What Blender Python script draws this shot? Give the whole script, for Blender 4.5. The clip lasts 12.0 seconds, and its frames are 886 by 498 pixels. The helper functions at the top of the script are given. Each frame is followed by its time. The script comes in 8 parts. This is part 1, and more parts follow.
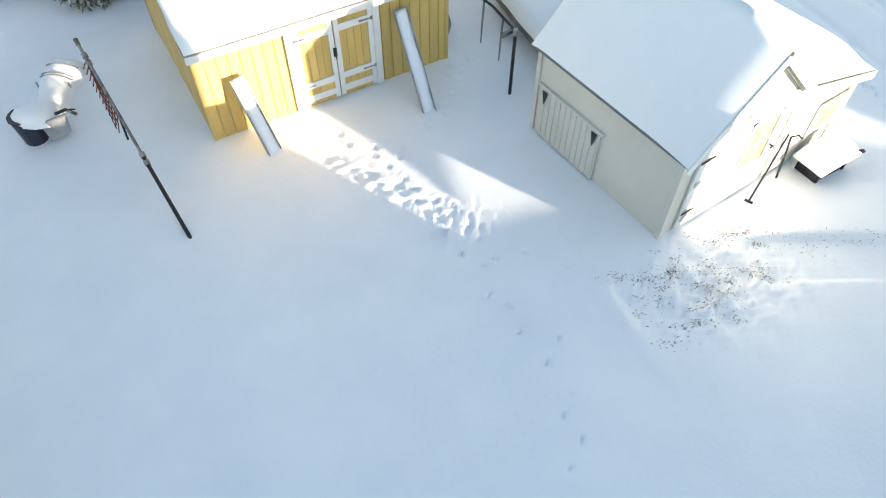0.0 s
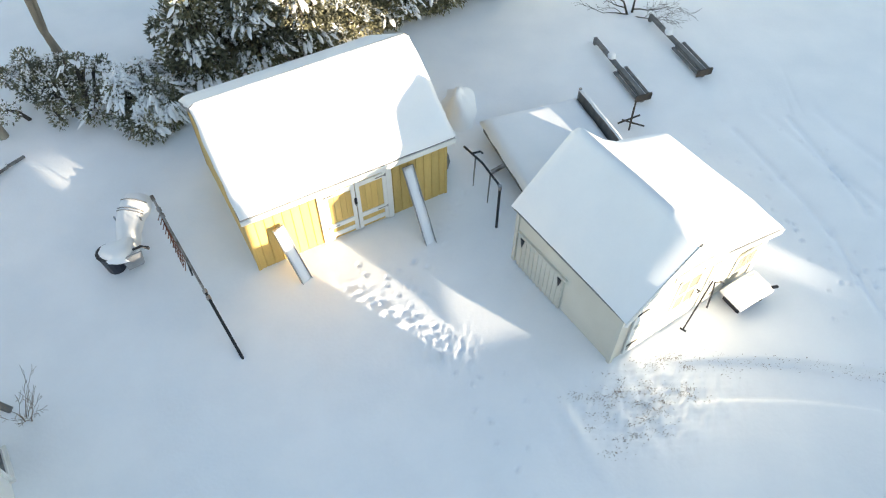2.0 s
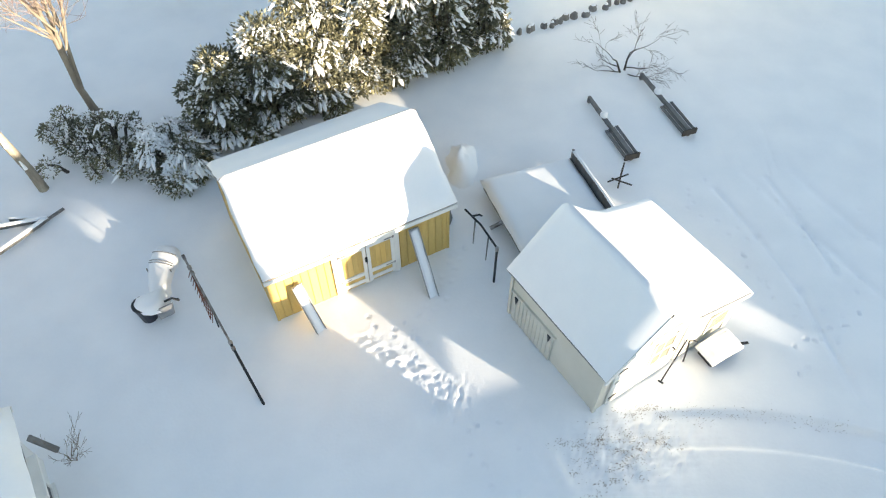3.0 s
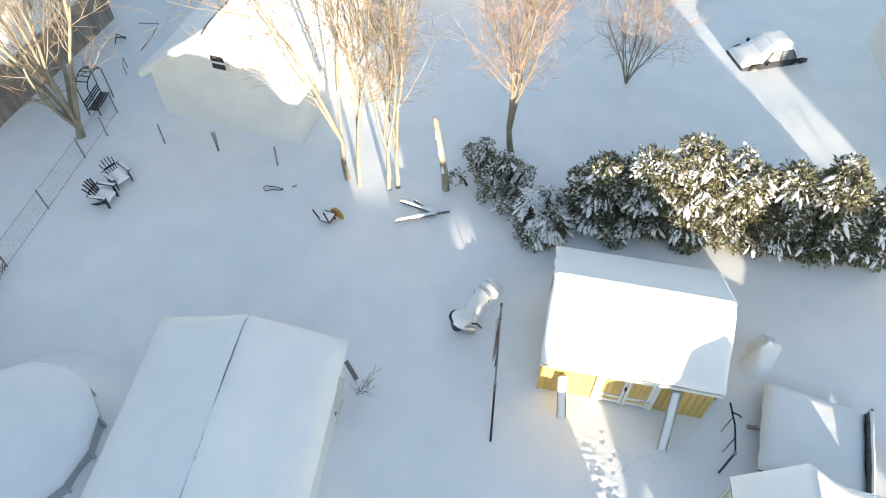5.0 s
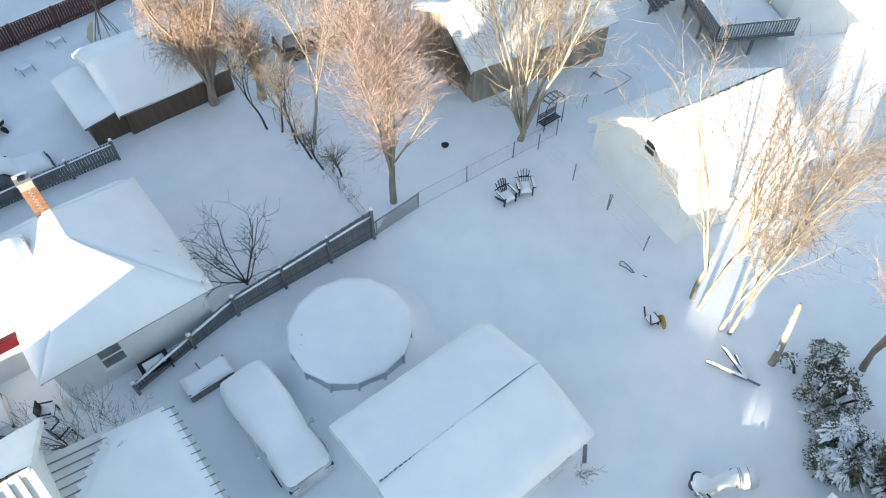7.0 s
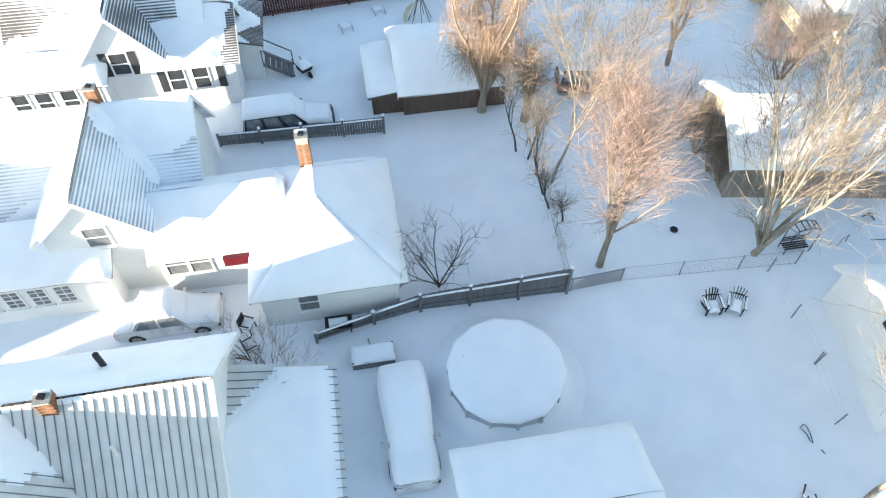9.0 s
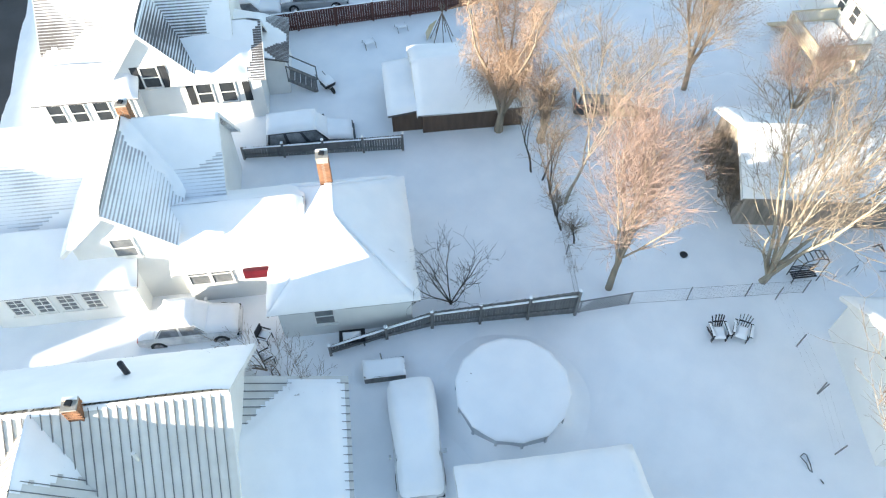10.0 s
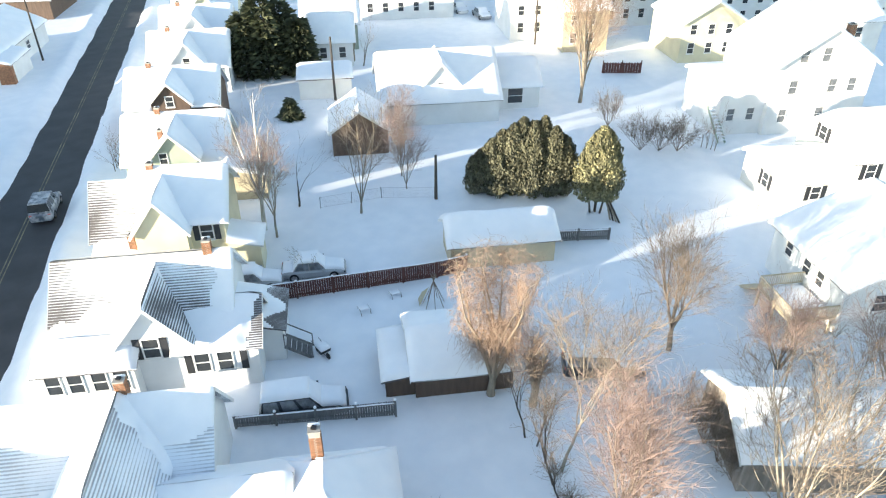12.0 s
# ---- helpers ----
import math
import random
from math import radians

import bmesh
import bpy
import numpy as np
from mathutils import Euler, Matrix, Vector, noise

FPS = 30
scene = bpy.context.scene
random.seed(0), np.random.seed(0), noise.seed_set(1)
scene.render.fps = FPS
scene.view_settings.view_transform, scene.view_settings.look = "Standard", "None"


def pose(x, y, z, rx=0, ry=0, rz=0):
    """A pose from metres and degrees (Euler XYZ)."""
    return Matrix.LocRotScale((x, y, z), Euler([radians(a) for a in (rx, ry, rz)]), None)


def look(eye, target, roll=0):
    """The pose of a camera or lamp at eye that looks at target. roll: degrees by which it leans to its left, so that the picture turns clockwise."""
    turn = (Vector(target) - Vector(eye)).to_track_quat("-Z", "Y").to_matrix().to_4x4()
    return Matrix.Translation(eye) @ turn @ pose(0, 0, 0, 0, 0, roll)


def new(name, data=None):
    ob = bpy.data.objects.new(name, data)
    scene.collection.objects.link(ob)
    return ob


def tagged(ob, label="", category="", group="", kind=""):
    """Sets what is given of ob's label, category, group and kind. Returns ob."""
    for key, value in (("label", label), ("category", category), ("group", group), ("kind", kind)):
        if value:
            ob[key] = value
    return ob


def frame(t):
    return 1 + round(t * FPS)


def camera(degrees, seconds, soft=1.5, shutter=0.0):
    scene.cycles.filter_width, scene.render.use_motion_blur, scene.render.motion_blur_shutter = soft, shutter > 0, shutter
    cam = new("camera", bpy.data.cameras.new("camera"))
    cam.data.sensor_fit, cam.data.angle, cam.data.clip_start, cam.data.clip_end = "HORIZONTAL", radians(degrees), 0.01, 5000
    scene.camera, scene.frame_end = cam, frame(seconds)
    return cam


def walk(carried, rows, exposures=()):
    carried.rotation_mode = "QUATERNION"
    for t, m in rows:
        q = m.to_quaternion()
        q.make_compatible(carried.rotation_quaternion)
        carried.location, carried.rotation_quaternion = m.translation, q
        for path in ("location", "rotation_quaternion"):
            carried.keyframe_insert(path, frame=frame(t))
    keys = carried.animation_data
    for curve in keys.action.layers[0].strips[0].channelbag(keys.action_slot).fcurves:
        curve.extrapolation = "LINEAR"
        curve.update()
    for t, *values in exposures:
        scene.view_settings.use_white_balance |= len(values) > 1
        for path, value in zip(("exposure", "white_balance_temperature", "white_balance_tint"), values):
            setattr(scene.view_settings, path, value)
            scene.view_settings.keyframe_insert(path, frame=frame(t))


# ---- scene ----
cam = camera(64.69, 12.0, 1.15)
# seconds, x, y, z, yaw, pitch, roll
PATH = [
    (0, 0.000, -0.001, 8.593, -0.00, -51.86, 0.20),
    (0.5, 0.057, -0.074, 9.576, 0.44, -51.82, 0.05),
    (1, 0.098, -0.074, 10.519, 0.64, -51.83, -0.07),
    (1.5, 0.132, -0.033, 11.510, 0.80, -51.85, -0.11),
    (2, 0.157, 0.021, 12.506, 0.82, -51.88, -0.03),
    (2.5, 0.202, 0.073, 13.516, 0.92, -51.80, -0.05),
    (2.7, 0.218, 0.082, 13.933, 0.93, -51.82, -0.04),
    (4.3, 0.279, 0.034, 17.438, 21.79, -51.96, 0.09),
    (4.5, 0.300, 0.043, 17.870, 27.95, -51.89, 0.10),
    (5, 0.365, 0.109, 18.953, 42.04, -51.71, 0.07),
    (5.5, 0.433, 0.202, 20.046, 54.19, -51.64, 0.04),
    (6, 0.493, 0.308, 21.022, 65.37, -51.55, 0.03),
    (6.5, 0.482, 0.382, 21.919, 75.92, -51.50, -0.09),
    (7, 0.369, 0.444, 22.810, 86.04, -51.55, -0.10),
    (7.5, 0.209, 0.527, 23.671, 95.37, -51.66, -0.23),
    (7.7, 0.116, 0.580, 23.933, 98.95, -51.66, -0.28),
    (9.3, -0.913, 1.166, 25.151, 115.90, -52.18, 0.31),
    (9.5, -0.951, 1.217, 25.380, 116.39, -52.18, 0.21),
    (10, -0.936, 1.253, 26.020, 116.96, -51.96, 0.17),
    (10.5, -1.030, 1.213, 26.464, 116.92, -51.92, 0.11),
    (11, -1.198, 1.140, 26.831, 116.78, -46.67, -0.01),
    (11.5, -1.284, 1.122, 27.129, 116.54, -39.52, -0.13),
    (12, -1.366, 1.109, 27.378, 116.27, -32.46, -0.19),
]
EXPOSURES = [(0.0, 1.88, 7000, 14), (2.5, 1.78, 7100, 14), (5.0, 1.72, 7000, 15), (6.5, 1.80, 6700, 14), (7.5, 1.90, 6450, 14), (9.5, 2.06, 6450, 13), (10.5, 2.07, 6450, 13), (12.0, 1.90, 6400, 13)]
walk(cam, [(t, pose(x, y, z, 90 + pitch, 0, yaw) @ pose(0, 0, 0, 0, 0, roll)) for t, x, y, z, yaw, pitch, roll in PATH], EXPOSURES)

# ---- light ----
GRID = 34.5
GA = radians(GRID)
E1, E2 = Vector((math.cos(GA), math.sin(GA), 0)), Vector((-math.sin(GA), math.cos(GA), 0))


def at(a, b, z=0.0):
    """A place from the street grid's two axes."""
    return E1 * a + E2 * b + Vector((0, 0, z))


SUN_ELEVATION = radians(6.5)
to_sun = (E1 * 0.37 - E2 * 0.93).normalized() * math.cos(SUN_ELEVATION) + Vector((0, 0, math.sin(SUN_ELEVATION)))
sun = new("sun", bpy.data.lights.new("sun", "SUN"))
sun.data.energy, sun.data.angle, sun.data.color = 4.4, radians(0.4), (1.0, 0.90, 0.70)
sun.matrix_world = look((0, 0, 60), tuple(Vector((0, 0, 60)) - to_sun))
world = bpy.data.worlds.new("winter_sky")
scene.world = world
world.use_nodes = True
sky = world.node_tree.nodes.new("ShaderNodeTexSky")
sky.sky_type, sky.sun_disc, sky.dust_density = "NISHITA", False, 0.3
sky.sun_elevation, sky.sun_rotation = SUN_ELEVATION, math.atan2(to_sun.x, to_sun.y)
background = world.node_tree.nodes["Background"]
background.inputs["Strength"].default_value = 0.15
world.node_tree.links.new(sky.outputs[0], background.inputs[0])

# ---- materials ----
def material(name, base, rough=0.7, metal=0.0, second=None, scale=3.0, grain=40.0, bump=0.15, depth=0.02, mixlo=0.35, mixhi=0.65, stretch=(1, 1, 1), vary=0.0, fleck=0.25, island=0.0):
    """A surface with a base colour, broad patches of a second one, fine grain and relief."""
    m = bpy.data.materials.new(name)
    m.use_nodes = True
    n, l = m.node_tree.nodes, m.node_tree.links
    bsdf = n["Principled BSDF"]
    coord = n.new("ShaderNodeTexCoord")
    mapping = n.new("ShaderNodeMapping")
    mapping.inputs["Scale"].default_value = stretch
    l.new(coord.outputs["Object"], mapping.inputs[0])
    broad = n.new("ShaderNodeTexNoise")
    broad.inputs["Scale"].default_value, broad.inputs["Detail"].default_value = scale, 5
    fine = n.new("ShaderNodeTexNoise")
    fine.inputs["Scale"].default_value, fine.inputs["Detail"].default_value = grain, 3
    l.new(mapping.outputs[0], broad.inputs[0])
    l.new(mapping.outputs[0], fine.inputs[0])
    ramp = n.new("ShaderNodeValToRGB")
    ramp.color_ramp.elements[0].position, ramp.color_ramp.elements[1].position = mixlo, mixhi
    second = second or tuple(c * 0.82 for c in base)
    ramp.color_ramp.elements[0].color, ramp.color_ramp.elements[1].color = (*second, 1), (*base, 1)
    l.new(broad.outputs[0], ramp.inputs[0])
    mix = n.new("ShaderNodeMix")
    mix.data_type, mix.blend_type = "RGBA", "OVERLAY"
    mix.inputs[0].default_value = fleck
    l.new(ramp.outputs[0], mix.inputs[6])
    l.new(fine.outputs[0], mix.inputs[7])
    out = mix.outputs[2]
    if vary:
        info = n.new("ShaderNodeObjectInfo")
        hsv = n.new("ShaderNodeHueSaturation")
        rng = n.new("ShaderNodeMapRange")
        rng.inputs[3].default_value, rng.inputs[4].default_value = 1 - vary, 1 + vary
        l.new(info.outputs["Random"], rng.inputs[0])
        l.new(rng.outputs[0], hsv.inputs["Value"])
        l.new(out, hsv.inputs["Color"])
        out = hsv.outputs[0]
    if island:
        info = n.new("ShaderNodeNewGeometry")
        hsv = n.new("ShaderNodeHueSaturation")
        rng = n.new("ShaderNodeMapRange")
        rng.inputs[3].default_value, rng.inputs[4].default_value = 1 - island, 1 + island
        l.new(info.outputs["Random Per Island"], rng.inputs[0])
        l.new(rng.outputs[0], hsv.inputs["Value"])
        l.new(out, hsv.inputs["Color"])
        out = hsv.outputs[0]
    l.new(out, bsdf.inputs["Base Color"])
    bsdf.inputs["Roughness"].default_value, bsdf.inputs["Metallic"].default_value = rough, metal
    if bump:
        b = n.new("ShaderNodeBump")
        b.inputs["Strength"].default_value, b.inputs["Distance"].default_value = bump, depth
        add = n.new("ShaderNodeMath")
        l.new(broad.outputs[0], add.inputs[0])
        l.new(fine.outputs[0], add.inputs[1])
        l.new(add.outputs[0], b.inputs["Height"])
        l.new(b.outputs[0], bsdf.inputs["Normal"])
    return m


def snowy(name, dark, axis="Y", pitch=0.22, amount=0.55, patch=0.35):
    """Roof courses that show through thin, wind-blown snow; the snow's cover has a shape of its own."""
    m = bpy.data.materials.new(name)
    m.use_nodes = True
    n, l = m.node_tree.nodes, m.node_tree.links
    bsdf = n["Principled BSDF"]
    coord = n.new("ShaderNodeTexCoord")
    sep = n.new("ShaderNodeSeparateXYZ")
    l.new(coord.outputs["Object"], sep.inputs[0])
    wave = n.new("ShaderNodeMath")
    wave.operation = "PINGPONG"
    wave.inputs[1].default_value = pitch / 2
    l.new(sep.outputs[axis], wave.inputs[0])
    norm = n.new("ShaderNodeMath")
    norm.operation = "MULTIPLY"
    norm.inputs[1].default_value = 2 / pitch
    l.new(wave.outputs[0], norm.inputs[0])
    broad = n.new("ShaderNodeTexNoise")
    broad.inputs["Scale"].default_value, broad.inputs["Detail"].default_value = patch, 3
    fine = n.new("ShaderNodeTexNoise")
    fine.inputs["Scale"].default_value, fine.inputs["Detail"].default_value = 9.0, 4
    l.new(coord.outputs["Object"], broad.inputs[0])
    l.new(coord.outputs["Object"], fine.inputs[0])
    s1 = n.new("ShaderNodeMath")
    s1.operation = "MULTIPLY_ADD"
    s1.inputs[1].default_value = 3.2
    l.new(broad.outputs[0], s1.inputs[0])
    l.new(norm.outputs[0], s1.inputs[2])
    s2 = n.new("ShaderNodeMath")
    s2.operation = "MULTIPLY_ADD"
    s2.inputs[1].default_value = 0.4
    l.new(fine.outputs[0], s2.inputs[0])
    l.new(s1.outputs[0], s2.inputs[2])
    ramp = n.new("ShaderNodeValToRGB")
    ramp.color_ramp.elements[0].position, ramp.color_ramp.elements[1].position = 0.0, 1.0
    rng = n.new("ShaderNodeMapRange")
    rng.inputs[1].default_value, rng.inputs[2].default_value = 2.2 + amount, 2.85 + amount
    l.new(s2.outputs[0], rng.inputs[0])
    ramp.color_ramp.elements[0].color, ramp.color_ramp.elements[1].color = (0.84, 0.87, 0.91, 1), (*dark, 1)
    l.new(rng.outputs[0], ramp.inputs[0])
    l.new(ramp.outputs[0], bsdf.inputs["Base Color"])
    bsdf.inputs["Roughness"].default_value = 0.75
    b = n.new("ShaderNodeBump")
    b.inputs["Strength"].default_value, b.inputs["Distance"].default_value, b.invert = 0.6, 0.03, True
    l.new(rng.outputs[0], b.inputs["Height"])
    l.new(b.outputs[0], bsdf.inputs["Normal"])
    return m


SNOW = material("snow", (0.90, 0.915, 0.94), 0.65, second=(0.84, 0.865, 0.90), scale=0.7, grain=14, bump=0.12, depth=0.03, fleck=0.12)
DRIFT = material("roof_snow", (0.91, 0.92, 0.94), 0.65, second=(0.86, 0.88, 0.91), scale=0.9, grain=18, bump=0.10, depth=0.02, fleck=0.12)
PINE = material("varnished_board", (0.69, 0.48, 0.165), 0.55, second=(0.59, 0.395, 0.12), scale=1.5, grain=30, bump=0.2, depth=0.004, stretch=(4, 4, 0.5), vary=0.1)
WHITE = material("white_paint", (0.80, 0.80, 0.78), 0.5, second=(0.70, 0.70, 0.68), scale=1.5, grain=60, bump=0.08, depth=0.004, fleck=0.06)
VINYL = material("cream_siding", (0.66, 0.64, 0.57), 0.5, second=(0.60, 0.58, 0.51), scale=0.8, grain=50, bump=0.08, depth=0.004, fleck=0.06)
SIDING = material("white_siding", (0.78, 0.79, 0.78), 0.5, second=(0.70, 0.71, 0.70), scale=0.6, grain=40, bump=0.08, depth=0.004, fleck=0.06)
CREAM = material("pale_yellow_siding", (0.66, 0.62, 0.44), 0.55, second=(0.58, 0.54, 0.38), scale=0.7, grain=40, bump=0.08, depth=0.004, fleck=0.06)
PALE = material("ivory_siding", (0.74, 0.735, 0.67), 0.55, second=(0.68, 0.67, 0.61), scale=0.7, grain=40, bump=0.08, depth=0.004, fleck=0.06)
SAGE = material("sage_siding", (0.36, 0.41, 0.33), 0.55, second=(0.31, 0.36, 0.28), scale=0.7, grain=40, bump=0.08, depth=0.004)
TAN = material("tan_siding", (0.58, 0.50, 0.34), 0.55, second=(0.50, 0.43, 0.29), scale=0.7, grain=40, bump=0.08, depth=0.004)
BROWN = material("brown_boards", (0.13, 0.085, 0.06), 0.75, second=(0.09, 0.06, 0.045), scale=1.0, grain=30, bump=0.3, depth=0.01, stretch=(4, 4, 0.6), vary=0.12)
GREYWOOD = material("weathered_wood", (0.19, 0.19, 0.19), 0.85, second=(0.12, 0.12, 0.12), scale=2.0, grain=40, bump=0.3, depth=0.006, stretch=(4, 4, 0.6), vary=0.15)
TAUPE = material("taupe_boards", (0.365, 0.317, 0.270), 0.75, second=(0.20, 0.175, 0.15), scale=1.0, grain=30, bump=0.3, depth=0.01, stretch=(4, 4, 0.6), vary=0.1)
REDWOOD = material("red_stained_wood", (0.125, 0.048, 0.038), 0.75, second=(0.085, 0.034, 0.028), scale=1.5, grain=30, bump=0.25, depth=0.006, vary=0.15)
BLACK = material("black_metal", (0.03, 0.03, 0.035), 0.45, 0.4, scale=4, grain=60, bump=0.1, depth=0.003)
STEEL = material("worn_steel", (0.42, 0.42, 0.43), 0.4, 0.8, second=(0.16, 0.13, 0.11), scale=6, grain=60, bump=0.15, depth=0.003)
PALEMETAL = material("weathered_zinc", (0.40, 0.41, 0.42), 0.55, 0.3, second=(0.30, 0.30, 0.31), scale=4, grain=50, bump=0.08, depth=0.003)
CURTAIN = material("curtained_glass", (0.30, 0.27, 0.20), 0.15, second=(0.20, 0.18, 0.14), scale=2.5, grain=30, bump=0.0)
GREYCURTAIN = material("grey_curtained_glass", (0.20, 0.21, 0.22), 0.15, second=(0.13, 0.14, 0.15), scale=2.5, grain=30, bump=0.0)
RUST = material("rusty_mesh", (0.24, 0.085, 0.05), 0.85, second=(0.14, 0.05, 0.03), scale=8, grain=70, bump=0.3, depth=0.004)
BRICK = material("chimney_brick", (0.34, 0.17, 0.09), 0.85, second=(0.22, 0.11, 0.065), scale=5, grain=50, bump=0.3, depth=0.006, vary=0.22)
MORTAR = material("mortar", (0.42, 0.39, 0.35), 0.95, scale=6, grain=60)
SHUTTER = material("dark_shutter", (0.028, 0.03, 0.035), 0.5, scale=3, grain=40, bump=0.1, depth=0.003)
GLASS = material("window_glass", (0.05, 0.055, 0.06), 0.08, second=(0.035, 0.04, 0.045), scale=1.0, grain=8, bump=0.0)
ASPHALT = material("wet_asphalt", (0.045, 0.048, 0.056), 0.7, second=(0.030, 0.032, 0.038), scale=0.5, grain=30, bump=0.2, depth=0.01)
YELLOW = material("road_paint", (0.24, 0.22, 0.13), 0.7, second=(0.06, 0.06, 0.055), scale=0.8, grain=20, bump=0.1)
BARK = material("lit_bark", (0.32, 0.27, 0.21), 0.9, second=(0.19, 0.16, 0.125), scale=3, grain=26, bump=0.5, depth=0.02, stretch=(1, 1, 0.3))
PALEBARK = material("pale_bark", (0.38, 0.34, 0.27), 0.9, second=(0.21, 0.185, 0.15), scale=3, grain=26, bump=0.4, depth=0.015, stretch=(1, 1, 0.3))
SILVER = material("silver_bark", (0.72, 0.70, 0.66), 0.85, second=(0.36, 0.33, 0.29), scale=3, grain=26, bump=0.4, depth=0.015, stretch=(1, 1, 0.3))
TWIG = material("twig_bark", (0.235, 0.185, 0.145), 0.9, second=(0.17, 0.135, 0.105), scale=2, grain=20, bump=0.1)
REDTWIG = material("reddish_twigs", (0.33, 0.24, 0.21), 0.9, second=(0.24, 0.18, 0.16), scale=2, grain=20, bump=0.1)
WILLOW = material("willow_twigs", (0.36, 0.255, 0.19), 0.9, second=(0.26, 0.185, 0.14), scale=2, grain=20, bump=0.1)
DARKBARK = material("dark_bark", (0.085, 0.07, 0.06), 0.9, second=(0.05, 0.042, 0.036), scale=3, grain=26, bump=0.4, depth=0.015, stretch=(1, 1, 0.3))
LEAF = material("evergreen_leaf", (0.19, 0.18, 0.10), 0.6, second=(0.105, 0.11, 0.08), scale=1.2, grain=12, bump=0.1, island=0.45)
CEDAR = material("cedar_foliage", (0.15, 0.145, 0.085), 0.7, second=(0.085, 0.085, 0.055), scale=1.2, grain=12, bump=0.1, island=0.45)
GOLD = material("golden_cedar_foliage", (0.25, 0.235, 0.12), 0.7, second=(0.15, 0.145, 0.08), scale=1.5, grain=12, bump=0.1, island=0.45)
SPRUCE = material("spruce_needles", (0.085, 0.095, 0.045), 0.75, second=(0.04, 0.05, 0.026), scale=1.2, grain=14, bump=0.1, island=0.45)
SHINGLE = snowy("shingles_under_thin_snow", (0.11, 0.10, 0.10), "X", 0.115, -0.22, 0.22)
THINSHINGLE = snowy("shingles_mostly_under_snow", (0.46, 0.47, 0.5), "X", 0.12, -0.02, 0.3)
RIBS = snowy("ribbed_courses_under_thin_snow", (0.36, 0.36, 0.39), "Y", 0.11, -0.3, 0.25)
DARKRIBS = snowy("dark_courses_under_thin_snow", (0.10, 0.10, 0.11), "Y", 0.10, -0.4, 0.25)
SEAM = material("grey_metal_roof", (0.70, 0.69, 0.66), 0.45, 0.15, second=(0.60, 0.59, 0.56), scale=1.2, grain=20, bump=0.05, fleck=0.04)
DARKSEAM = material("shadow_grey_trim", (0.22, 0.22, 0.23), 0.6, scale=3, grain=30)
CARPAINT = material("silver_car_paint", (0.42, 0.43, 0.44), 0.3, 0.5, second=(0.36, 0.37, 0.38), scale=1, grain=30, bump=0.02)
FROSTED = material("frosted_car_paint", (0.06, 0.085, 0.12), 0.4, second=(0.42, 0.45, 0.5), scale=2.6, grain=12, bump=0.05)
RIMED = material("rimed_car_paint", (0.72, 0.73, 0.74), 0.5, second=(0.46, 0.48, 0.50), scale=1.6, grain=14, bump=0.08)
FROSTGLASS = material("frosted_glass", (0.26, 0.29, 0.32), 0.5, second=(0.12, 0.13, 0.15), scale=2.5, grain=20, bump=0.05)
DARKPAINT = material("charcoal_car_paint", (0.06, 0.065, 0.075), 0.3, 0.3, scale=1, grain=30, bump=0.02)
RUBBER = material("tyre_rubber", (0.02, 0.02, 0.02), 0.8, scale=4, grain=40)
LAMPGLASS = material("lamp_plastic", (0.5, 0.12, 0.1), 0.3, scale=4, grain=40, bump=0.0)
REDTIN = material("red_enamel", (0.13, 0.008, 0.014), 0.4, scale=4, grain=40, bump=0.05)
ORANGE = material("orange_plastic", (0.55, 0.31, 0.07), 0.45, scale=4, grain=40, bump=0.05)
POOLWALL = material("pool_wall", (0.48, 0.51, 0.55), 0.45, 0.1, second=(0.40, 0.43, 0.47), scale=2, grain=30, bump=0.05)
STONE = material("field_stone", (0.22, 0.21, 0.20), 0.9, second=(0.15, 0.145, 0.14), scale=4, grain=30, bump=0.5, depth=0.02, vary=0.2)


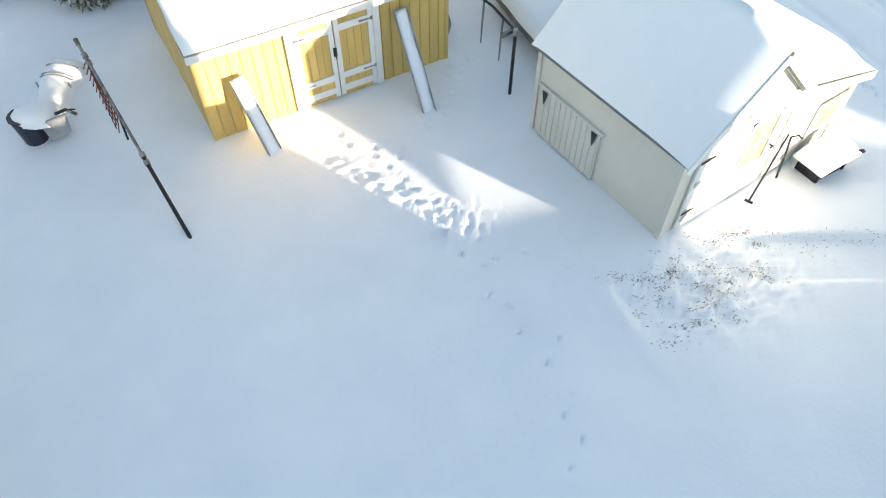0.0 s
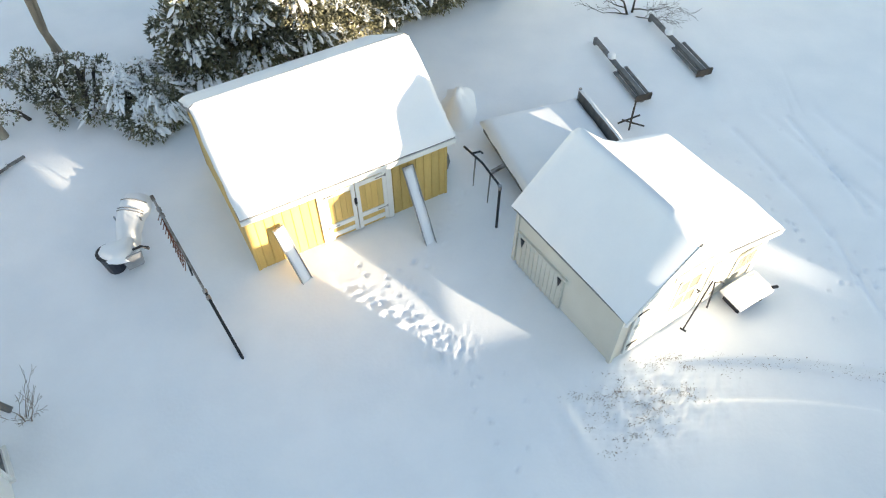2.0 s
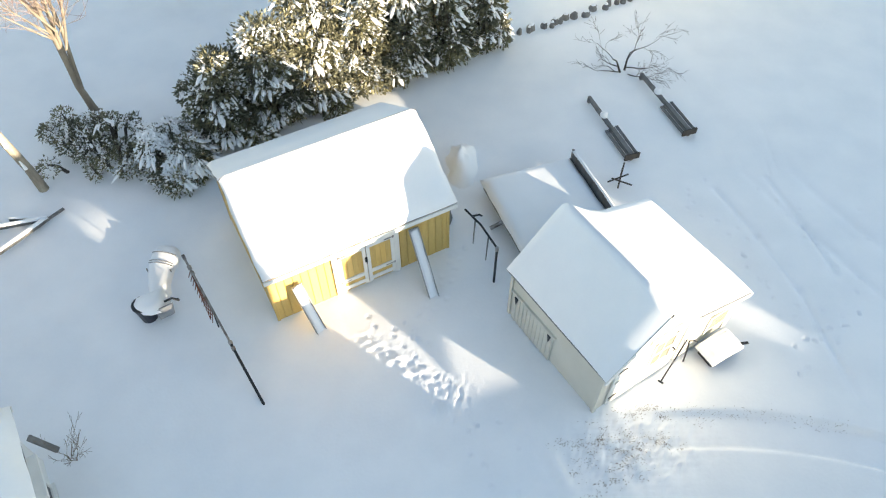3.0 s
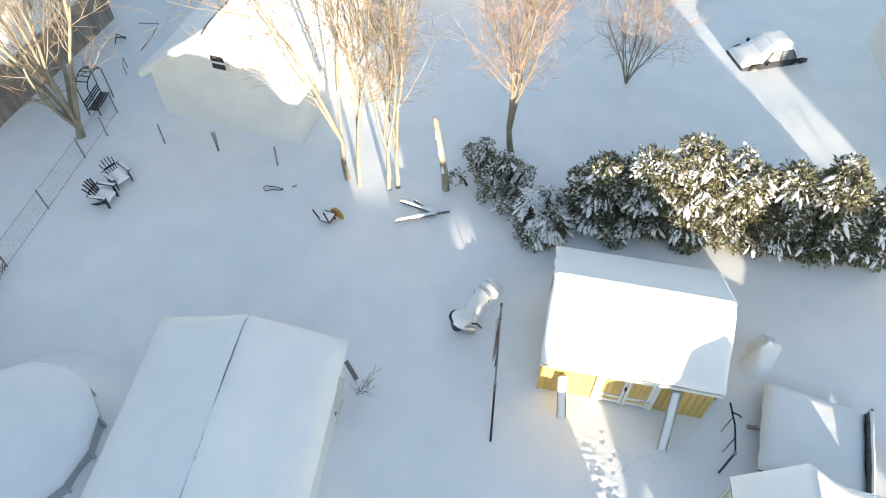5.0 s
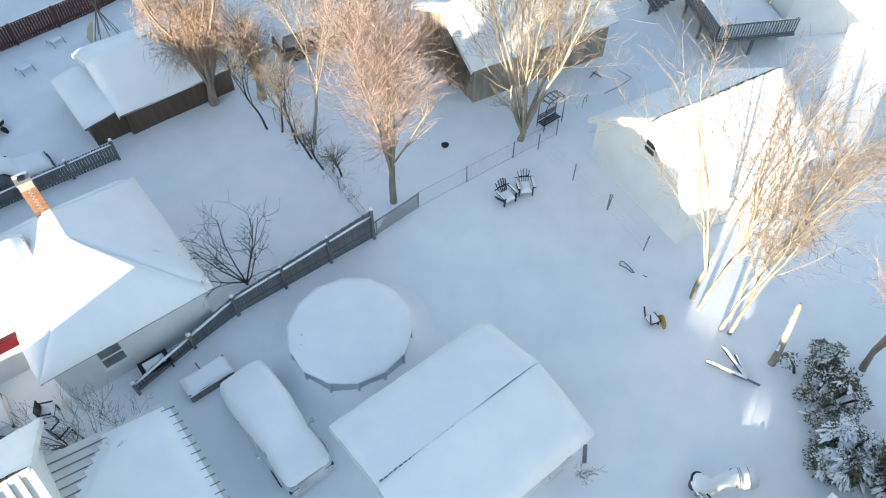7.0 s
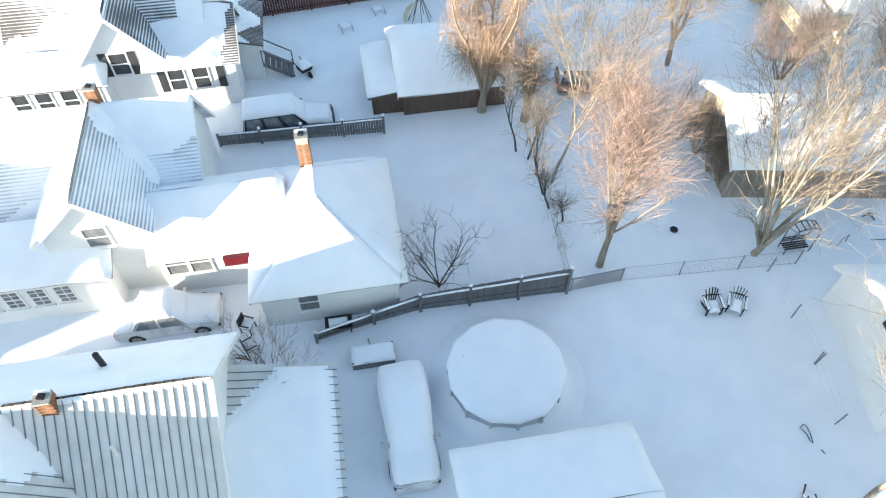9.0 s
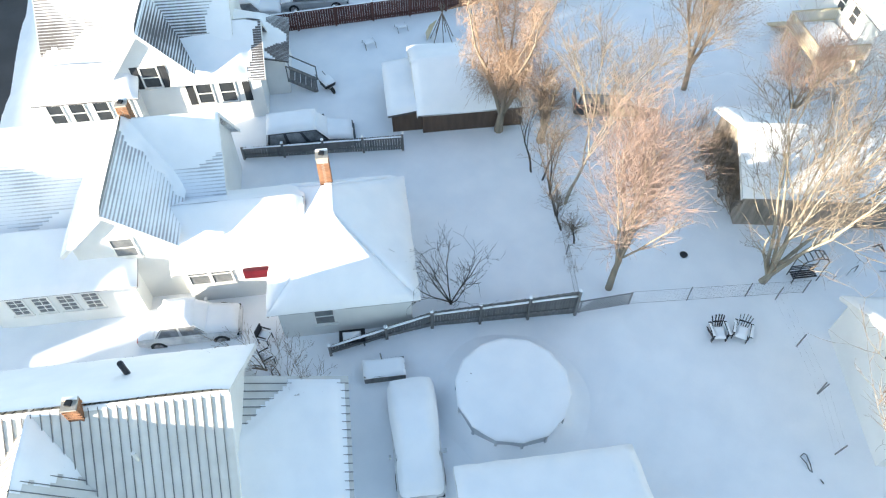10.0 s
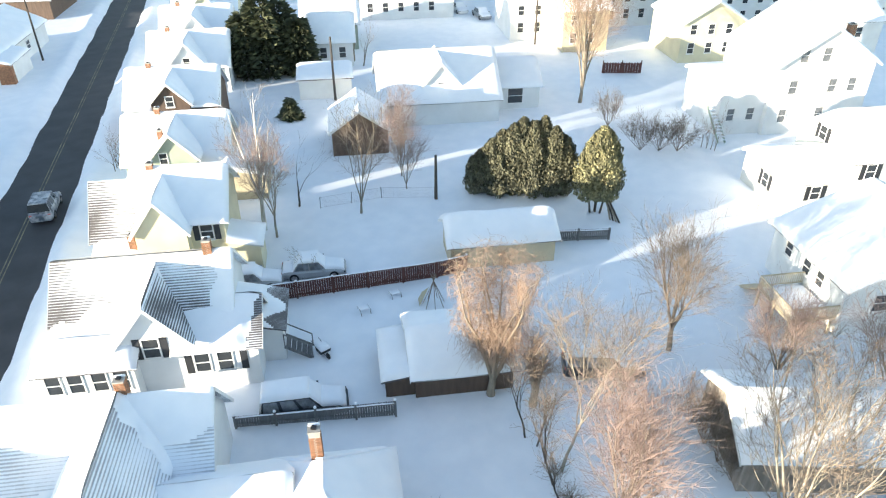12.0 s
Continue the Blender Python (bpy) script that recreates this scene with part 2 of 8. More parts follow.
# ---- mesh tools ----
class Geo:
    """Collects corners and faces for one mesh."""

    def __init__(self):
        self.v, self.f = [], []

    def add(self, verts, faces):
        k = len(self.v)
        self.v += [tuple(p) for p in verts]
        self.f += [tuple(i + k for i in q) for q in faces]
        return self

    def box(self, x0, x1, y0, y1, z0, z1, m=None):
        p = [Vector((x, y, z)) for z in (z0, z1) for x, y in ((x0, y0), (x1, y0), (x1, y1), (x0, y1))]
        if m is not None:
            p = [m @ q for q in p]
        return self.add(p, [(3, 2, 1, 0), (4, 5, 6, 7), (0, 1, 5, 4), (1, 2, 6, 5), (2, 3, 7, 6), (3, 0, 4, 7)])

    def beam(self, p, q, w, h, up=(0, 0, 1)):
        """A squared timber from p to q, w across and h high."""
        p, q = Vector(p), Vector(q)
        d = (q - p).normalized()
        s = d.cross(Vector(up))
        s = (s if s.length > 1e-4 else Vector((1, 0, 0))).normalized()
        u = s.cross(d)
        c = [e + s * (i * w / 2) + u * (j * h / 2) for e in (p, q) for i, j in ((-1, -1), (1, -1), (1, 1), (-1, 1))]
        return self.add(c, [(0, 1, 2, 3), (7, 6, 5, 4), (1, 0, 4, 5), (2, 1, 5, 6), (3, 2, 6, 7), (0, 3, 7, 4)])

    def tube(self, pts, radii, n=6, cap=True):
        """A round, tapered tube along points."""
        pts = [Vector(p) for p in pts]
        ring, k = [], len(self.v)
        for i, p in enumerate(pts):
            d = (pts[min(i + 1, len(pts) - 1)] - pts[max(i - 1, 0)]).normalized()
            s = d.cross(Vector((0.31, 0.2, 0.93)))
            s = (s if s.length > 1e-3 else d.cross(Vector((1, 0, 0)))).normalized()
            u = s.cross(d)
            r = radii[i] if hasattr(radii, "__len__") else radii
            self.v += [tuple(p + (s * math.cos(t) + u * math.sin(t)) * r) for t in (math.tau * j / n for j in range(n))]
        for i in range(len(pts) - 1):
            for j in range(n):
                a, b = k + i * n + j, k + i * n + (j + 1) % n
                self.f.append((a, b, b + n, a + n))
        if cap:
            self.f.append(tuple(k + j for j in reversed(range(n))))
            self.f.append(tuple(k + (len(pts) - 1) * n + j for j in range(n)))
        return self

    def prism(self, outline, x0, x1, axis="x"):
        """An outline in the upright plane, drawn out along x or y."""
        n = len(outline)
        put = (lambda s, p: (s, p[0], p[1])) if axis == "x" else (lambda s, p: (p[0], s, p[1]))
        v = [put(s, p) for s in (x0, x1) for p in outline]
        f = [tuple(range(n)), tuple(reversed(range(n, 2 * n)))] + [(i, i + n, (i + 1) % n + n, (i + 1) % n) for i in range(n)]
        return self.add(v, f)


def mesh(name, geo, mat, smooth=False, recalc=True):
    me = bpy.data.meshes.new(name)
    me.from_pydata(geo.v, [], geo.f)
    if recalc and len(geo.f) < 60000:
        bm = bmesh.new()
        bm.from_mesh(me)
        bmesh.ops.delete(bm, geom=[v for v in bm.verts if not v.link_faces], context="VERTS")
        bmesh.ops.recalc_face_normals(bm, faces=bm.faces)
        bm.to_mesh(me)
        bm.free()
    me.materials.append(mat)
    if smooth:
        me.polygons.foreach_set("use_smooth", [True] * len(me.polygons))
    me.update()
    return me


def part(name, geo, mat, parent, label="", smooth=False):
    """One mesh object under a thing or a part."""
    ob = new(name, geo if isinstance(geo, bpy.types.Mesh) else mesh(name, geo, mat, smooth))
    ob.parent = parent
    if label:
        tagged(ob, label)
    return ob


def thing(name, m, label, category, group="", kind=""):
    """An Empty at a thing's base."""
    ob = new(name)
    ob.matrix_world = m
    ob.empty_display_size = 0.2
    return tagged(ob, label, category, group, kind)


def solid(name, geo, mat, m, label, category, group="", kind="", smooth=False):
    """A thing that is one mesh."""
    ob = new(name, mesh(name, geo, mat, smooth))
    ob.matrix_world = m
    return tagged(ob, label, category, group, kind)


def grid_pose(a, b, z=0.0, turn=0.0):
    p = at(a, b, z)
    return pose(p.x, p.y, p.z, 0, 0, GRID + turn)


def blanket(geo, c, thick, nu=24, nv=24, edge=0.18, rough=0.25, seed=0.0, thin=None, ridge=False):
    """Snow lying on the four-cornered face c: rounded at its rim, uneven on top."""
    c = [Vector(p) for p in c]
    nrm = Vector((0, 0, 1))
    lu, lv = (c[1] - c[0]).length, (c[3] - c[0]).length
    k = len(geo.v)
    ease = lambda n: [0.0] + [min(1.0, max(0.0, (i / n))) for i in range(n + 1)] + [1.0]
    us, vs = ease(nu), ease(nv)
    for j, v in enumerate(vs):
        for i, u in enumerate(us):
            p = (c[0] * (1 - u) + c[1] * u) * (1 - v) + (c[3] * (1 - u) + c[2] * u) * v
            rim = i in (0, len(us) - 1) or j == 0 or (j == len(vs) - 1 and not ridge)
            d = min(u * lu, (1 - u) * lu, v * lv, 99.0 if ridge else (1 - v) * lv)
            w = 0.3 + 0.7 * min(1.0, d / edge) ** 0.5
            q = noise.noise(Vector((p.x * 0.55 + seed, p.y * 0.55, p.z * 0.5 + seed)))
            q2 = noise.noise(Vector((p.x * 2.1 + seed, p.y * 2.1, p.z * 2.0)))
            t = thick * w * (1 + rough * q + rough * 0.3 * q2)
            if thin:
                t *= thin(u, v)
            wob = Vector((q2, noise.noise(Vector((p.y * 1.7, p.x * 1.7, seed))), 0)) * 0.04 if d < 0.01 else Vector((0, 0, 0))
            geo.v.append(tuple(p + nrm * (0.004 if rim else max(t, 0.01)) + (wob if not rim else wob * 0.6)))
    w = len(us)
    bare = [[bool(thin) and thin(u, v) < 0.08 for u in us] for v in vs]
    for j in range(len(vs) - 1):
        for i in range(w - 1):
            if bare[j][i] and bare[j][i + 1] and bare[j + 1][i] and bare[j + 1][i + 1]:
                continue
            a = k + j * w + i
            geo.f.append((a, a + 1, a + 1 + w, a + w))
    return geo

# ---- ground and road ----
def road_mid(a):
    """The road's middle line, b over a."""
    return -24.0 + 0.117 * (a + 52.5)


def to_grid(x, y):
    return x * E1.x + y * E1.y, x * E2.x + y * E2.y


def bell(d, w):
    return np.exp(-(d / w) ** 2)


def fnoise(x, y, s, seed):
    """Cheap smooth noise from a few turned waves."""
    r = np.random.RandomState(seed)
    out = np.zeros_like(x)
    for k in range(7):
        t, p = r.uniform(0, math.tau), r.uniform(0, math.tau)
        f = s * r.uniform(0.6, 1.8)
        out = out + np.sin((x * math.cos(t) + y * math.sin(t)) * f + p + 0.7 * np.sin(x * f * 0.37 + p * 2))
    return out / 7


r_steps = np.random.RandomState(5)


def trail(points, step=0.34, wander=0.09, side=0.12):
    """Places of footprints along a way."""
    out, k = [], 0
    for (x0, y0), (x1, y1) in zip(points, points[1:]):
        n = max(1, int(math.hypot(x1 - x0, y1 - y0) / step))
        dx, dy = (x1 - x0) / n, (y1 - y0) / n
        q = math.hypot(dx, dy)
        for i in range(n):
            k += 1
            s = side if k % 2 else -side
            out.append((x0 + dx * i - dy / q * s + r_steps.normal(0, wander), y0 + dy * i + dx / q * s + r_steps.normal(0, wander), math.atan2(dy, dx)))
    return out


PRINTS = trail([(0.35, 11.6), (0.1, 10.4), (-0.4, 9.3), (-0.55, 8.4), (0.1, 7.5), (0.55, 6.4), (0.9, 5.6), (1.5, 5.0), (1.7, 3.9), (1.55, 2.8)])
PRINTS += trail([(0.1, 7.6), (0.9, 6.6), (1.6, 6.2), (2.4, 6.3)], 0.4)
PRINTS += trail([(-1.9, 9.4), (-1.0, 8.5), (-0.35, 7.9), (0.3, 7.2)], 0.3, 0.15)
PRINTS += trail([(9.2, 15.3), (9.0, 14.0), (9.6, 12.6), (10.2, 11.2), (11.2, 9.6)], 0.4, 0.12)
PRINTS += trail([(11.5, 12.5), (12.4, 10.6), (13.0, 8.8)], 0.5, 0.25)
PRINTS += trail([(7.06, 14.2), (6.82, 13.5), (7.3, 12.75), (7.9, 11.4), (8.4, 9.9), (8.8, 9.3), (8.47, 8.4), (8.2, 7.8)], 0.24, 0.13)
PRINTS += trail([(9.45, 13.05), (9.76, 12.5), (9.94, 11.7)], 0.3, 0.15) + trail([(10.0, 9.9), (9.9, 9.5), (9.15, 8.8), (8.9, 9.3), (9.6, 9.9)], 0.2, 0.14)
PRINTS += trail([(-0.62, 8.3), (-0.81, 9.15), (-0.42, 9.55), (-0.1, 10.3), (0.29, 11.25), (0.5, 11.85)], 0.2, 0.10)


def ground_height(x, y):
    a, b = to_grid(x, y)
    h = 0.045 * fnoise(x, y, 0.35, 1) + 0.02 * fnoise(x, y, 1.3, 2)
    near = bell(np.hypot(x - 2, y - 8), 14)
    # drifts along the two sheds
    h = h + 0.10 * bell(np.hypot(x + 5.2, y - 10.6), 1.1) + 0.16 * bell(np.hypot((x + 5.6) * 1.0, (y - 11.8) * 0.8), 0.9)
    # trodden snow in front of the cream shed
    zone = bell((x - 4.1) * 0.95 + (y - 6.1) * 0.2, 1.3) * bell((y - 6.1) - 0.25 * (x - 4.1), 0.75)
    h = h + zone * (0.08 * fnoise(x, y, 5.5, 3) + 0.10 * fnoise(x, y, 13, 4) + 0.09 * fnoise(x, y, 31, 8) - 0.05)
    # swept line of thrown snow
    h = h + 0.14 * bell((x - 2.55) + 0.5 * (y - 5.6), 0.16) * bell(y - 5.7, 0.9) * (0.6 + 0.6 * fnoise(x, y, 9, 6))
    # shovelled path
    py = 6.66 - 0.045 * (x - 6.4) ** 2
    h = h - 0.17 / (1 + (np.abs(y - py) / 0.42) ** 30) * (1 / (1 + np.exp(np.clip(-(x - 5.0) * 3, -50, 50)))) * bell(x - 9, 6.0)
    # clawed, shovelled bit in the sun
    h = h + bell(np.hypot((x - 0.05) * 0.8, (y - 7.15) * 1.1), 0.55) * 0.055 * fnoise(x * 1.7, y * 0.7, 26, 9)
    # rough trodden edge along the sunlit strip
    along, off = (x + 1.1) * 0.84 - (y - 8.15) * 0.54, (x + 1.1) * 0.54 + (y - 8.15) * 0.84
    h = h + bell(along, 1.1) * bell(off, 0.26) * (0.05 * fnoise(x, y, 14, 21) + 0.04 * fnoise(x, y, 30, 22))
    # old tyre tracks beyond the cream shed
    for k, s in ((0.0, 0.0), (1.45, 0.0)):
        d = (x - 11.2 - k) * 0.86 + (y - 10) * 0.5
        h = h - 0.07 * bell(d, 0.14) * bell(y - 9, 5) * (1 + 0.6 * fnoise(x, y, 3.0, 12))
    for (x0, y0), (x1, y1), w in (((7.6, 13.9), (8.36, 12.16), 0.10), ((8.36, 12.16), (9.01, 10.44), 0.10), ((9.01, 10.44), (9.5, 7.5), 0.10), ((9.16, 14.4), (9.76, 12.55), 0.09), ((9.76, 12.55), (10.05, 11.0), 0.09), ((10.32, 13.7), (10.92, 12.2), 0.34)):
        q = math.hypot(x1 - x0, y1 - y0)
        ux, uy = (x1 - x0) / q, (y1 - y0) / q
        u = np.clip((x - x0) * ux + (y - y0) * uy, 0, q)
        h = h - 0.05 * bell(np.hypot(x - x0 - u * ux, y - y0 - u * uy), w) * (1 + 0.5 * fnoise(x, y, 4.0, 31))
    for px, py_, t in PRINTS:
        m = (np.abs(x - px) < 0.4) & (np.abs(y - py_) < 0.4)
        if m.any():
            u = (x[m] - px) * math.cos(t) + (y[m] - py_) * math.sin(t)
            v = -(x[m] - px) * math.sin(t) + (y[m] - py_) * math.cos(t)
            q = (u / 0.06) ** 2 + (v / 0.034) ** 2
            h[m] += -0.04 * np.exp(-q ** 1.6) + 0.006 * np.exp(-((np.sqrt(q) - 1.7) / 0.5) ** 2)
    # the road lies lower than the snow, with ploughed banks
    d = np.abs(b - road_mid(a))
    cut = 1 / (1 + np.exp(np.clip(-(3.25 - d) * 5, -50, 50)))
    h = h - 0.42 * cut + 0.30 * bell(d - 4.1, 0.7) * (1 + 0.8 * fnoise(x, y, 1.2, 7))
    return h


def lines(lo, hi, dense, coarse, fine_step, mid_step):
    """Grid lines: fine inside dense, wider outside, very wide to the horizon."""
    v = list(np.arange(dense[0], dense[1], fine_step))
    v += list(np.arange(coarse[0], dense[0], mid_step)) + list(np.arange(dense[1], coarse[1], mid_step))
    s = mid_step
    p, q = coarse[0], coarse[1]
    while p > lo:
        s *= 1.35
        p -= s
        q += s
        v += [p, q]
    return np.array(sorted(v))


gx = lines(-3000, 3000, (-6.2, 14.6), (-135, 34), 0.05, 0.75)
gy = lines(-3000, 3000, (2.2, 14.6), (-130, 60), 0.05, 0.75)
X, Y = np.meshgrid(gx, gy)
Z = ground_height(X.ravel(), Y.ravel())
me = bpy.data.meshes.new("ground")
nx, ny = len(gx), len(gy)
idx = np.arange(nx * ny).reshape(ny, nx)
quads = np.stack([idx[:-1, :-1], idx[:-1, 1:], idx[1:, 1:], idx[1:, :-1]], -1).reshape(-1, 4)
me.vertices.add(nx * ny)
me.vertices.foreach_set("co", np.stack([X.ravel(), Y.ravel(), Z], 1).astype(np.float32).ravel())
me.loops.add(quads.size)
me.loops.foreach_set("vertex_index", quads.ravel().astype(np.int32))
me.polygons.add(len(quads))
me.polygons.foreach_set("loop_start", np.arange(0, quads.size, 4, dtype=np.int32))
me.polygons.foreach_set("use_smooth", np.ones(len(quads), dtype=bool))
me.materials.append(SNOW)
me.update(calc_edges=True)
me.validate()
ground = tagged(new("ground", me), "deep snow over gardens, drifted and marked with footprints", "ground", kind="structure")

geo = Geo()
steps = [-4 + -3.0 * i for i in range(74)]
for a0, a1 in zip(steps, steps[1:]):
    b0, b1 = road_mid(a0), road_mid(a1)
    geo.add([at(a0, b0 - 3.35, -0.36), at(a0, b0 + 3.35, -0.36), at(a1, b1 + 3.35, -0.36), at(a1, b1 - 3.35, -0.36)], [(0, 1, 2, 3)])
road = solid("road", geo, ASPHALT, Matrix(), "dark wet asphalt road cleared between banks of snow", "road", kind="structure")
geo = Geo()
for i, a0 in enumerate(np.arange(-6, -200, -2.0)):
    for off in (-0.16, 0.10):
        geo.add([at(a0, road_mid(a0) + off, -0.352), at(a0, road_mid(a0) + off + 0.09, -0.352), at(a0 - 2.0, road_mid(a0 - 2) + off + 0.09, -0.352), at(a0 - 2.0, road_mid(a0 - 2) + off, -0.352)], [(0, 1, 2, 3)])
solid("centre_line", geo, YELLOW, Matrix(), "worn double yellow centre line on the asphalt", "road marking", kind="structure")

# ---- houses ----
WINDOWS = {}


def window_meshes(w, h, kind, glass=None):
    """Frame, panes and sill of a window; x is outwards."""
    if (w, h, kind, glass) not in WINDOWS:
        fr, pane, sill = Geo(), Geo(), Geo()
        t = 0.075
        loops = [[(x, -w / 2 + e, e), (x, w / 2 - e, e), (x, w / 2 - e, h - e), (x, -w / 2 + e, h - e)] for x, e in ((-0.03, 0), (0.05, 0), (0.05, t), (-0.03, t))]
        fr.add([p for q in loops for p in q], [(i * 4 + j, i * 4 + (j + 1) % 4, (i + 1) % 4 * 4 + (j + 1) % 4, (i + 1) % 4 * 4 + j) for i in range(4) for j in range(4)])
        rail = [mesh("meeting_rail", Geo().box(-0.03, 0.045, -w / 2 + t, w / 2 - t, h * 0.5 - 0.03, h * 0.5 + 0.03), WHITE)]
        if kind == "grid":
            rail.append(mesh("muntin", Geo().box(-0.03, 0.04, -0.015, 0.015, t, h - t), WHITE))
            rail += [mesh("muntin", Geo().box(-0.03, 0.038, -w / 2 + t, w / 2 - t, h * k - 0.012, h * k + 0.012), WHITE) for k in (0.27, 0.74)]
        pane.box(-0.02, 0.018, -w / 2 + t, w / 2 - t, t, h - t)
        sill.box(-0.03, 0.10, -w / 2 - 0.05, w / 2 + 0.05, -0.05, -0.002)
        WINDOWS[(w, h, kind, glass)] = mesh("window_frame", fr, WHITE), [("pane", mesh("pane", pane, glass or GLASS)), ("sill", mesh("sill", sill, WHITE))] + [(r.name.split(".")[0], r) for r in rail]
    return WINDOWS[(w, h, kind, glass)]


SHUTTERS = {}


def shutter_mesh(h):
    if h not in SHUTTERS:
        outline = [(0, 0), (0.04, 0), (0.04, 0.05)]
        for k in range(int((h - 0.1) / 0.09)):
            outline += [(0.042, 0.05 + k * 0.09), (0.022, 0.13 + k * 0.09)]
        g = Geo().prism(outline + [(0.04, h - 0.05), (0.04, h), (0, h)], -0.19, 0.19, "y")
        SHUTTERS[h] = mesh("shutter", g, SHUTTER)
    return SHUTTERS[h]


TURN = {"+a": 0, "+b": 90, "-a": 180, "-b": -90}


def cover(d, k=9.0):
    """Full snow where d is well above nought, thinning to bare roof below it."""
    return max(0.03, min(1.0, d * k))


class House:
    """A house on the street grid; places are given in the grid's metres."""

    def __init__(self, label, a, b, name="house", category="house", group="houses of the street", turn=0.0):
        self.a, self.b = a, b
        self.root = thing(name, grid_pose(a, b, 0, turn), label, category, group)

    def part(self, name, geo, mat, label="", smooth=False):
        return part(name, geo, mat, self.root, label, smooth)

    def slope(self, c, roof, snow, seed, over_thick=0.10, ribs=0.0, thin=None, joined=True):
        """One roof face with its four corners (eave, eave, ridge, ridge), and the snow on it."""
        c = [Vector(p) for p in c]
        n = (c[1] - c[0]).cross(c[3] - c[0]).normalized()
        n = -n if n.z < 0 else n
        g = Geo()
        lo = [p - n * over_thick for p in c]
        g.add(lo + c, [(0, 1, 2, 3), (4, 5, 6, 7), (0, 1, 5, 4), (1, 2, 6, 5), (2, 3, 7, 6), (3, 0, 4, 7)])
        face = self.part("roof_face", g, roof)
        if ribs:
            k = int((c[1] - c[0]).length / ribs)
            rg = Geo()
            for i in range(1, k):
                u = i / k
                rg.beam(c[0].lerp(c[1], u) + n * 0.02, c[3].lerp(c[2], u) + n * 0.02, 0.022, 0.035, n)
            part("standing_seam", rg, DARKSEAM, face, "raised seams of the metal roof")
        if snow:
            lu, lv = (c[1] - c[0]).length, (c[3] - c[0]).length
            s = Geo()
            blanket(s, [p + n * 0.006 for p in c], snow, max(6, int(lu * (7.0 if thin else 2.6))), max(5, int(lv * (7.0 if thin else 2.6))), 0.5, 0.22, seed, thin=thin, ridge=joined)
            part("roof_snow", s, DRIFT, face, "thick smooth snow on the roof", True)
        return face

    def wing(self, a0, a1, b0, b1, eave, ridge, axis="b", wall=None, roof=None, snow=(0.28, 0.28), over=0.3, ribs=(0, 0), base=-0.6, mid=None, thin=(None, None)):
        """Walls under a gable roof whose ridge runs along axis."""
        wall, roof = wall or SIDING, roof or SHINGLE
        roofs = roof if isinstance(roof, tuple) else (roof, roof)
        a0, a1, b0, b1 = a0 - self.a, a1 - self.a, b0 - self.b, b1 - self.b
        p0, p1, q0, q1 = (a0, a1, b0, b1) if axis == "b" else (b0, b1, a0, a1)
        m = (p0 + p1) / 2 if mid is None else mid - (self.a if axis == "b" else self.b)
        k0, k1 = (ridge - eave) / (m - p0), (ridge - eave) / (p1 - m)
        outline = [(p0, base), (p1, base), (p1, eave - 0.02), (m, ridge - 0.12), (p0, eave - 0.02)]
        g = Geo().prism(outline, q0, q1, "y" if axis == "b" else "x")
        self.part("body", g, wall)
        put = (lambda p, q, z: (p, q, z)) if axis == "b" else (lambda p, q, z: (q, p, z))
        o = over
        lo = [put(p0 - o, q0 - o, eave - o * k0), put(p0 - o, q1 + o, eave - o * k0), put(m, q1 + o, ridge), put(m, q0 - o, ridge)]
        hi = [put(p1 + o, q0 - o, eave - o * k1), put(p1 + o, q1 + o, eave - o * k1), put(m, q1 + o, ridge), put(m, q0 - o, ridge)]
        self.slope(lo, roofs[0], snow[0], a0 * 1.3 + b0, ribs=ribs[0], thin=thin[0], joined=bool(snow[1]))
        self.slope(hi, roofs[1], snow[1], a1 * 1.7 + b1, ribs=ribs[1], thin=thin[1], joined=bool(snow[0]))
        # white boards along the gable's edge
        for q, s in ((q0 - o, -1), (q1 + o, 1)):
            for p, kk, e in ((p0 - o, k0, p0), (p1 + o, k1, p1)):
                self.part("bargeboard", Geo().beam(put(p, q + s * 0.012, eave - o * kk - 0.09), put(m, q + s * 0.012, ridge - 0.09), 0.03, 0.16), WHITE)

    def lean(self, a0, a1, b0, b1, high, low, side, wall=None, roof=None, snow=0.25, over=0.25, ribs=0, base=-0.6, thin=None):
        """Walls under one slope that falls towards side."""
        wall, roof = wall or SIDING, roof or SHINGLE
        a0, a1, b0, b1 = a0 - self.a, a1 - self.a, b0 - self.b, b1 - self.b
        z = {"+a": (high, low, low, high), "-a": (low, high, high, low), "+b": (high, high, low, low), "-b": (low, low, high, high)}[side]
        cs = [(a0, b0), (a1, b0), (a1, b1), (a0, b1)]
        g = Geo().add([(x, y, base) for x, y in cs] + [(x, y, h - 0.11) for (x, y), h in zip(cs, z)], [(3, 2, 1, 0), (4, 5, 6, 7), (0, 1, 5, 4), (1, 2, 6, 5), (2, 3, 7, 6), (3, 0, 4, 7)])
        self.part("body", g, wall)
        order = {"+a": (1, 2, 3, 0), "-a": (3, 0, 1, 2), "+b": (2, 3, 0, 1), "-b": (0, 1, 2, 3)}[side]
        k = (high - low) / ((a1 - a0) if "a" in side else (b1 - b0))
        out = []
        for i in order:
            x, y = cs[i]
            ox, oy = (over if x == a1 else -over), (over if y == b1 else -over)
            dz = 0
            if "a" in side:
                falls = (x == a1) == (side == "+a")
                dz = -k * over if falls else 0
                ox = ox if falls else 0
            else:
                falls = (y == b1) == (side == "+b")
                dz = -k * over if falls else 0
                oy = oy if falls else 0
            out.append((x + ox, y + oy, z[i] + dz))
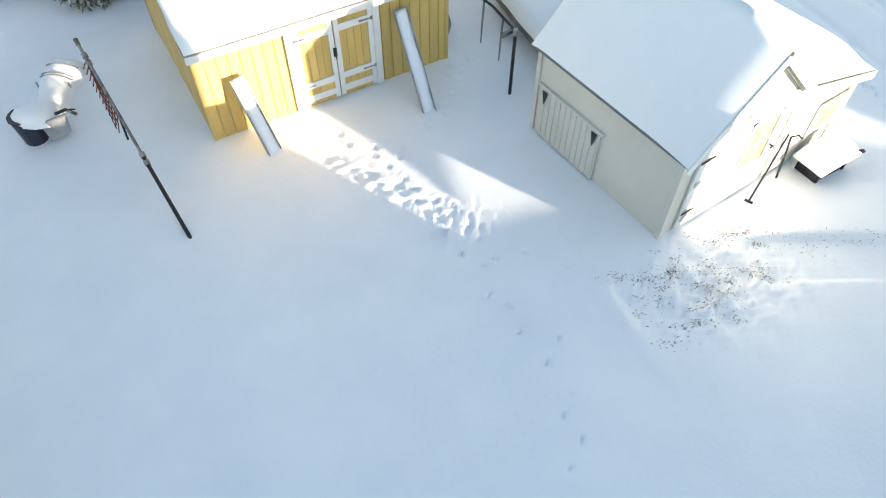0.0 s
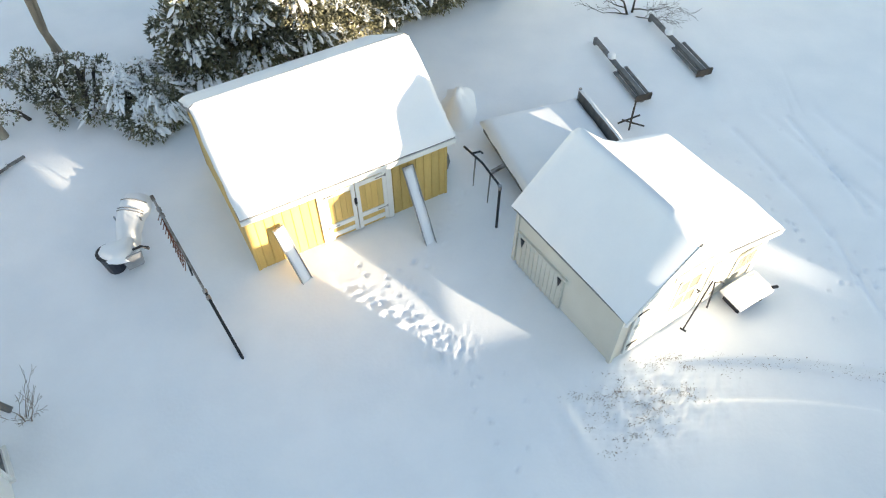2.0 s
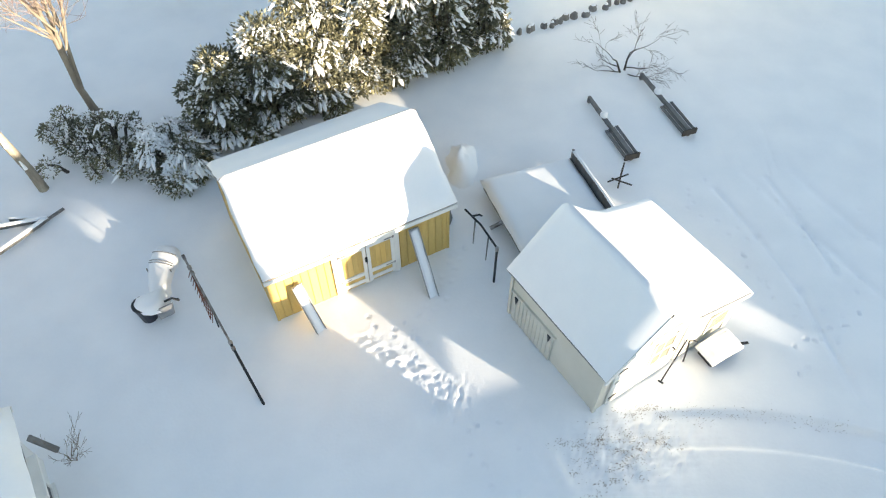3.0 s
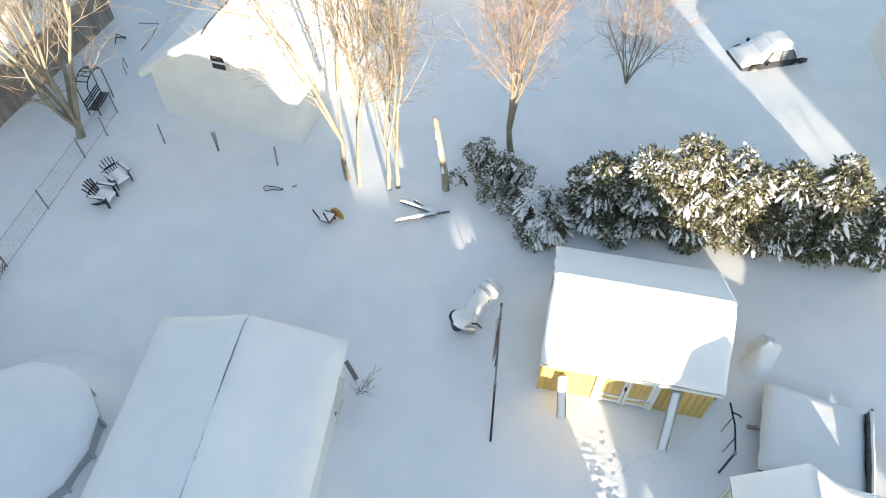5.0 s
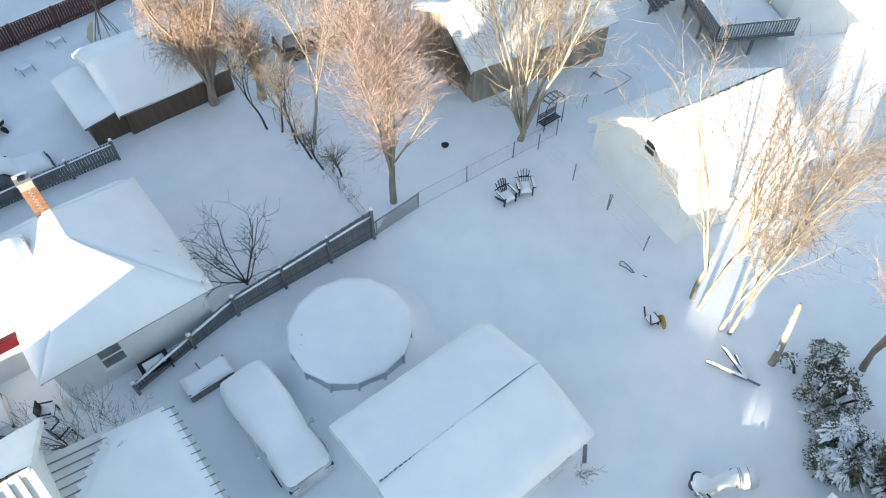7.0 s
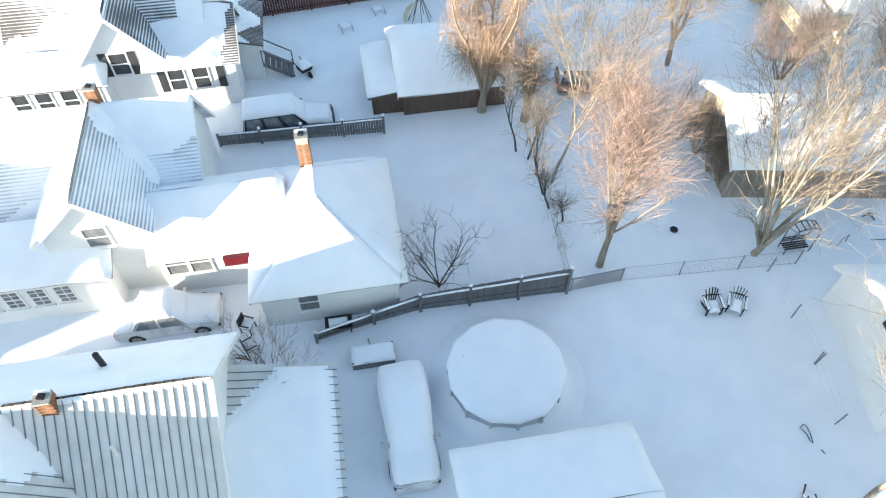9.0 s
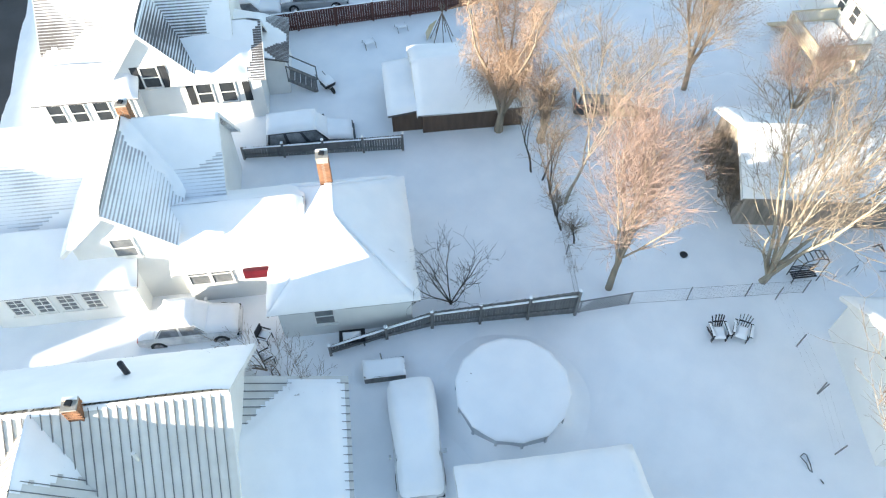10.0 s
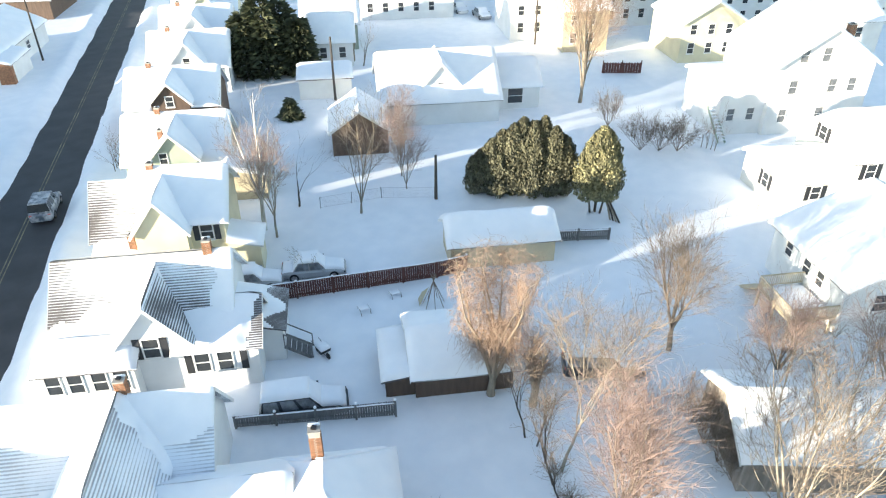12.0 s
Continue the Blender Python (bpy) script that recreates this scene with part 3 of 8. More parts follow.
        self.slope(out, roof, snow, a0 + b1, ribs=ribs, thin=thin)

    def window(self, side, a, b, z, w=0.9, h=1.3, kind="plain", shutters=False, glass=None):
        m = pose(a - self.a, b - self.b, z, 0, 0, TURN[side])
        fr, more = window_meshes(w, h, kind, glass)
        win = new("window", fr)
        win.parent, win.matrix_local = self.root, m
        for nm, me_ in more:
            part(nm, me_, None, win)
        if shutters:
            for s in (-1, 1):
                sh = new("shutter", shutter_mesh(h))
                sh.parent, sh.matrix_local = self.root, m @ Matrix.Translation((0.005, s * (w / 2 + 0.22), 0))

    def door(self, side, a, b, z=0.0, w=0.95, h=2.05, mat=None):
        m = pose(a - self.a, b - self.b, z, 0, 0, TURN[side])
        g = Geo().box(0, 0.05, -w / 2, w / 2, 0, h)
        for y0, y1, z0, z1 in ((-0.36, -0.04, 0.2, 0.9), (0.04, 0.36, 0.2, 0.9), (-0.36, -0.04, 1.05, 1.85), (0.04, 0.36, 1.05, 1.85)):
            g.box(0.05, 0.065, y0 * w, y1 * w, z0 * h / 2.05, z1 * h / 2.05)
        d = new("door", mesh("door", g, mat or WHITE))
        d.parent, d.matrix_local = self.root, m
        part("handle", Geo().tube([(0.06, w * 0.4, h * 0.48), (0.12, w * 0.4, h * 0.48)], 0.03, 6), BLACK, d)

    def chimney(self, a, b, z0, z1, w=0.6, lit=True):
        """A brick chimney, its bricks built one by one, with a mortar core and a cap."""
        a, b = a - self.a, b - self.b
        core = self.part("chimney", Geo().box(a - w / 2 + 0.012, a + w / 2 - 0.012, b - w / 2 + 0.012, b + w / 2 - 0.012, z0, z1), MORTAR, "red brick chimney")
        me_ = mesh("brick", Geo().box(-0.05, 0.0, -0.1, 0.1, 0, 0.068), BRICK)
        n, row = max(2, int(round(w / 0.215))), 0
        z = z0
        while z < z1 - 0.1 and row < 26:
            for t in range(4):
                for i in range(n):
                    o = (i + 0.5) * w / n - w / 2 + (0.03 if row % 2 else -0.03)
                    k = new("brick", me_)
                    k.parent = core
                    k.matrix_local = pose(a, b, z, 0, 0, 90 * t) @ Matrix.Translation((w / 2, o, 0))
            z += 0.08
            row += 1
        part("cap", Geo().box(a - w / 2 - 0.015, a + w / 2 + 0.015, b - w / 2 - 0.015, b + w / 2 + 0.015, z1 - 0.05, z1 + 0.02), MORTAR, core, "pale stone cap")
        part("flue", Geo().tube([(a, b, z1), (a, b, z1 + 0.10)], w * 0.3, 4), BLACK, core)
        part("cap_snow", Geo().box(a - w / 2, a - w / 4, b - w / 2, b + w / 2, z1 + 0.02, z1 + 0.07), DRIFT, core)


# the house with the grey metal roof, beside the pool yard
D = House("pale house with grey standing-seam metal roof under patches of snow", -10.6, -7.5)
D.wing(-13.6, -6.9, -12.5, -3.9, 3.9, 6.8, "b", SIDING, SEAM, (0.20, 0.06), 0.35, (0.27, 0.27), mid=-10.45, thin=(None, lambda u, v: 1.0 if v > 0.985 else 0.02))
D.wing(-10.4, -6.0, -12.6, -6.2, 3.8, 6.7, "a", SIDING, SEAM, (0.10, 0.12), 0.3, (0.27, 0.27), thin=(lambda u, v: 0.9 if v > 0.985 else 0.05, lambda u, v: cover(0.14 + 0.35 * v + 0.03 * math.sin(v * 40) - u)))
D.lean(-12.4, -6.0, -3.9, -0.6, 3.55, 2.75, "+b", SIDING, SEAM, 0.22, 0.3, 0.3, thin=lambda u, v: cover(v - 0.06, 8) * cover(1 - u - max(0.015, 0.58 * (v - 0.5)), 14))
# unseen ell, added with stepped ridges to shade yard and white house
DE = House("unseen pale ell added to the metal-roofed house to shade the yard", -10.6, -7.5)
DE.wing(-6.0, 3.4, -14.6, -9.4, 5.0, 7.1, "a", SIDING, SEAM, (0.2, 0.2), 0.3)
DE.wing(3.4, 5.2, -14.6, -9.4, 4.2, 5.9, "a", SIDING, SEAM, (0.2, 0.2), 0.05)
DE.wing(5.2, 8.55, -14.6, -9.4, 2.0, 3.35, "a", SIDING, SEAM, (0.2, 0.2), 0.2)
DE.wing(8.55, 10.3, -14.0, -10.0, 1.8, 3.02, "a", SIDING, SEAM, (0.2, 0.2), 0.2)
# unseen panel added above the low ridge; it ends the narrow sun streak
DE.part("shade_panel", Geo().box(19.2, 20.15, -4.55, -4.45, 3.30, 5.0).box(20.15, 21.2, -4.55, -4.45, 3.42, 5.0).box(21.1, 21.2, -4.55, -4.45, -0.4, 3.42), WHITE, "unseen white panel added to cut a streak of sunlight short")
D.chimney(-10.35, -8.0, 6.2, 7.25, 0.42)
D.part("vent_pipe", Geo().tube([(1.5, 1.1, 5.2), (1.5, 1.1, 6.15)], 0.06, 8), WHITE)
D.part("stove_pipe", Geo().tube([(-1.7, 0.2, 5.0), (-1.7, 0.2, 6.0)], 0.10, 8), BLACK)
D.root.matrix_world = grid_pose(-11.0, -7.86, -1.02) @ Matrix.Scale(1.04, 4)

# the white neighbour with the hip-roofed garage
N = House("white clapboard house with low hip-roofed garage and brick chimneys", -20.5, -5)
N.wing(-26.8, -20.6, -15.0, -5.4, 2.8, 5.8, "b", SIDING, (SHINGLE, THINSHINGLE), (0.12, 0.12), 0.35, mid=-24.4, thin=(None, lambda u, v: max(cover(0.16 + 0.3 * u + 0.05 * math.sin(u * 23) - v) if u < 0.5 else 0.03, cover(v - 0.66 - 0.1 * math.sin(u * 13)))))
N.wing(-24.4, -19.2, -11.0, -7.1, 4.1, 5.95, "a", SIDING, (DRIFT, RIBS), (0.22, 0.2), 0.35, thin=(None, lambda u, v: cover(0.56 - 0.38 * v + 0.03 * math.sin(v * 17) - u)))
N.lean(-20.6, -18.3, -15.2, -9.0, 3.3, 2.45, "+a", SIDING, SHINGLE, 0.25)
N.wing(-22.6, -18.7, -7.1, -2.0, 2.6, 4.0, "b", SIDING, SHINGLE, (0.25, 0.25), 0.3)


def hip(h, a0, a1, b0, b1, eave, ridge, r0, r1, mid, over=0.35, snow=0.28, wall=None):
    """Walls under a hipped roof; the ridge runs along a from r0 to r1 at b = mid."""
    g = Geo().box(a0 - h.a, a1 - h.a, b0 - h.b, b1 - h.b, -0.6, eave)
    h.part("body", g, wall or SIDING)
    A0, A1, B0, B1 = a0 - over - h.a, a1 + over - h.a, b0 - over - h.b, b1 + over - h.b
    z, m, R0, R1 = eave - 0.08, mid - h.b, r0 - h.a, r1 - h.a
    for c in ([(A1, B0, z), (A1, B1, z), (R1, m + 0.01, ridge), (R1, m - 0.01, ridge)], [(A0, B0, z), (A1, B0, z), (R1, m, ridge), (R0, m, ridge)],
              [(A0, B1, z), (A1, B1, z), (R1, m, ridge), (R0, m, ridge)], [(A0, B0, z), (A0, B1, z), (R0, m + 0.01, ridge), (R0, m - 0.01, ridge)]):
        h.slope(c, SHINGLE, snow, c[0][0] + c[1][1])


hip(N, -22.6, -16.3, -3.1, 2.4, 2.35, 4.1, -21.0, -19.3, -0.45)
N.chimney(-21.5, -0.7, 3.2, 5.6, 0.5)
N.chimney(-24.6, -8.9, 5.2, 6.6, 0.45)
N.window("+a", -16.3, -1.25, 0.8, 0.9, 1.2, "plain", glass=GREYCURTAIN)
N.window("+a", -19.2, -9.0, 3.0, 1.0, 1.2, "plain", glass=GREYCURTAIN)
for b in (-6.45, -5.5):
    N.window("+a", -18.7, b, 1.22, 0.95, 1.35, "plain", glass=GREYCURTAIN)
for b in (-13.9, -12.9, -11.9, -10.9):
    N.window("+a", -18.3, b, 0.9, 0.75, 1.15, "grid", glass=GREYCURTAIN)
N.part("awning", Geo().prism([(0.55, 2.45), (1.6, 2.45), (1.6, 1.95), (0.55, 1.95)], 1.8, 2.3, "x"), REDTIN, "small red metal awning")
N.part("awning_snow", Geo().box(1.80, 2.10, 0.57, 1.58, 2.454, 2.50), DRIFT)

# white house with dark shutters
H2 = House("white house with dark shutters, front gable and glazed porch", -34, -9)
H2.wing(-38.4, -31.6, -14.6, -5.6, 3.3, 6.4, "b", SIDING, (SHINGLE, SHINGLE), (0.12, 0.14), 0.35, mid=-35, thin=(None, lambda u, v: max(cover(0.22 + 0.9 * u + 0.05 * math.sin(u * 31) - v) if u < 0.55 else 0.03, cover(u - 0.86 - 0.03 * math.sin(v * 11) - 0.06 * (1 - v)))))
H2.wing(-35, -30.9, -11.2, -7.6, 3.7, 5.9, "a", SIDING, (DRIFT, DARKRIBS), (0.22, 0.2), 0.35, thin=(None, lambda u, v: cover(0.66 - 0.45 * v + 0.03 * math.sin(v * 15) - u)))
H2.lean(-31.6, -30.0, -15.2, -10.4, 3.4, 2.8, "+a", SIDING, SHINGLE, 0.3)
H2.wing(-34.6, -30.8, -8.3, -4.1, 2.9, 4.4, "b", SIDING, (SHINGLE, SHINGLE), (0.2, 0.16), 0.3, mid=-33.2, thin=(None, lambda u, v: cover(0.80 + 0.14 * v + 0.02 * math.sin(v * 21) - u)))
H2.lean(-36.2, -32.6, -5.6, -2.9, 3.1, 2.4, "+b", SIDING, SHINGLE, 0.14, thin=lambda u, v: cover(v - 0.25 - 0.2 * math.sin(u * 9)))
st = H2.part("stair", Geo().beam((0.4, 6.1, 1.0), (0.4, 7.6, 0.0), 0.06, 0.2).beam((1.5, 6.1, 1.0), (1.5, 7.6, 0.0), 0.06, 0.2), GREYWOOD, "grey wooden stair with rails")
for i in range(5):
    part("step", Geo().box(0.4, 1.5, 6.15 + i * 0.28, 6.42 + i * 0.28, 0.86 - i * 0.19, 0.90 - i * 0.19), GREYWOOD, st)
for x in (0.4, 1.5):
    part("rail", Geo().beam((x, 6.1, 1.9), (x, 7.6, 0.9), 0.05, 0.06).beam((x, 6.1, 0.9), (x, 6.1, 1.9), 0.06, 0.06, (1, 0, 0)).beam((x, 7.6, -0.1), (x, 7.6, 0.9), 0.06, 0.06, (1, 0, 0)), GREYWOOD, st)
H2.chimney(-35, -6.6, 5.8, 7.1, 0.45)
H2.window("+a", -30.9, -9.55, 2.4, 0.95, 1.35, "plain", True)
for b in (-7.1, -5.9):
    H2.window("+a", -30.8, b, 1.2, 0.9, 1.35, "plain", b == -20)
for b in (-7.95, -5.05):
    sh = new("shutter", shutter_mesh(1.35))
    sh.parent, sh.matrix_local = H2.root, pose(-30.79 - H2.a, b + 0.15 - H2.b, 1.2)
for b in (-14.5, -13.4, -12.2, -11.1):
    H2.window("+a", -30.0, b, 1.25, 0.85, 1.3, "plain")

# cream house
H3 = House("pale cream house with dark shutters and two brick chimneys", -45, -10)
H3.wing(-48.4, -42.1, -12.0, -6.9, 4.5, 6.8, "b", CREAM, (SHINGLE, SHINGLE), (0.25, 0.26), 0.35)
H3.wing(-47.6, -42.6, -15.4, -12.0, 3.4, 6.2, "b", CREAM, (SHINGLE, SHINGLE), (0.25, None), 0.3)
H3.wing(-45.2, -41.2, -12.4, -9.2, 4.4, 6.5, "a", CREAM, (DRIFT, DRIFT), (0.2, 0.2), 0.3)
H3.lean(-42.6, -41.0, -15.2, -12.6, 3.0, 2.4, "+a", CREAM, SHINGLE, 0.28)
H3.lean(-44.4, -41.9, -6.9, -4.8, 2.9, 2.4, "+b", CREAM, SHINGLE, 0.25)
H3.chimney(-45.2, -11.6, 6.0, 7.3, 0.42)
H3.chimney(-41.8, -12.8, 2.4, 3.9, 0.4)
H3.window("+a", -42.1, -8.1, 2.9, 0.9, 1.3, "plain", True)
H3.window("+a", -41.2, -11.0, 1.0, 0.9, 1.3, "plain", True)
H3.window("+a", -42.1, -8.1, 0.7, 0.9, 1.2, "plain", True)

# sage-green house
H4 = House("sage green house with a front gable and deep roof snow", -57, -12)
H4.wing(-60.4, -54.6, -16.2, -8.2, 3.2, 6.0, "b", SAGE, (SHINGLE, SHINGLE), (0.28, 0.28), 0.35)
H4.wing(-57.4, -53.6, -13.9, -10.4, 4.0, 5.9, "a", SAGE, (DRIFT, DRIFT), (0.24, 0.24), 0.35)
H4.lean(-54.6, -52.8, -15.6, -13.2, 3.0, 2.4, "+a", SAGE, SHINGLE, 0.28)
H4.lean(-57.0, -53.0, -8.2, -5.2, 2.9, 2.3, "+b", TAN, SHINGLE, 0.28)
H4.chimney(-54.2, -12.9, 4.8, 6.0, 0.36)
H4.chimney(-57.5, -13.6, 5.4, 6.6, 0.4)
H4.window("+a", -53.6, -11.3, 1.2, 0.9, 1.2, "plain")
H4.window("+a", -53.6, -12.9, 3.3, 0.7, 1.0, "plain")


def row_house(a, b, wall, label, ridge=6.0, gable=True):
    h = House(label, a, b)
    h.wing(a - 3.6, a + 3.0, b - 4.4, b + 4.0, 3.2, ridge, "b", wall, (SHINGLE, SHINGLE), (0.3, 0.3), 0.35)
    if gable:
        h.wing(a - 0.4, a + 3.8, b - 1.9, b + 1.6, 3.8, ridge - 0.1, "a", wall, (DRIFT, DRIFT), (0.26, 0.26), 0.35)
        h.window("+a", a + 3.8, b - 0.15, 3.2, 0.8, 1.1, "plain")
    h.lean(a + 3.0, a + 4.6, b - 4.2, b - 2.0, 3.0, 2.4, "+a", wall, SHINGLE, 0.28)
    h.chimney(a - 0.3, b - 2.4, ridge - 0.8, ridge + 0.6, 0.42)
    for k in (-3.4, 2.6):
        h.window("+a", a + 3.0, b + k, 1.1, 0.85, 1.25, "plain")
    return h


row_house(-70.5, -14.6, BROWN, "brown-boarded house with a timber front gable", 5.7)
row_house(-82.5, -14.9, SIDING, "white house with chimney and snow-covered roof", 6.0)
row_house(-94.5, -15.8, SIDING, "white house far along the street, snow-covered", 6.0)
row_house(-107.0, -16.5, CREAM, "cream house far along the street, snow-covered", 6.0)
row_house(-120.0, -17.5, SIDING, "white house at the far end of the street", 6.2)

# across the road
X1 = House("low white house across the road with a brick pier", -95, -42)
X1.wing(-104, -86, -46.5, -38.0, 2.9, 4.9, "a", SIDING, (SHINGLE, SHINGLE), (0.3, 0.3), 0.4)
X1.lean(-92, -86.0, -38.0, -36.2, 2.7, 2.3, "+b", SIDING, SHINGLE, 0.28)
X1.part("brick_pier", Geo().box(8.4, 9.1, 4.3, 5.9, -0.5, 2.4), BRICK)
X1.window("+b", -97, -38.0, 1.0, 1.2, 1.1)
X2 = House("grey house across the road behind a driveway", -122, -44)
X2.wing(-128, -116, -49, -41, 3.0, 5.4, "b", BROWN, (SHINGLE, SHINGLE), (0.3, 0.3), 0.4)

# white house behind the yard, gable end towards it
WH = House("white gabled house with a square louvred vent, deep in snow", -10.7, 19.7, group="houses round the yard", turn=-9.5)
WH.wing(-13.7, -7.7, 19.7, 26.35, 2.35, 4.4, "b", SIDING, (SHINGLE, SHINGLE), (0.2, 0.14), 0.3, mid=-10.7)
ridge = Geo()
for k in range(30):
    ridge.beam((0.02, -0.2 + k * 0.22, 4.50 + 0.02 * math.sin(k * 1.9)), (0.02, -0.04 + k * 0.22, 4.50 + 0.02 * math.sin(k * 1.9)), 0.05, 0.05)
WH.part("ridge_vent", ridge, DARKSEAM, "dark dashed line of the ridge vent")
vent = Geo().box(-0.3, 0.3, -0.05, 0.0, 0, 0.62)
for k in range(6):
    vent.beam((-0.26, -0.055, 0.07 + k * 0.1), (0.26, -0.055, 0.07 + k * 0.1), 0.03, 0.05)
v = WH.part("gable_vent", vent, SHUTTER, "dark louvred vent with white cross frame")
v.matrix_local = Matrix.Translation((0.25, 0.0, 2.95))
part("frame", Geo().box(-0.36, 0.36, -0.09, -0.06, 0.27, 0.35).box(-0.36, -0.28, -0.09, -0.06, -0.06, 0.68).box(0.28, 0.36, -0.09, -0.06, -0.06, 0.68).box(-0.36, 0.36, -0.09, -0.06, 0.62, 0.70), WHITE, v)

# white cottage with a door, behind the hedge garden
WC = House("small white house with grey door and deep snow on its roof", 0, 34, group="houses round the yard")
WC.wing(-5.0, 4.0, 36.5, 45, 2.8, 5.2, "a", SIDING, (SHINGLE, SHINGLE), (0.3, 0.3), 0.4)
WL = House("low white entrance wing with grey door and deep roof snow", -3.0, 31.0, group="houses round the yard", turn=20)
WL.lean(-5.15, -1.2, 31.0, 36.6, 3.0, 2.3, "-b", SIDING, SHINGLE, 0.3, 0.55)
WL.door("-b", -3.7, 31.0, 0.0, 0.95, 2.05, PALEMETAL)
WL.window("-b", -3.7, 30.93, 1.1, 0.62, 0.8)
WL.window("-b", -2.2, 31.0, 0.9, 0.7, 0.8)
rail = thing("handrail", Matrix(), "weathered wooden handrail along a snowy drive", "railing")
for z in (0.45, 0.75):
    part("rail", Geo().beam(at(1.7, 29.5, z), at(3.26, 37.0, z), 0.04, 0.06), GREYWOOD, rail)
for i in range(6):
    c = at(1.7, 29.5).lerp(at(3.26, 37.0), i / 5)
    part("post", Geo().box(c.x - 0.05, c.x + 0.05, c.y - 0.05, c.y + 0.05, -0.4, 0.8), GREYWOOD, rail)

# pale house on the far side of the hedge
GH = House("tall pale yellow house with sunlit side", 20, 24, group="houses round the yard")
GH.wing(15.8, 27, 18.7, 29, 5.0, 7.4, "a", PALE, (SHINGLE, SHINGLE), (0.3, 0.3), 0.4)
GH.window("-a", 15.8, 21.6, 1.0, 0.55, 0.9)
GH.window("-a", 15.8, 20.4, 3.6, 0.8, 1.1)

# low dark garage under the bare trees
RG = House("low taupe garage with a broad snow-covered roof under bare trees", -22.5, 22.6, name="garage", category="garage", group="outbuildings", turn=-10)
RG.wing(-25.0, -19.3, 18.9, 26.9, 2.3, 3.75, "b", TAUPE, (SHINGLE, SHINGLE), (0.22, 0.22), 0.3)

# white house with timber deck
DH = House("white house with raised timber deck and stairs", -33, 35, group="houses round the yard")
DH.wing(-37.5, -29.8, 29.8, 42, 3.6, 6.2, "a", SIDING, (SHINGLE, SHINGLE), (0.3, 0.3), 0.4)
for k, z in ((-35.6, 2.1), (-33.6, 2.0), (-32.2, 2.0)):
    DH.window("-b", k, 29.8, z, 0.8, 1.1)
DH.window("+a", -29.8, 32.4, 1.6, 1.4, 1.3)
deck = Geo().box(-0.6, 3.0, -8.2, -5.2, 1.15, 1.27)
dk = DH.part("deck", deck, TAN, "pale timber deck on posts")
for x in (-0.5, 1.2, 2.9):
    for y in (-8.1, -5.4):
        part("post", Geo().box(x - 0.06, x + 0.06, y - 0.06, y + 0.06, -0.4, 1.15), TAN, dk)
for x0, y0, x1, y1 in ((-0.6, -8.2, 3.0, -8.2), (3.0, -8.2, 3.0, -5.2), (-0.6, -8.2, -0.6, -5.2)):
    r = Geo().beam((x0, y0, 2.15), (x1, y1, 2.15), 0.1, 0.05).beam((x0, y0, 1.4), (x1, y1, 1.4), 0.06, 0.06)
    n = int(math.hypot(x1 - x0, y1 - y0) / 0.14)
    for i in range(n + 1):
        p = Vector((x0, y0, 1.4)).lerp(Vector((x1, y1, 1.4)), i / n)
        r.box(p.x - 0.02, p.x + 0.02, p.y - 0.02, p.y + 0.02, 1.4, 2.15)
    part("railing", r, TAN, dk)
part("deck_snow", blanket(Geo(), [(-0.5, -8.1, 1.27), (2.9, -8.1, 1.27), (2.9, -5.3, 1.27), (-0.5, -5.3, 1.27)], 0.25, 8, 8), DRIFT, dk, smooth=True)
for i in range(7):
    part("step", Geo().box(-1.0 - i * 0.28, -0.66 - i * 0.28, -8.1, -6.9, 1.0 - i * 0.18, 1.08 - i * 0.18), TAN, dk)

# weathered deck and stair of a house beyond the white one
ND = House("white house with a weathered grey deck and stair deep in snow", -17.5, 33.0, group="houses round the yard", turn=-29)
ND.wing(-21.5, -15.0, 36.4, 44.0, 3.4, 5.6, "a", SIDING, (SHINGLE, SHINGLE), (0.3, 0.3), 0.35)
ND.window("-b", -18.6, 36.4, 1.5, 0.9, 1.3)
nd = ND.part("deck", Geo().box(-2.4, 3.6, -1.0, 3.4, 1.0, 1.12), GREYWOOD, "raised grey timber deck")
for x in (-2.3, -0.3, 1.7, 3.5):
    for y in (-0.9, 1.2):
        part("post", Geo().box(x - 0.06, x + 0.06, y - 0.06, y + 0.06, -0.4, 1.0), GREYWOOD, nd)
    part("rail_post", Geo().box(x - 0.05, x + 0.05, -1.05, -0.95, 1.0, 2.1), GREYWOOD, nd)
for x0, y0, x1, y1 in ((-0.9, -1.0, 3.6, -1.0), (3.6, -1.0, 3.6, 3.3), (-2.4, -1.0, -2.4, 3.3)):
    rl = part("railing", Geo().beam((x0, y0, 2.05), (x1, y1, 2.05), 0.1, 0.05).beam((x0, y0, 1.25), (x1, y1, 1.25), 0.05, 0.07), GREYWOOD, nd)
    n = int(math.hypot(x1 - x0, y1 - y0) / 0.15)
    for i in range(n + 1):
        p = Vector((x0, y0, 0)).lerp(Vector((x1, y1, 0)), i / n)
        part("baluster", Geo().box(p.x - 0.025, p.x + 0.025, p.y - 0.025, p.y + 0.025, 1.25, 2.03), GREYWOOD, rl)
    part("rail_snow", blanket(Geo(), [(x0 - 0.05, y0 - 0.05, 2.08), (x1 + 0.05, y1 - 0.05, 2.08), (x1 + 0.05, y1 + 0.05, 2.08), (x0 - 0.05, y0 + 0.05, 2.08)], 0.05, 8, 8, 0.03, 0.3, x0), DRIFT, rl, smooth=True)
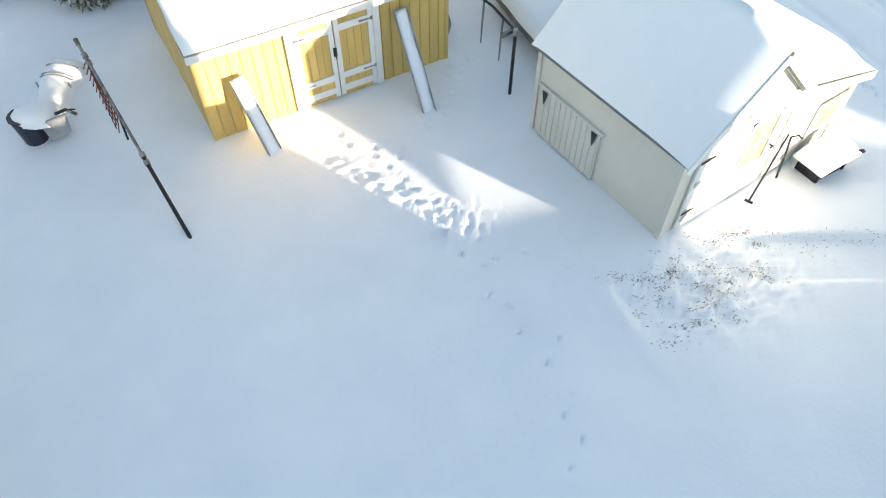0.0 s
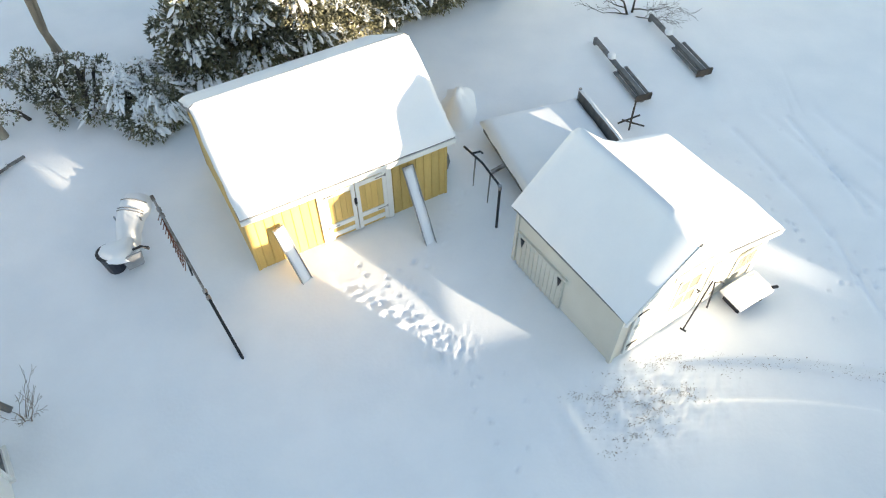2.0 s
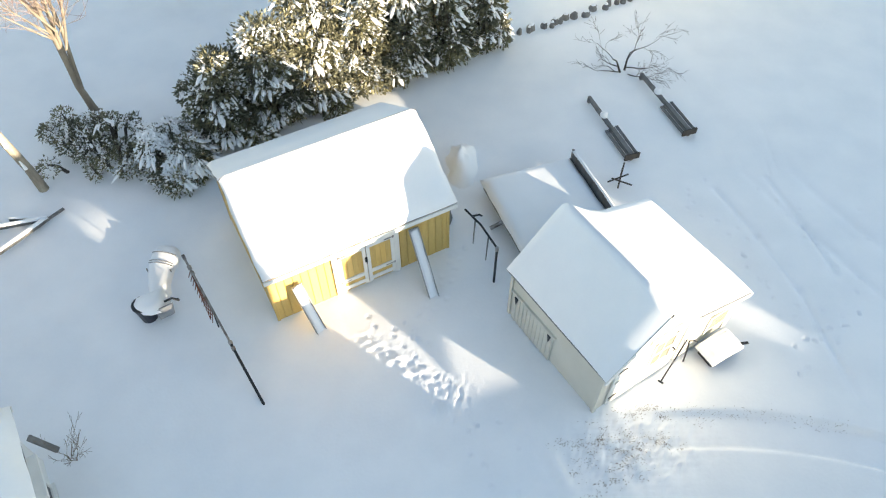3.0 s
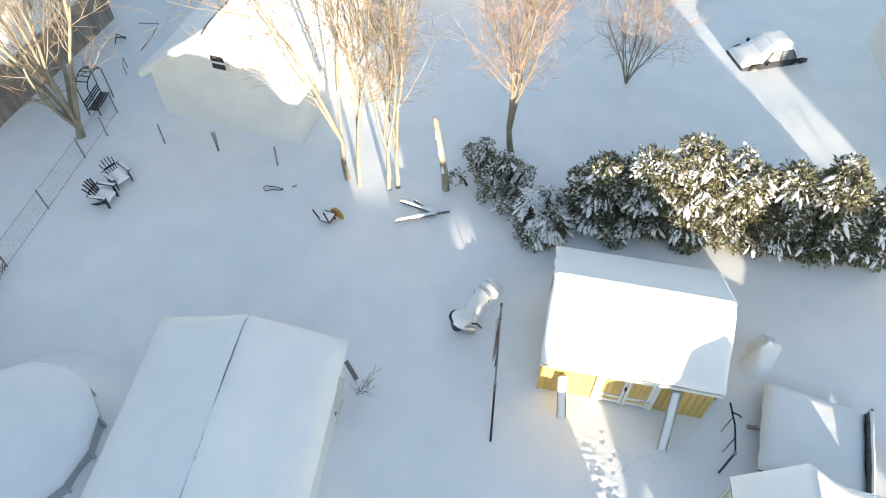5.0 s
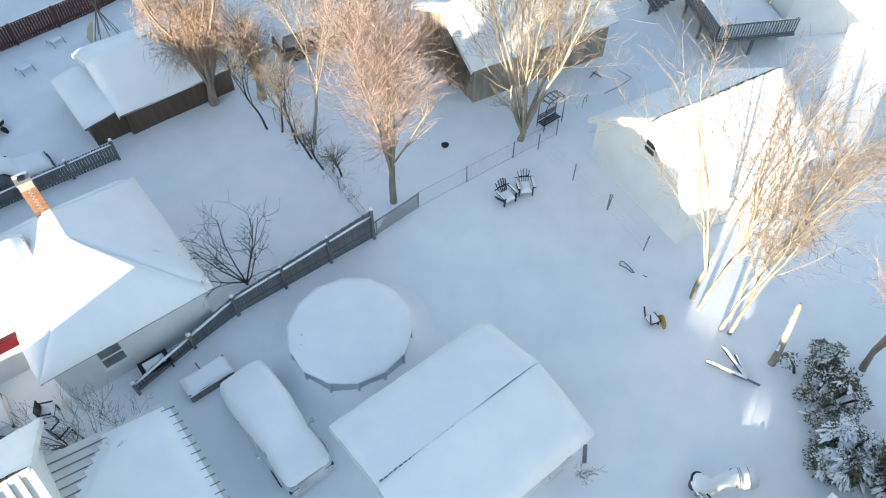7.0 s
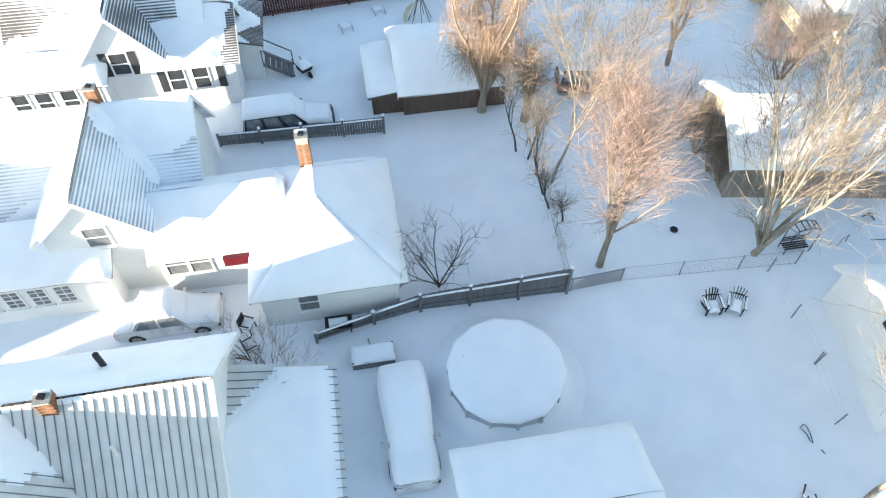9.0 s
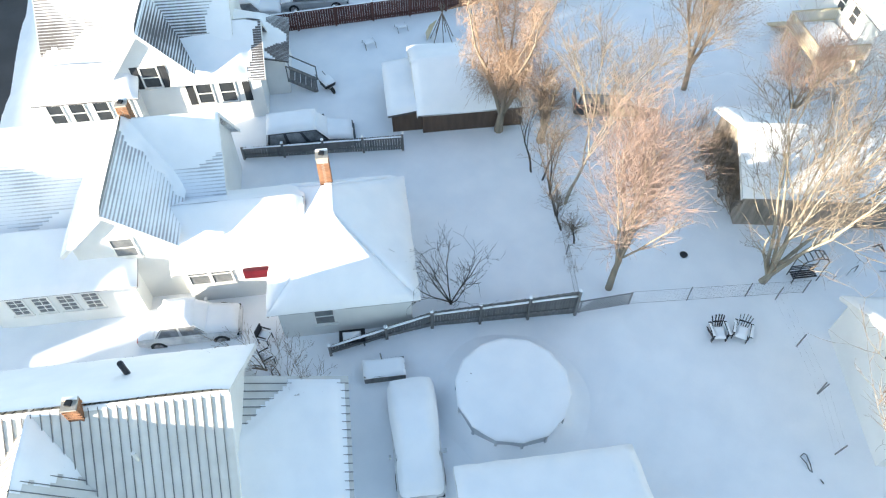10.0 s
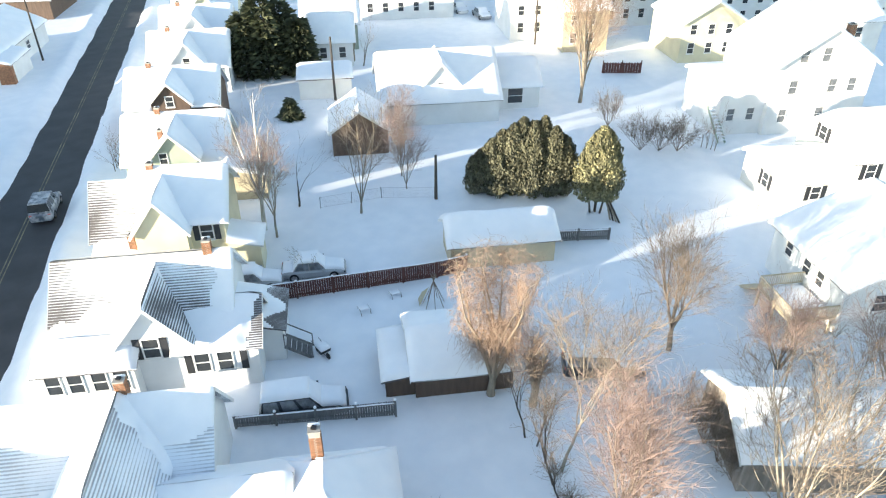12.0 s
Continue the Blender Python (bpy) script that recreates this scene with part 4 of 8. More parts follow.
part("deck_snow", blanket(Geo(), [(-2.3, -0.9, 1.12), (3.5, -0.9, 1.12), (3.5, 3.3, 1.12), (-2.3, 3.3, 1.12)], 0.24, 16, 12, 0.2, 0.3, 3.0), DRIFT, nd, smooth=True)
for i in range(6):
    part("step", Geo().box(-2.3, -1.0, -1.32 - i * 0.27, -1.03 - i * 0.27, 0.86 - i * 0.18, 0.91 - i * 0.18), GREYWOOD, nd)
for x in (-2.35, -0.95):
    sr_ = part("stair_rail", Geo().beam((x, -1.0, 1.95), (x, -2.7, 0.85), 0.06, 0.08).beam((x, -1.0, 1.2), (x, -2.7, 0.1), 0.05, 0.06).beam((x, -2.7, -0.3), (x, -2.7, 0.95), 0.09, 0.09, (1, 0, 0)), GREYWOOD, nd)
    for i in range(11):
        k = (i + 0.5) / 11
        part("baluster", Geo().box(x - 0.02, x + 0.02, -1.02 - 1.7 * k, -0.98 - 1.7 * k, 1.2 - 1.1 * k, 1.95 - 1.1 * k), GREYWOOD, sr_)
part("pergola_beam", Geo().beam((-2.3, 1.4, 3.0), (3.4, 1.4, 3.0), 0.1, 0.16).beam((-2.3, 3.2, 3.1), (3.4, 3.2, 3.1), 0.1, 0.16), TAN, nd)

# pale house beyond, with shutters
PW = House("pale house with dark shutters and a lower side wing", -47, 41, group="houses round the yard")
PW.wing(-51.0, -43.6, 39.5, 50, 4.6, 7.0, "b", PALE, (SHINGLE, SHINGLE), (0.3, 0.3), 0.35)
PW.wing(-50.4, -44.0, 34.8, 39.5, 2.9, 4.2, "b", PALE, (SHINGLE, SHINGLE), (0.28, 0.28), 0.35)
PW.window("+a", -44.0, 37.2, 1.2, 0.9, 1.2, "plain", True)
PW.window("+a", -43.6, 41.0, 2.9, 0.9, 1.3, "plain", True)
PW.window("+a", -43.6, 41.6, 0.8, 0.9, 1.3, "plain", True)
PW.window("-b", -47.0, 34.8, 1.0, 0.9, 1.3, "plain", True)
PW.window("-b", -48.0, 39.5, 4.4, 0.9, 1.2, "plain", True)

# tall white house with an outer stair
BH = House("tall white gabled house with an outside stair", -63, 44, group="houses round the yard")
BH.wing(-68.5, -59.0, 41.5, 51.5, 6.9, 10.2, "a", SIDING, (SHINGLE, SHINGLE), (0.3, 0.3), 0.4)
BH.wing(-67.0, -59.6, 37.0, 41.5, 4.6, 5.6, "b", SIDING, (SHINGLE, SHINGLE), (0.28, 0.28), 0.3)
for b, z in ((44.0, 7.0), (46.2, 7.0), (43.6, 4.0), (47.6, 4.0), (43.2, 1.2), (47.0, 1.2), (49.6, 4.0)):
    BH.window("+a", -59.0, b, z, 0.9, 1.4, glass=GREYCURTAIN)
for b in (38.2, 40.2):
    BH.window("+a", -59.6, b, 1.4, 0.85, 1.3, glass=GREYCURTAIN)
BH.door("+a", -59.0, 45.2, 0.3)
BH.chimney(-62, 50.2, 7.6, 9.6, 0.6)
stair = Geo().beam((0, -7.6, 4.2), (5.4, -7.6, 0.1), 0.06, 0.25).beam((0, -6.9, 4.2), (5.4, -6.9, 0.1), 0.06, 0.25)
st = BH.part("stair", stair, SAGE, "steep outside stair with pale rails")
for i in range(18):
    part("step", Geo().box(0.15 + i * 0.29, 0.42 + i * 0.29, -7.6, -6.9, 4.05 - i * 0.22, 4.10 - i * 0.22), DRIFT, st)

# cape house with the long white roof
CP = House("white cape house with long snow-covered roof and dormer", -71, 11)
CP.wing(-76, -66.4, 5.2, 17, 2.6, 6.0, "b", SIDING, (SHINGLE, SHINGLE), (0.35, 0.35), 0.35)
CP.wing(-73, -67.6, 9.6, 13.0, 4.0, 5.9, "a", SIDING, (DRIFT, DRIFT), (0.3, 0.3), 0.3)
CP.window("+a", -67.6, 11.3, 3.0, 0.8, 1.0)
CP.wing(-76, -69.5, 17, 22, 2.6, 4.3, "b", SIDING, (SHINGLE, SHINGLE), (0.35, 0.35), 0.35)
CP.window("+a", -69.5, 19.4, 0.6, 1.7, 1.7)

# distant houses that close the view
FAR = [(-112, 12, 8, 14, SIDING, 4.0), (-97, 0.5, 7, 7, SAGE, 3.6), (-89, 0.6, 5, 5, SIDING, 3.4), (-99, 29, 10, 9, SIDING, 6.5), (-92, 33, 8, 6, TAN, 5.5), (-104, 44, 10, 10, SIDING, 5.5),
       (-86, 47, 9, 8, CREAM, 5.0), (-100, 60, 9, 10, SIDING, 6.0), (-98, 76, 8, 10, SIDING, 4.5), (-124, 30, 9, 12, SIDING, 5.0), (-128, -2, 9, 12, SIDING, 5.0), (-132, 52, 9, 12, CREAM, 5.5),
       (-136, 14, 9, 14, SIDING, 5.0), (-82, 62, 9, 9, SIDING, 5.5), (-122, 72, 9, 12, TAN, 5.5), (-142, -24, 9, 9, SIDING, 5.5), (-150, 36, 10, 14, SIDING, 5.5), (-156, 4, 10, 14, SIDING, 5.5), (-140, 92, 10, 14, SIDING, 5.5),
       (-118, 100, 10, 12, SIDING, 5.5), (-158, 66, 10, 14, CREAM, 5.5), (-170, -20, 10, 12, SIDING, 5.5), (-176, 24, 10, 14, TAN, 5.5)]
for i, (a, b, da, db, wall, ev) in enumerate(FAR):
    h = House("snow-roofed house far behind the gardens", a, b, group="far houses")
    h.wing(a - da / 2, a + da / 2, b - db / 2, b + db / 2, ev, ev + 2.4, "b" if i % 3 else "a", wall, (SHINGLE, SHINGLE), (0.3, 0.3), 0.4)
    for k in range(int(db / 2.4)):
        h.window("+a", a + da / 2, b - db / 2 + 1.4 + k * 2.3, 1.1, 0.9, 1.4)
        if ev > 4.6:
            h.window("+a", a + da / 2, b - db / 2 + 1.4 + k * 2.3, 3.4, 0.9, 1.3)

# tan garage, brown barn, small sheds
TG = House("low tan garage under a thick cap of snow", -42, 11.5, name="garage", category="garage", group="outbuildings")
TG.wing(-44.0, -40.4, 8.0, 15.4, 2.0, 3.0, "b", TAN, (SHINGLE, SHINGLE), (0.5, 0.5), 0.3)
BB = House("brown board barn with snow-covered gable roof", -62.5, 2.6, name="barn", category="barn", group="outbuildings")
BB.wing(-66.0, -60.3, 0.2, 5.3, 2.5, 4.3, "a", BROWN, (DRIFT, DRIFT), (0.25, 0.25), 0.3)
BS = House("low white shed with flat snow-covered roof", -77.5, -0.4, name="shed", category="shed", group="outbuildings")
BS.lean(-79.5, -75.6, -3.2, 2.5, 2.7, 2.3, "+a", SIDING, SHINGLE, 0.28)

# brown garage by the willow
GR = House("brown-fronted garage with lower lean-to, roof deep in snow", -30, 5.6, name="garage", category="garage", group="outbuildings")
GR.wing(-33.6, -28.3, 4.2, 9.6, 1.6, 2.6, "b", BROWN, (SHINGLE, SHINGLE), (0.3, 0.3), 0.3)
GR.lean(-32.6, -28.6, 2.6, 4.2, 1.6, 1.35, "-b", BROWN, SHINGLE, 0.28)

# ---- the yard ----
# pine shed with white double doors
SA = pose(-4.05, 9.18, 0, 0, 0, 30.3)
shed = thing("garden_shed", SA, "varnished pine board shed with white-framed double doors, roof snowed over", "shed", "garden sheds")
L, DEP, EV, RD = 4.78, 3.66, 2.07, 3.22
core = Geo().prism([(0.03, -0.5), (DEP - 0.03, -0.5), (DEP - 0.03, EV), (DEP / 2, RD - 0.1), (0.03, EV)], 0.03, L - 0.03, "x")
part("body", core, BROWN, shed)


def board_mesh(w, h):
    c = 0.012
    return mesh("board", Geo().add([(0, 0, 0), (w, 0, 0), (w, 0, h), (0, 0, h), (c, -0.02, 0), (w - c, -0.02, 0), (w - c, -0.02, h), (c, -0.02, h)], [(4, 5, 6, 7), (0, 4, 7, 3), (1, 2, 6, 5), (3, 7, 6, 2), (0, 1, 5, 4)]), PINE)


bw = L / 24
bm_ = board_mesh(bw, EV + 0.45)
for i in range(24):
    k = part("board", bm_, None, shed)
    k.matrix_local = pose(i * bw, 0.03, -0.45)
    k = part("board", bm_, None, shed)
    k.matrix_local = pose((i + 1) * bw, DEP - 0.03, -0.45, 0, 0, 180)
for i in range(20):
    w = DEP / 20
    y = (i + 0.5) * w
    h = EV + (RD - EV) * (1 - abs(y - DEP / 2) / (DEP / 2)) - 0.16
    me_ = board_mesh(w, h + 0.45)
    k = part("board", me_, None, shed)
    k.matrix_local = pose(0.03, (i + 1) * w, -0.45, 0, 0, -90)
    k = part("board", me_, None, shed)
    k.matrix_local = pose(L - 0.03, i * w, -0.45, 0, 0, 90)
for x in (0.03, L - 0.03):
    part("corner_trim", Geo().box(x - 0.035, x + 0.035, -0.012, 0.05, -0.4, EV), PINE, shed)
# doors
for x0, x1, s in ((1.72, 2.44, -1), (2.46, 3.20, 1)):
    dr = part("door", Geo().box(x0, x1, -0.035, 0.012, 0.08, 1.86), PINE, shed, "pine door leaf with white frame")
    n = 4
    for i in range(n):
        a0 = x0 + 0.09 + i * (x1 - x0 - 0.18) / n
        for z0, z1 in ((0.26, 0.42), (0.56, 1.42), (1.56, 1.78)):
            part("board", Geo().box(a0 + 0.004, a0 + (x1 - x0 - 0.18) / n - 0.004, -0.05, -0.03, z0, z1), PINE, dr)
    t = 0.09
    part("stile", Geo().box(x0, x0 + t, -0.07, -0.035, 0.06, 1.88), WHITE, dr)
    part("stile", Geo().box(x1 - t, x1, -0.07, -0.035, 0.06, 1.88), WHITE, dr)
    for z in (0.14, 0.42, 1.42, 1.78):
        part("rail", Geo().box(x0 + t, x1 - t, -0.068, -0.035, z, z + 0.13), WHITE, dr)
    for z in (0.48, 1.48):
        xs = x0 + 0.02 if s < 0 else x1 - 0.02
        part("hinge", Geo().box(xs - 0.02, xs + 0.02, -0.08, -0.07, z - 0.035, z + 0.035).beam((xs, -0.076, z), (xs - s * 0.24, -0.076, z), 0.008, 0.028), STEEL, dr)
part("door_jamb", Geo().box(1.58, 1.71, -0.06, 0.03, 0.0, 2.0), WHITE, shed)
part("door_jamb", Geo().box(3.21, 3.34, -0.06, 0.03, 0.0, 2.0), WHITE, shed)
part("latch", Geo().box(2.40, 2.46, -0.10, -0.07, 0.95, 1.12).tube([(2.43, -0.1, 1.1), (2.43, -0.14, 1.0), (2.43, -0.1, 0.9)], 0.012, 6), BLACK, shed)
for sgn, snowy_h in ((-1, 0.13), (1, 0.13)):
    y_e, y_r = (-0.24, DEP / 2) if sgn < 0 else (DEP + 0.2, DEP / 2)
    z_e = EV - abs(y_e if sgn < 0 else y_e - DEP) * (RD - EV) / (DEP / 2) + 0.04
    c = [Vector((-0.08, y_e, z_e)), Vector((L + 0.08, y_e, z_e)), Vector((L + 0.08, y_r, RD + 0.04)), Vector((-0.08, y_r, RD + 0.04))]
    n = Vector((0, sgn * (RD - EV), DEP / 2)).normalized()
    lo = [p - n * 0.09 for p in c]
    rf = part("roof_face", Geo().add(lo + c, [(0, 1, 2, 3), (4, 5, 6, 7), (0, 1, 5, 4), (1, 2, 6, 5), (2, 3, 7, 6), (3, 0, 4, 7)]), DARKSEAM, shed)
    part("roof_snow", blanket(Geo(), [p + n * 0.005 for p in c], snowy_h, 40, 18, 0.14, 0.06, 3.0 * sgn, ridge=True), DRIFT, rf, "smooth deep snow", True)
    part("fascia", Geo().box(-0.08, L + 0.08, min(y_e, y_e + sgn * 0.03), max(y_e, y_e + sgn * 0.03), z_e - 0.15, z_e - 0.02), WHITE, shed)

# two channel-like planks leaning on the pine shed, each with a strip of snow
for x, zt, foot in ((0.62, 1.2, (-2.96, 8.93)), (3.72, 1.5, (-0.26, 10.0))):
    top = SA @ Vector((x, -0.10, zt))
    ft = Vector((*foot, -0.06))
    pl = thing("plank", Matrix.Translation(ft), "pale grey channel plank leaning on the shed, filled with snow", "plank", "leaning planks")
    d = top - ft
    part("board", Geo().beam((0, 0, 0), d, 0.25, 0.03), PALEMETAL, pl)
    side = d.cross(Vector((0, 0, 1))).normalized()
    up = side.cross(d).normalized()
    for s in (-1, 1):
        part("edge_strip", Geo().beam(side * (0.125 * s) + up * 0.02, d + side * (0.125 * s) + up * 0.02, 0.012, 0.075), PALEMETAL, pl)
    part("plank_snow", blanket(Geo(), [side * -0.115 + up * 0.016, side * 0.115 + up * 0.016, side * 0.115 + up * 0.016 + d * 0.99, side * -0.115 + up * 0.016 + d * 0.99], 0.055, 3, 16, 0.05, 0.15, x), DRIFT, pl, smooth=True)

# cream vinyl shed: gable part and lower lean-to
SB = pose(3.4, 7.0, 0, 0, 0, GRID)
sb = thing("garden_shed", SB, "cream vinyl shed, gable with flat lean-to, roof thick with snow", "shed", "garden sheds")
BD = 3.15
part("body", Geo().prism([(0, -0.5), (4.1, -0.5), (4.1, 1.42), (2.45, 1.9), (1.25, 3.02), (0, 1.8)], 0, BD, "y"), VINYL, sb)
roof_pts = [(-0.14, 1.70), (1.25, 3.06), (2.42, 1.98), (4.3, 1.46)]
for i in range(3):
    (x0, z0), (x1, z1) = roof_pts[i], roof_pts[i + 1]
    n = Vector((-(z1 - z0), 0, x1 - x0)).normalized()
    c = [Vector((x0, -0.14, z0)), Vector((x1, -0.14, z1)), Vector((x1, BD + 0.14, z1)), Vector((x0, BD + 0.14, z0))]
    lo = [p - n * 0.07 for p in c]
    rf = part("roof_face", Geo().add(lo + c, [(0, 1, 2, 3), (4, 5, 6, 7), (0, 1, 5, 4), (1, 2, 6, 5), (2, 3, 7, 6), (3, 0, 4, 7)]), DARKSEAM, sb)
prof = [(-0.14, 1.70, 0.05), (0.0, 1.84, 0.16), (0.3, 2.13, 0.21), (0.6, 2.43, 0.23), (1.1, 2.92, 0.25), (1.25, 3.06, 0.27), (1.4, 2.92, 0.26), (1.9, 2.46, 0.28), (2.42, 1.98, 0.42), (2.8, 1.88, 0.38), (3.6, 1.66, 0.30), (4.1, 1.52, 0.22), (4.3, 1.46, 0.05)]
sg, ny_ = Geo(), 26
for j in range(ny_ + 1):
    y = -0.14 + (BD + 0.28) * j / ny_
    e = min(1.0, j * (BD + 0.28) / ny_ / 0.85, (ny_ - j) * (BD + 0.28) / ny_ / 0.3)
    for x, z, t in prof:
        k = noise.noise(Vector((x * 0.8, y * 0.8, 5.0)))
        sg.v.append((x, y, z + 0.006 + t * (0.08 + 0.92 * (1 - (1 - e) ** 2)) * (1 + 0.15 * k)))
np_ = len(prof)
sg.f = [(j * np_ + i, j * np_ + i + 1, (j + 1) * np_ + i + 1, (j + 1) * np_ + i) for j in range(ny_) for i in range(np_ - 1)]
part("roof_snow", sg, DRIFT, sb, "thick smooth snow over ridge and valley", True)
for (x0, z0), (x1, z1) in zip(roof_pts, roof_pts[1:]):
    part("fascia", Geo().beam((x0, -0.155, z0 - 0.07), (x1, -0.155, z1 - 0.07), 0.025, 0.14), WHITE, sb)
for z in np.arange(0.0, 1.72, 0.105):
    part("siding_lap", Geo().prism([(0, z), (-0.014, z + 0.004), (0, z + 0.10)], 0.06, BD - 0.06, "y"), VINYL, sb)
for x, y in ((0, 0), (0, BD), (4.1, 0)):
    part("corner_trim", Geo().box(x - 0.04, x + 0.05, y - 0.04, y + 0.05, -0.4, 1.75 if x < 1 else 1.35), VINYL, sb)
# ramp door on the long side
dr = part("side_door", Geo().box(-0.05, -0.012, 1.55, 3.0, 0.0, 1.02), VINYL, sb, "low cream batten door with black strap hinges")
for i in range(11):
    part("batten", Geo().box(-0.066, -0.05, 1.58 + i * 0.13, 1.61 + i * 0.13, 0.0, 1.0), VINYL, dr)
part("drip_rail", Geo().box(-0.07, -0.01, 1.48, 3.07, 1.02, 1.07), VINYL, dr)
for y in (1.66, 2.88):
    part("hinge", Geo().prism([(y - 0.06, 0.98), (y + 0.06, 0.98), (y, 0.72)], -0.085, -0.066, "x"), BLACK, dr)
# front: white doors with glass and corner boards
fd = part("front_door", Geo().box(0.30, 1.15, -0.05, -0.01, 0.05, 1.85), WHITE, sb, "white panelled door with a cross brace")
part("brace", Geo().beam((0.36, -0.06, 0.2), (1.1, -0.06, 1.0), 0.02, 0.08).beam((0.36, -0.06, 1.02), (1.1, -0.06, 1.02), 0.02, 0.09), VINYL, fd)
for z in (1.5, 0.4):
    part("hinge", Geo().beam((0.3, -0.07, z), (0.6, -0.07, z), 0.012, 0.04), BLACK, fd)
fd = part("front_door", Geo().box(1.30, 2.15, -0.05, -0.01, 0.05, 1.95), WHITE, sb, "white door with tall glazed light")
part("pane", Geo().box(1.39, 1.95, -0.058, -0.05, 0.74, 1.17), CURTAIN, fd, "curtained lower pane")
part("pane", Geo().box(1.39, 1.95, -0.058, -0.05, 1.23, 1.67), CURTAIN, fd, "curtained upper pane")
part("muntin", Geo().box(1.39, 1.95, -0.070, -0.05, 1.17, 1.23).box(1.655, 1.685, -0.066, -0.05, 0.74, 1.67), WHITE, fd)
part("casing", Geo().box(1.33, 1.39, -0.075, -0.05, 0.68, 1.73).box(1.95, 2.01, -0.075, -0.05, 0.68, 1.73).box(1.33, 2.01, -0.08, -0.05, 1.67, 1.73), VINYL, fd)
part("handle", Geo().tube([(2.08, -0.05, 0.95), (2.08, -0.12, 0.95), (2.02, -0.12, 0.95)], 0.02, 6), BLACK, fd)
wn = part("window", Geo().box(3.24, 4.02, -0.05, -0.01, 0.5, 1.12), WHITE, sb)
for x0 in (3.32, 3.51, 3.70):
    part("pane", Geo().box(x0, x0 + 0.17, -0.056, -0.05, 0.57, 1.05), CURTAIN, wn)
part("casing", Geo().box(3.18, 4.08, -0.07, -0.05, 1.10, 1.16).box(3.18, 3.24, -0.07, -0.05, 0.46, 1.10).box(4.02, 4.08, -0.07, -0.05, 0.46, 1.10), VINYL, wn)
fd = part("front_door", Geo().box(2.50, 3.10, -0.045, -0.01, 0.05, 1.45), WHITE, sb, "narrow white panelled door")
part("panel", Geo().box(2.58, 3.02, -0.056, -0.045, 0.2, 0.65).box(2.58, 3.02, -0.056, -0.045, 0.75, 1.35), VINYL, fd)
part("gable_trim", Geo().beam((0.02, -0.03, 1.72), (1.28, -0.03, 2.92), 0.03, 0.09).beam((1.28, -0.03, 2.92), (2.40, -0.03, 1.88), 0.03, 0.09), VINYL, sb)
part("gable_panel", Geo().prism([(0.75, 2.06), (1.28, 2.62), (2.0, 2.02)], -0.022, -0.004, "y"), WHITE, sb)
for x in (1.2, 2.18, 2.40, 3.10, 4.0):
    part("trim_board", Geo().box(x, x + 0.09, -0.035, -0.005, 0.0, 1.45 if x > 2.3 else 1.95), WHITE, sb)
# things leaning by it
p0, p1 = SB @ Vector((2.47, -0.1, 0.98)), SB @ Vector((1.78, -0.3, 0.0))
rake = thing("rake", Matrix.Translation(p1), "long-handled tool leaning on the cream shed", "garden tool")
part("handle", Geo().tube([(0, 0, -0.05), p0 - p1], 0.018, 6), BLACK, rake)
part("head", Geo().beam((-0.05, 0.04, 0.0), (0.06, -0.04, 0.0), 0.03, 0.05), BLACK, rake)
p1 = SB @ Vector((2.62, -0.2, 0))
crook = thing("bent_pipe", Matrix.Translation(p1), "bent black pipe standing against the cream shed", "pipe")
part("pipe", Geo().tube([(0, 0, -0.1), (-0.06, 0.02, 0.6), (-0.12, 0.0, 0.92), (-0.02, -0.02, 0.98), (0.06, 0.0, 0.9)], 0.02, 6), BLACK, crook)

# grill cart beside the cream shed
cm = SB @ pose(3.40, -0.46, -0.16, 0, 0, -4)
cart = thing("grill_cart", cm, "dark grill cart by the shed under a square cap of snow", "grill")
part("body", Geo().box(-0.36, 0.38, -0.20, 0.22, 0.16, 0.52), BLACK, cart)
for x in (-0.32, 0.32):
    for y in (-0.2, 0.2):
        part("leg", Geo().box(x - 0.025, x + 0.025, y - 0.025, y + 0.025, -0.2, 0.3), BLACK, cart)
part("side_shelf", Geo().beam((0.36, -0.1, 0.42), (0.72, -0.22, 0.40), 0.06, 0.04), BLACK, cart)
part("snow_cap", blanket(Geo(), [(-0.48, -0.32, 0.44), (0.44, -0.30, 0.5), (0.44, 0.30, 0.5), (-0.48, 0.30, 0.44)], 0.22, 10, 10, 0.1, 0.15, 2.0), DRIFT, cart, smooth=True)

# flat-bed trailer, snowed up, with its tail board
TM = pose(2.0, 11.15, -0.24, 0, 0, 22.5)
tr = thing("utility_trailer", TM, "flat utility trailer heaped level with snow, tail board raised", "trailer")
part("bed", Geo().box(0, 2.75, 0, 2.6, 0.42, 0.55), GREYWOOD, tr)
for y in (0.0, 2.55):
    part("side_board", Geo().box(0, 2.75, y, y + 0.05, 0.55, 0.68), GREYWOOD, tr)
part("front_board", Geo().box(-0.03, 0.03, 0.05, 2.55, 0.55, 0.68), GREYWOOD, tr)
part("tail_board", Geo().beam((2.74, 0.0, 0.72), (2.74, 2.6, 0.72), 0.05, 0.38), GREYWOOD, tr, "upright grey tail board")
part("tail_frame", Geo().beam((2.74, 0.0, 0.93), (2.74, 2.6, 0.93), 0.06, 0.04).beam((2.74, 0.0, 0.5), (2.74, 0.0, 0.93), 0.06, 0.06, (1, 0, 0)).beam((2.74, 2.6, 0.5), (2.74, 2.6, 1.0), 0.06, 0.06, (1, 0, 0)), STEEL, tr)
for y in (0.14, 2.46):
    w = part("wheel", Geo().tube([(1.3, y - 0.1, 0.3), (1.3, y + 0.1, 0.3)], 0.33, 16), RUBBER, tr)
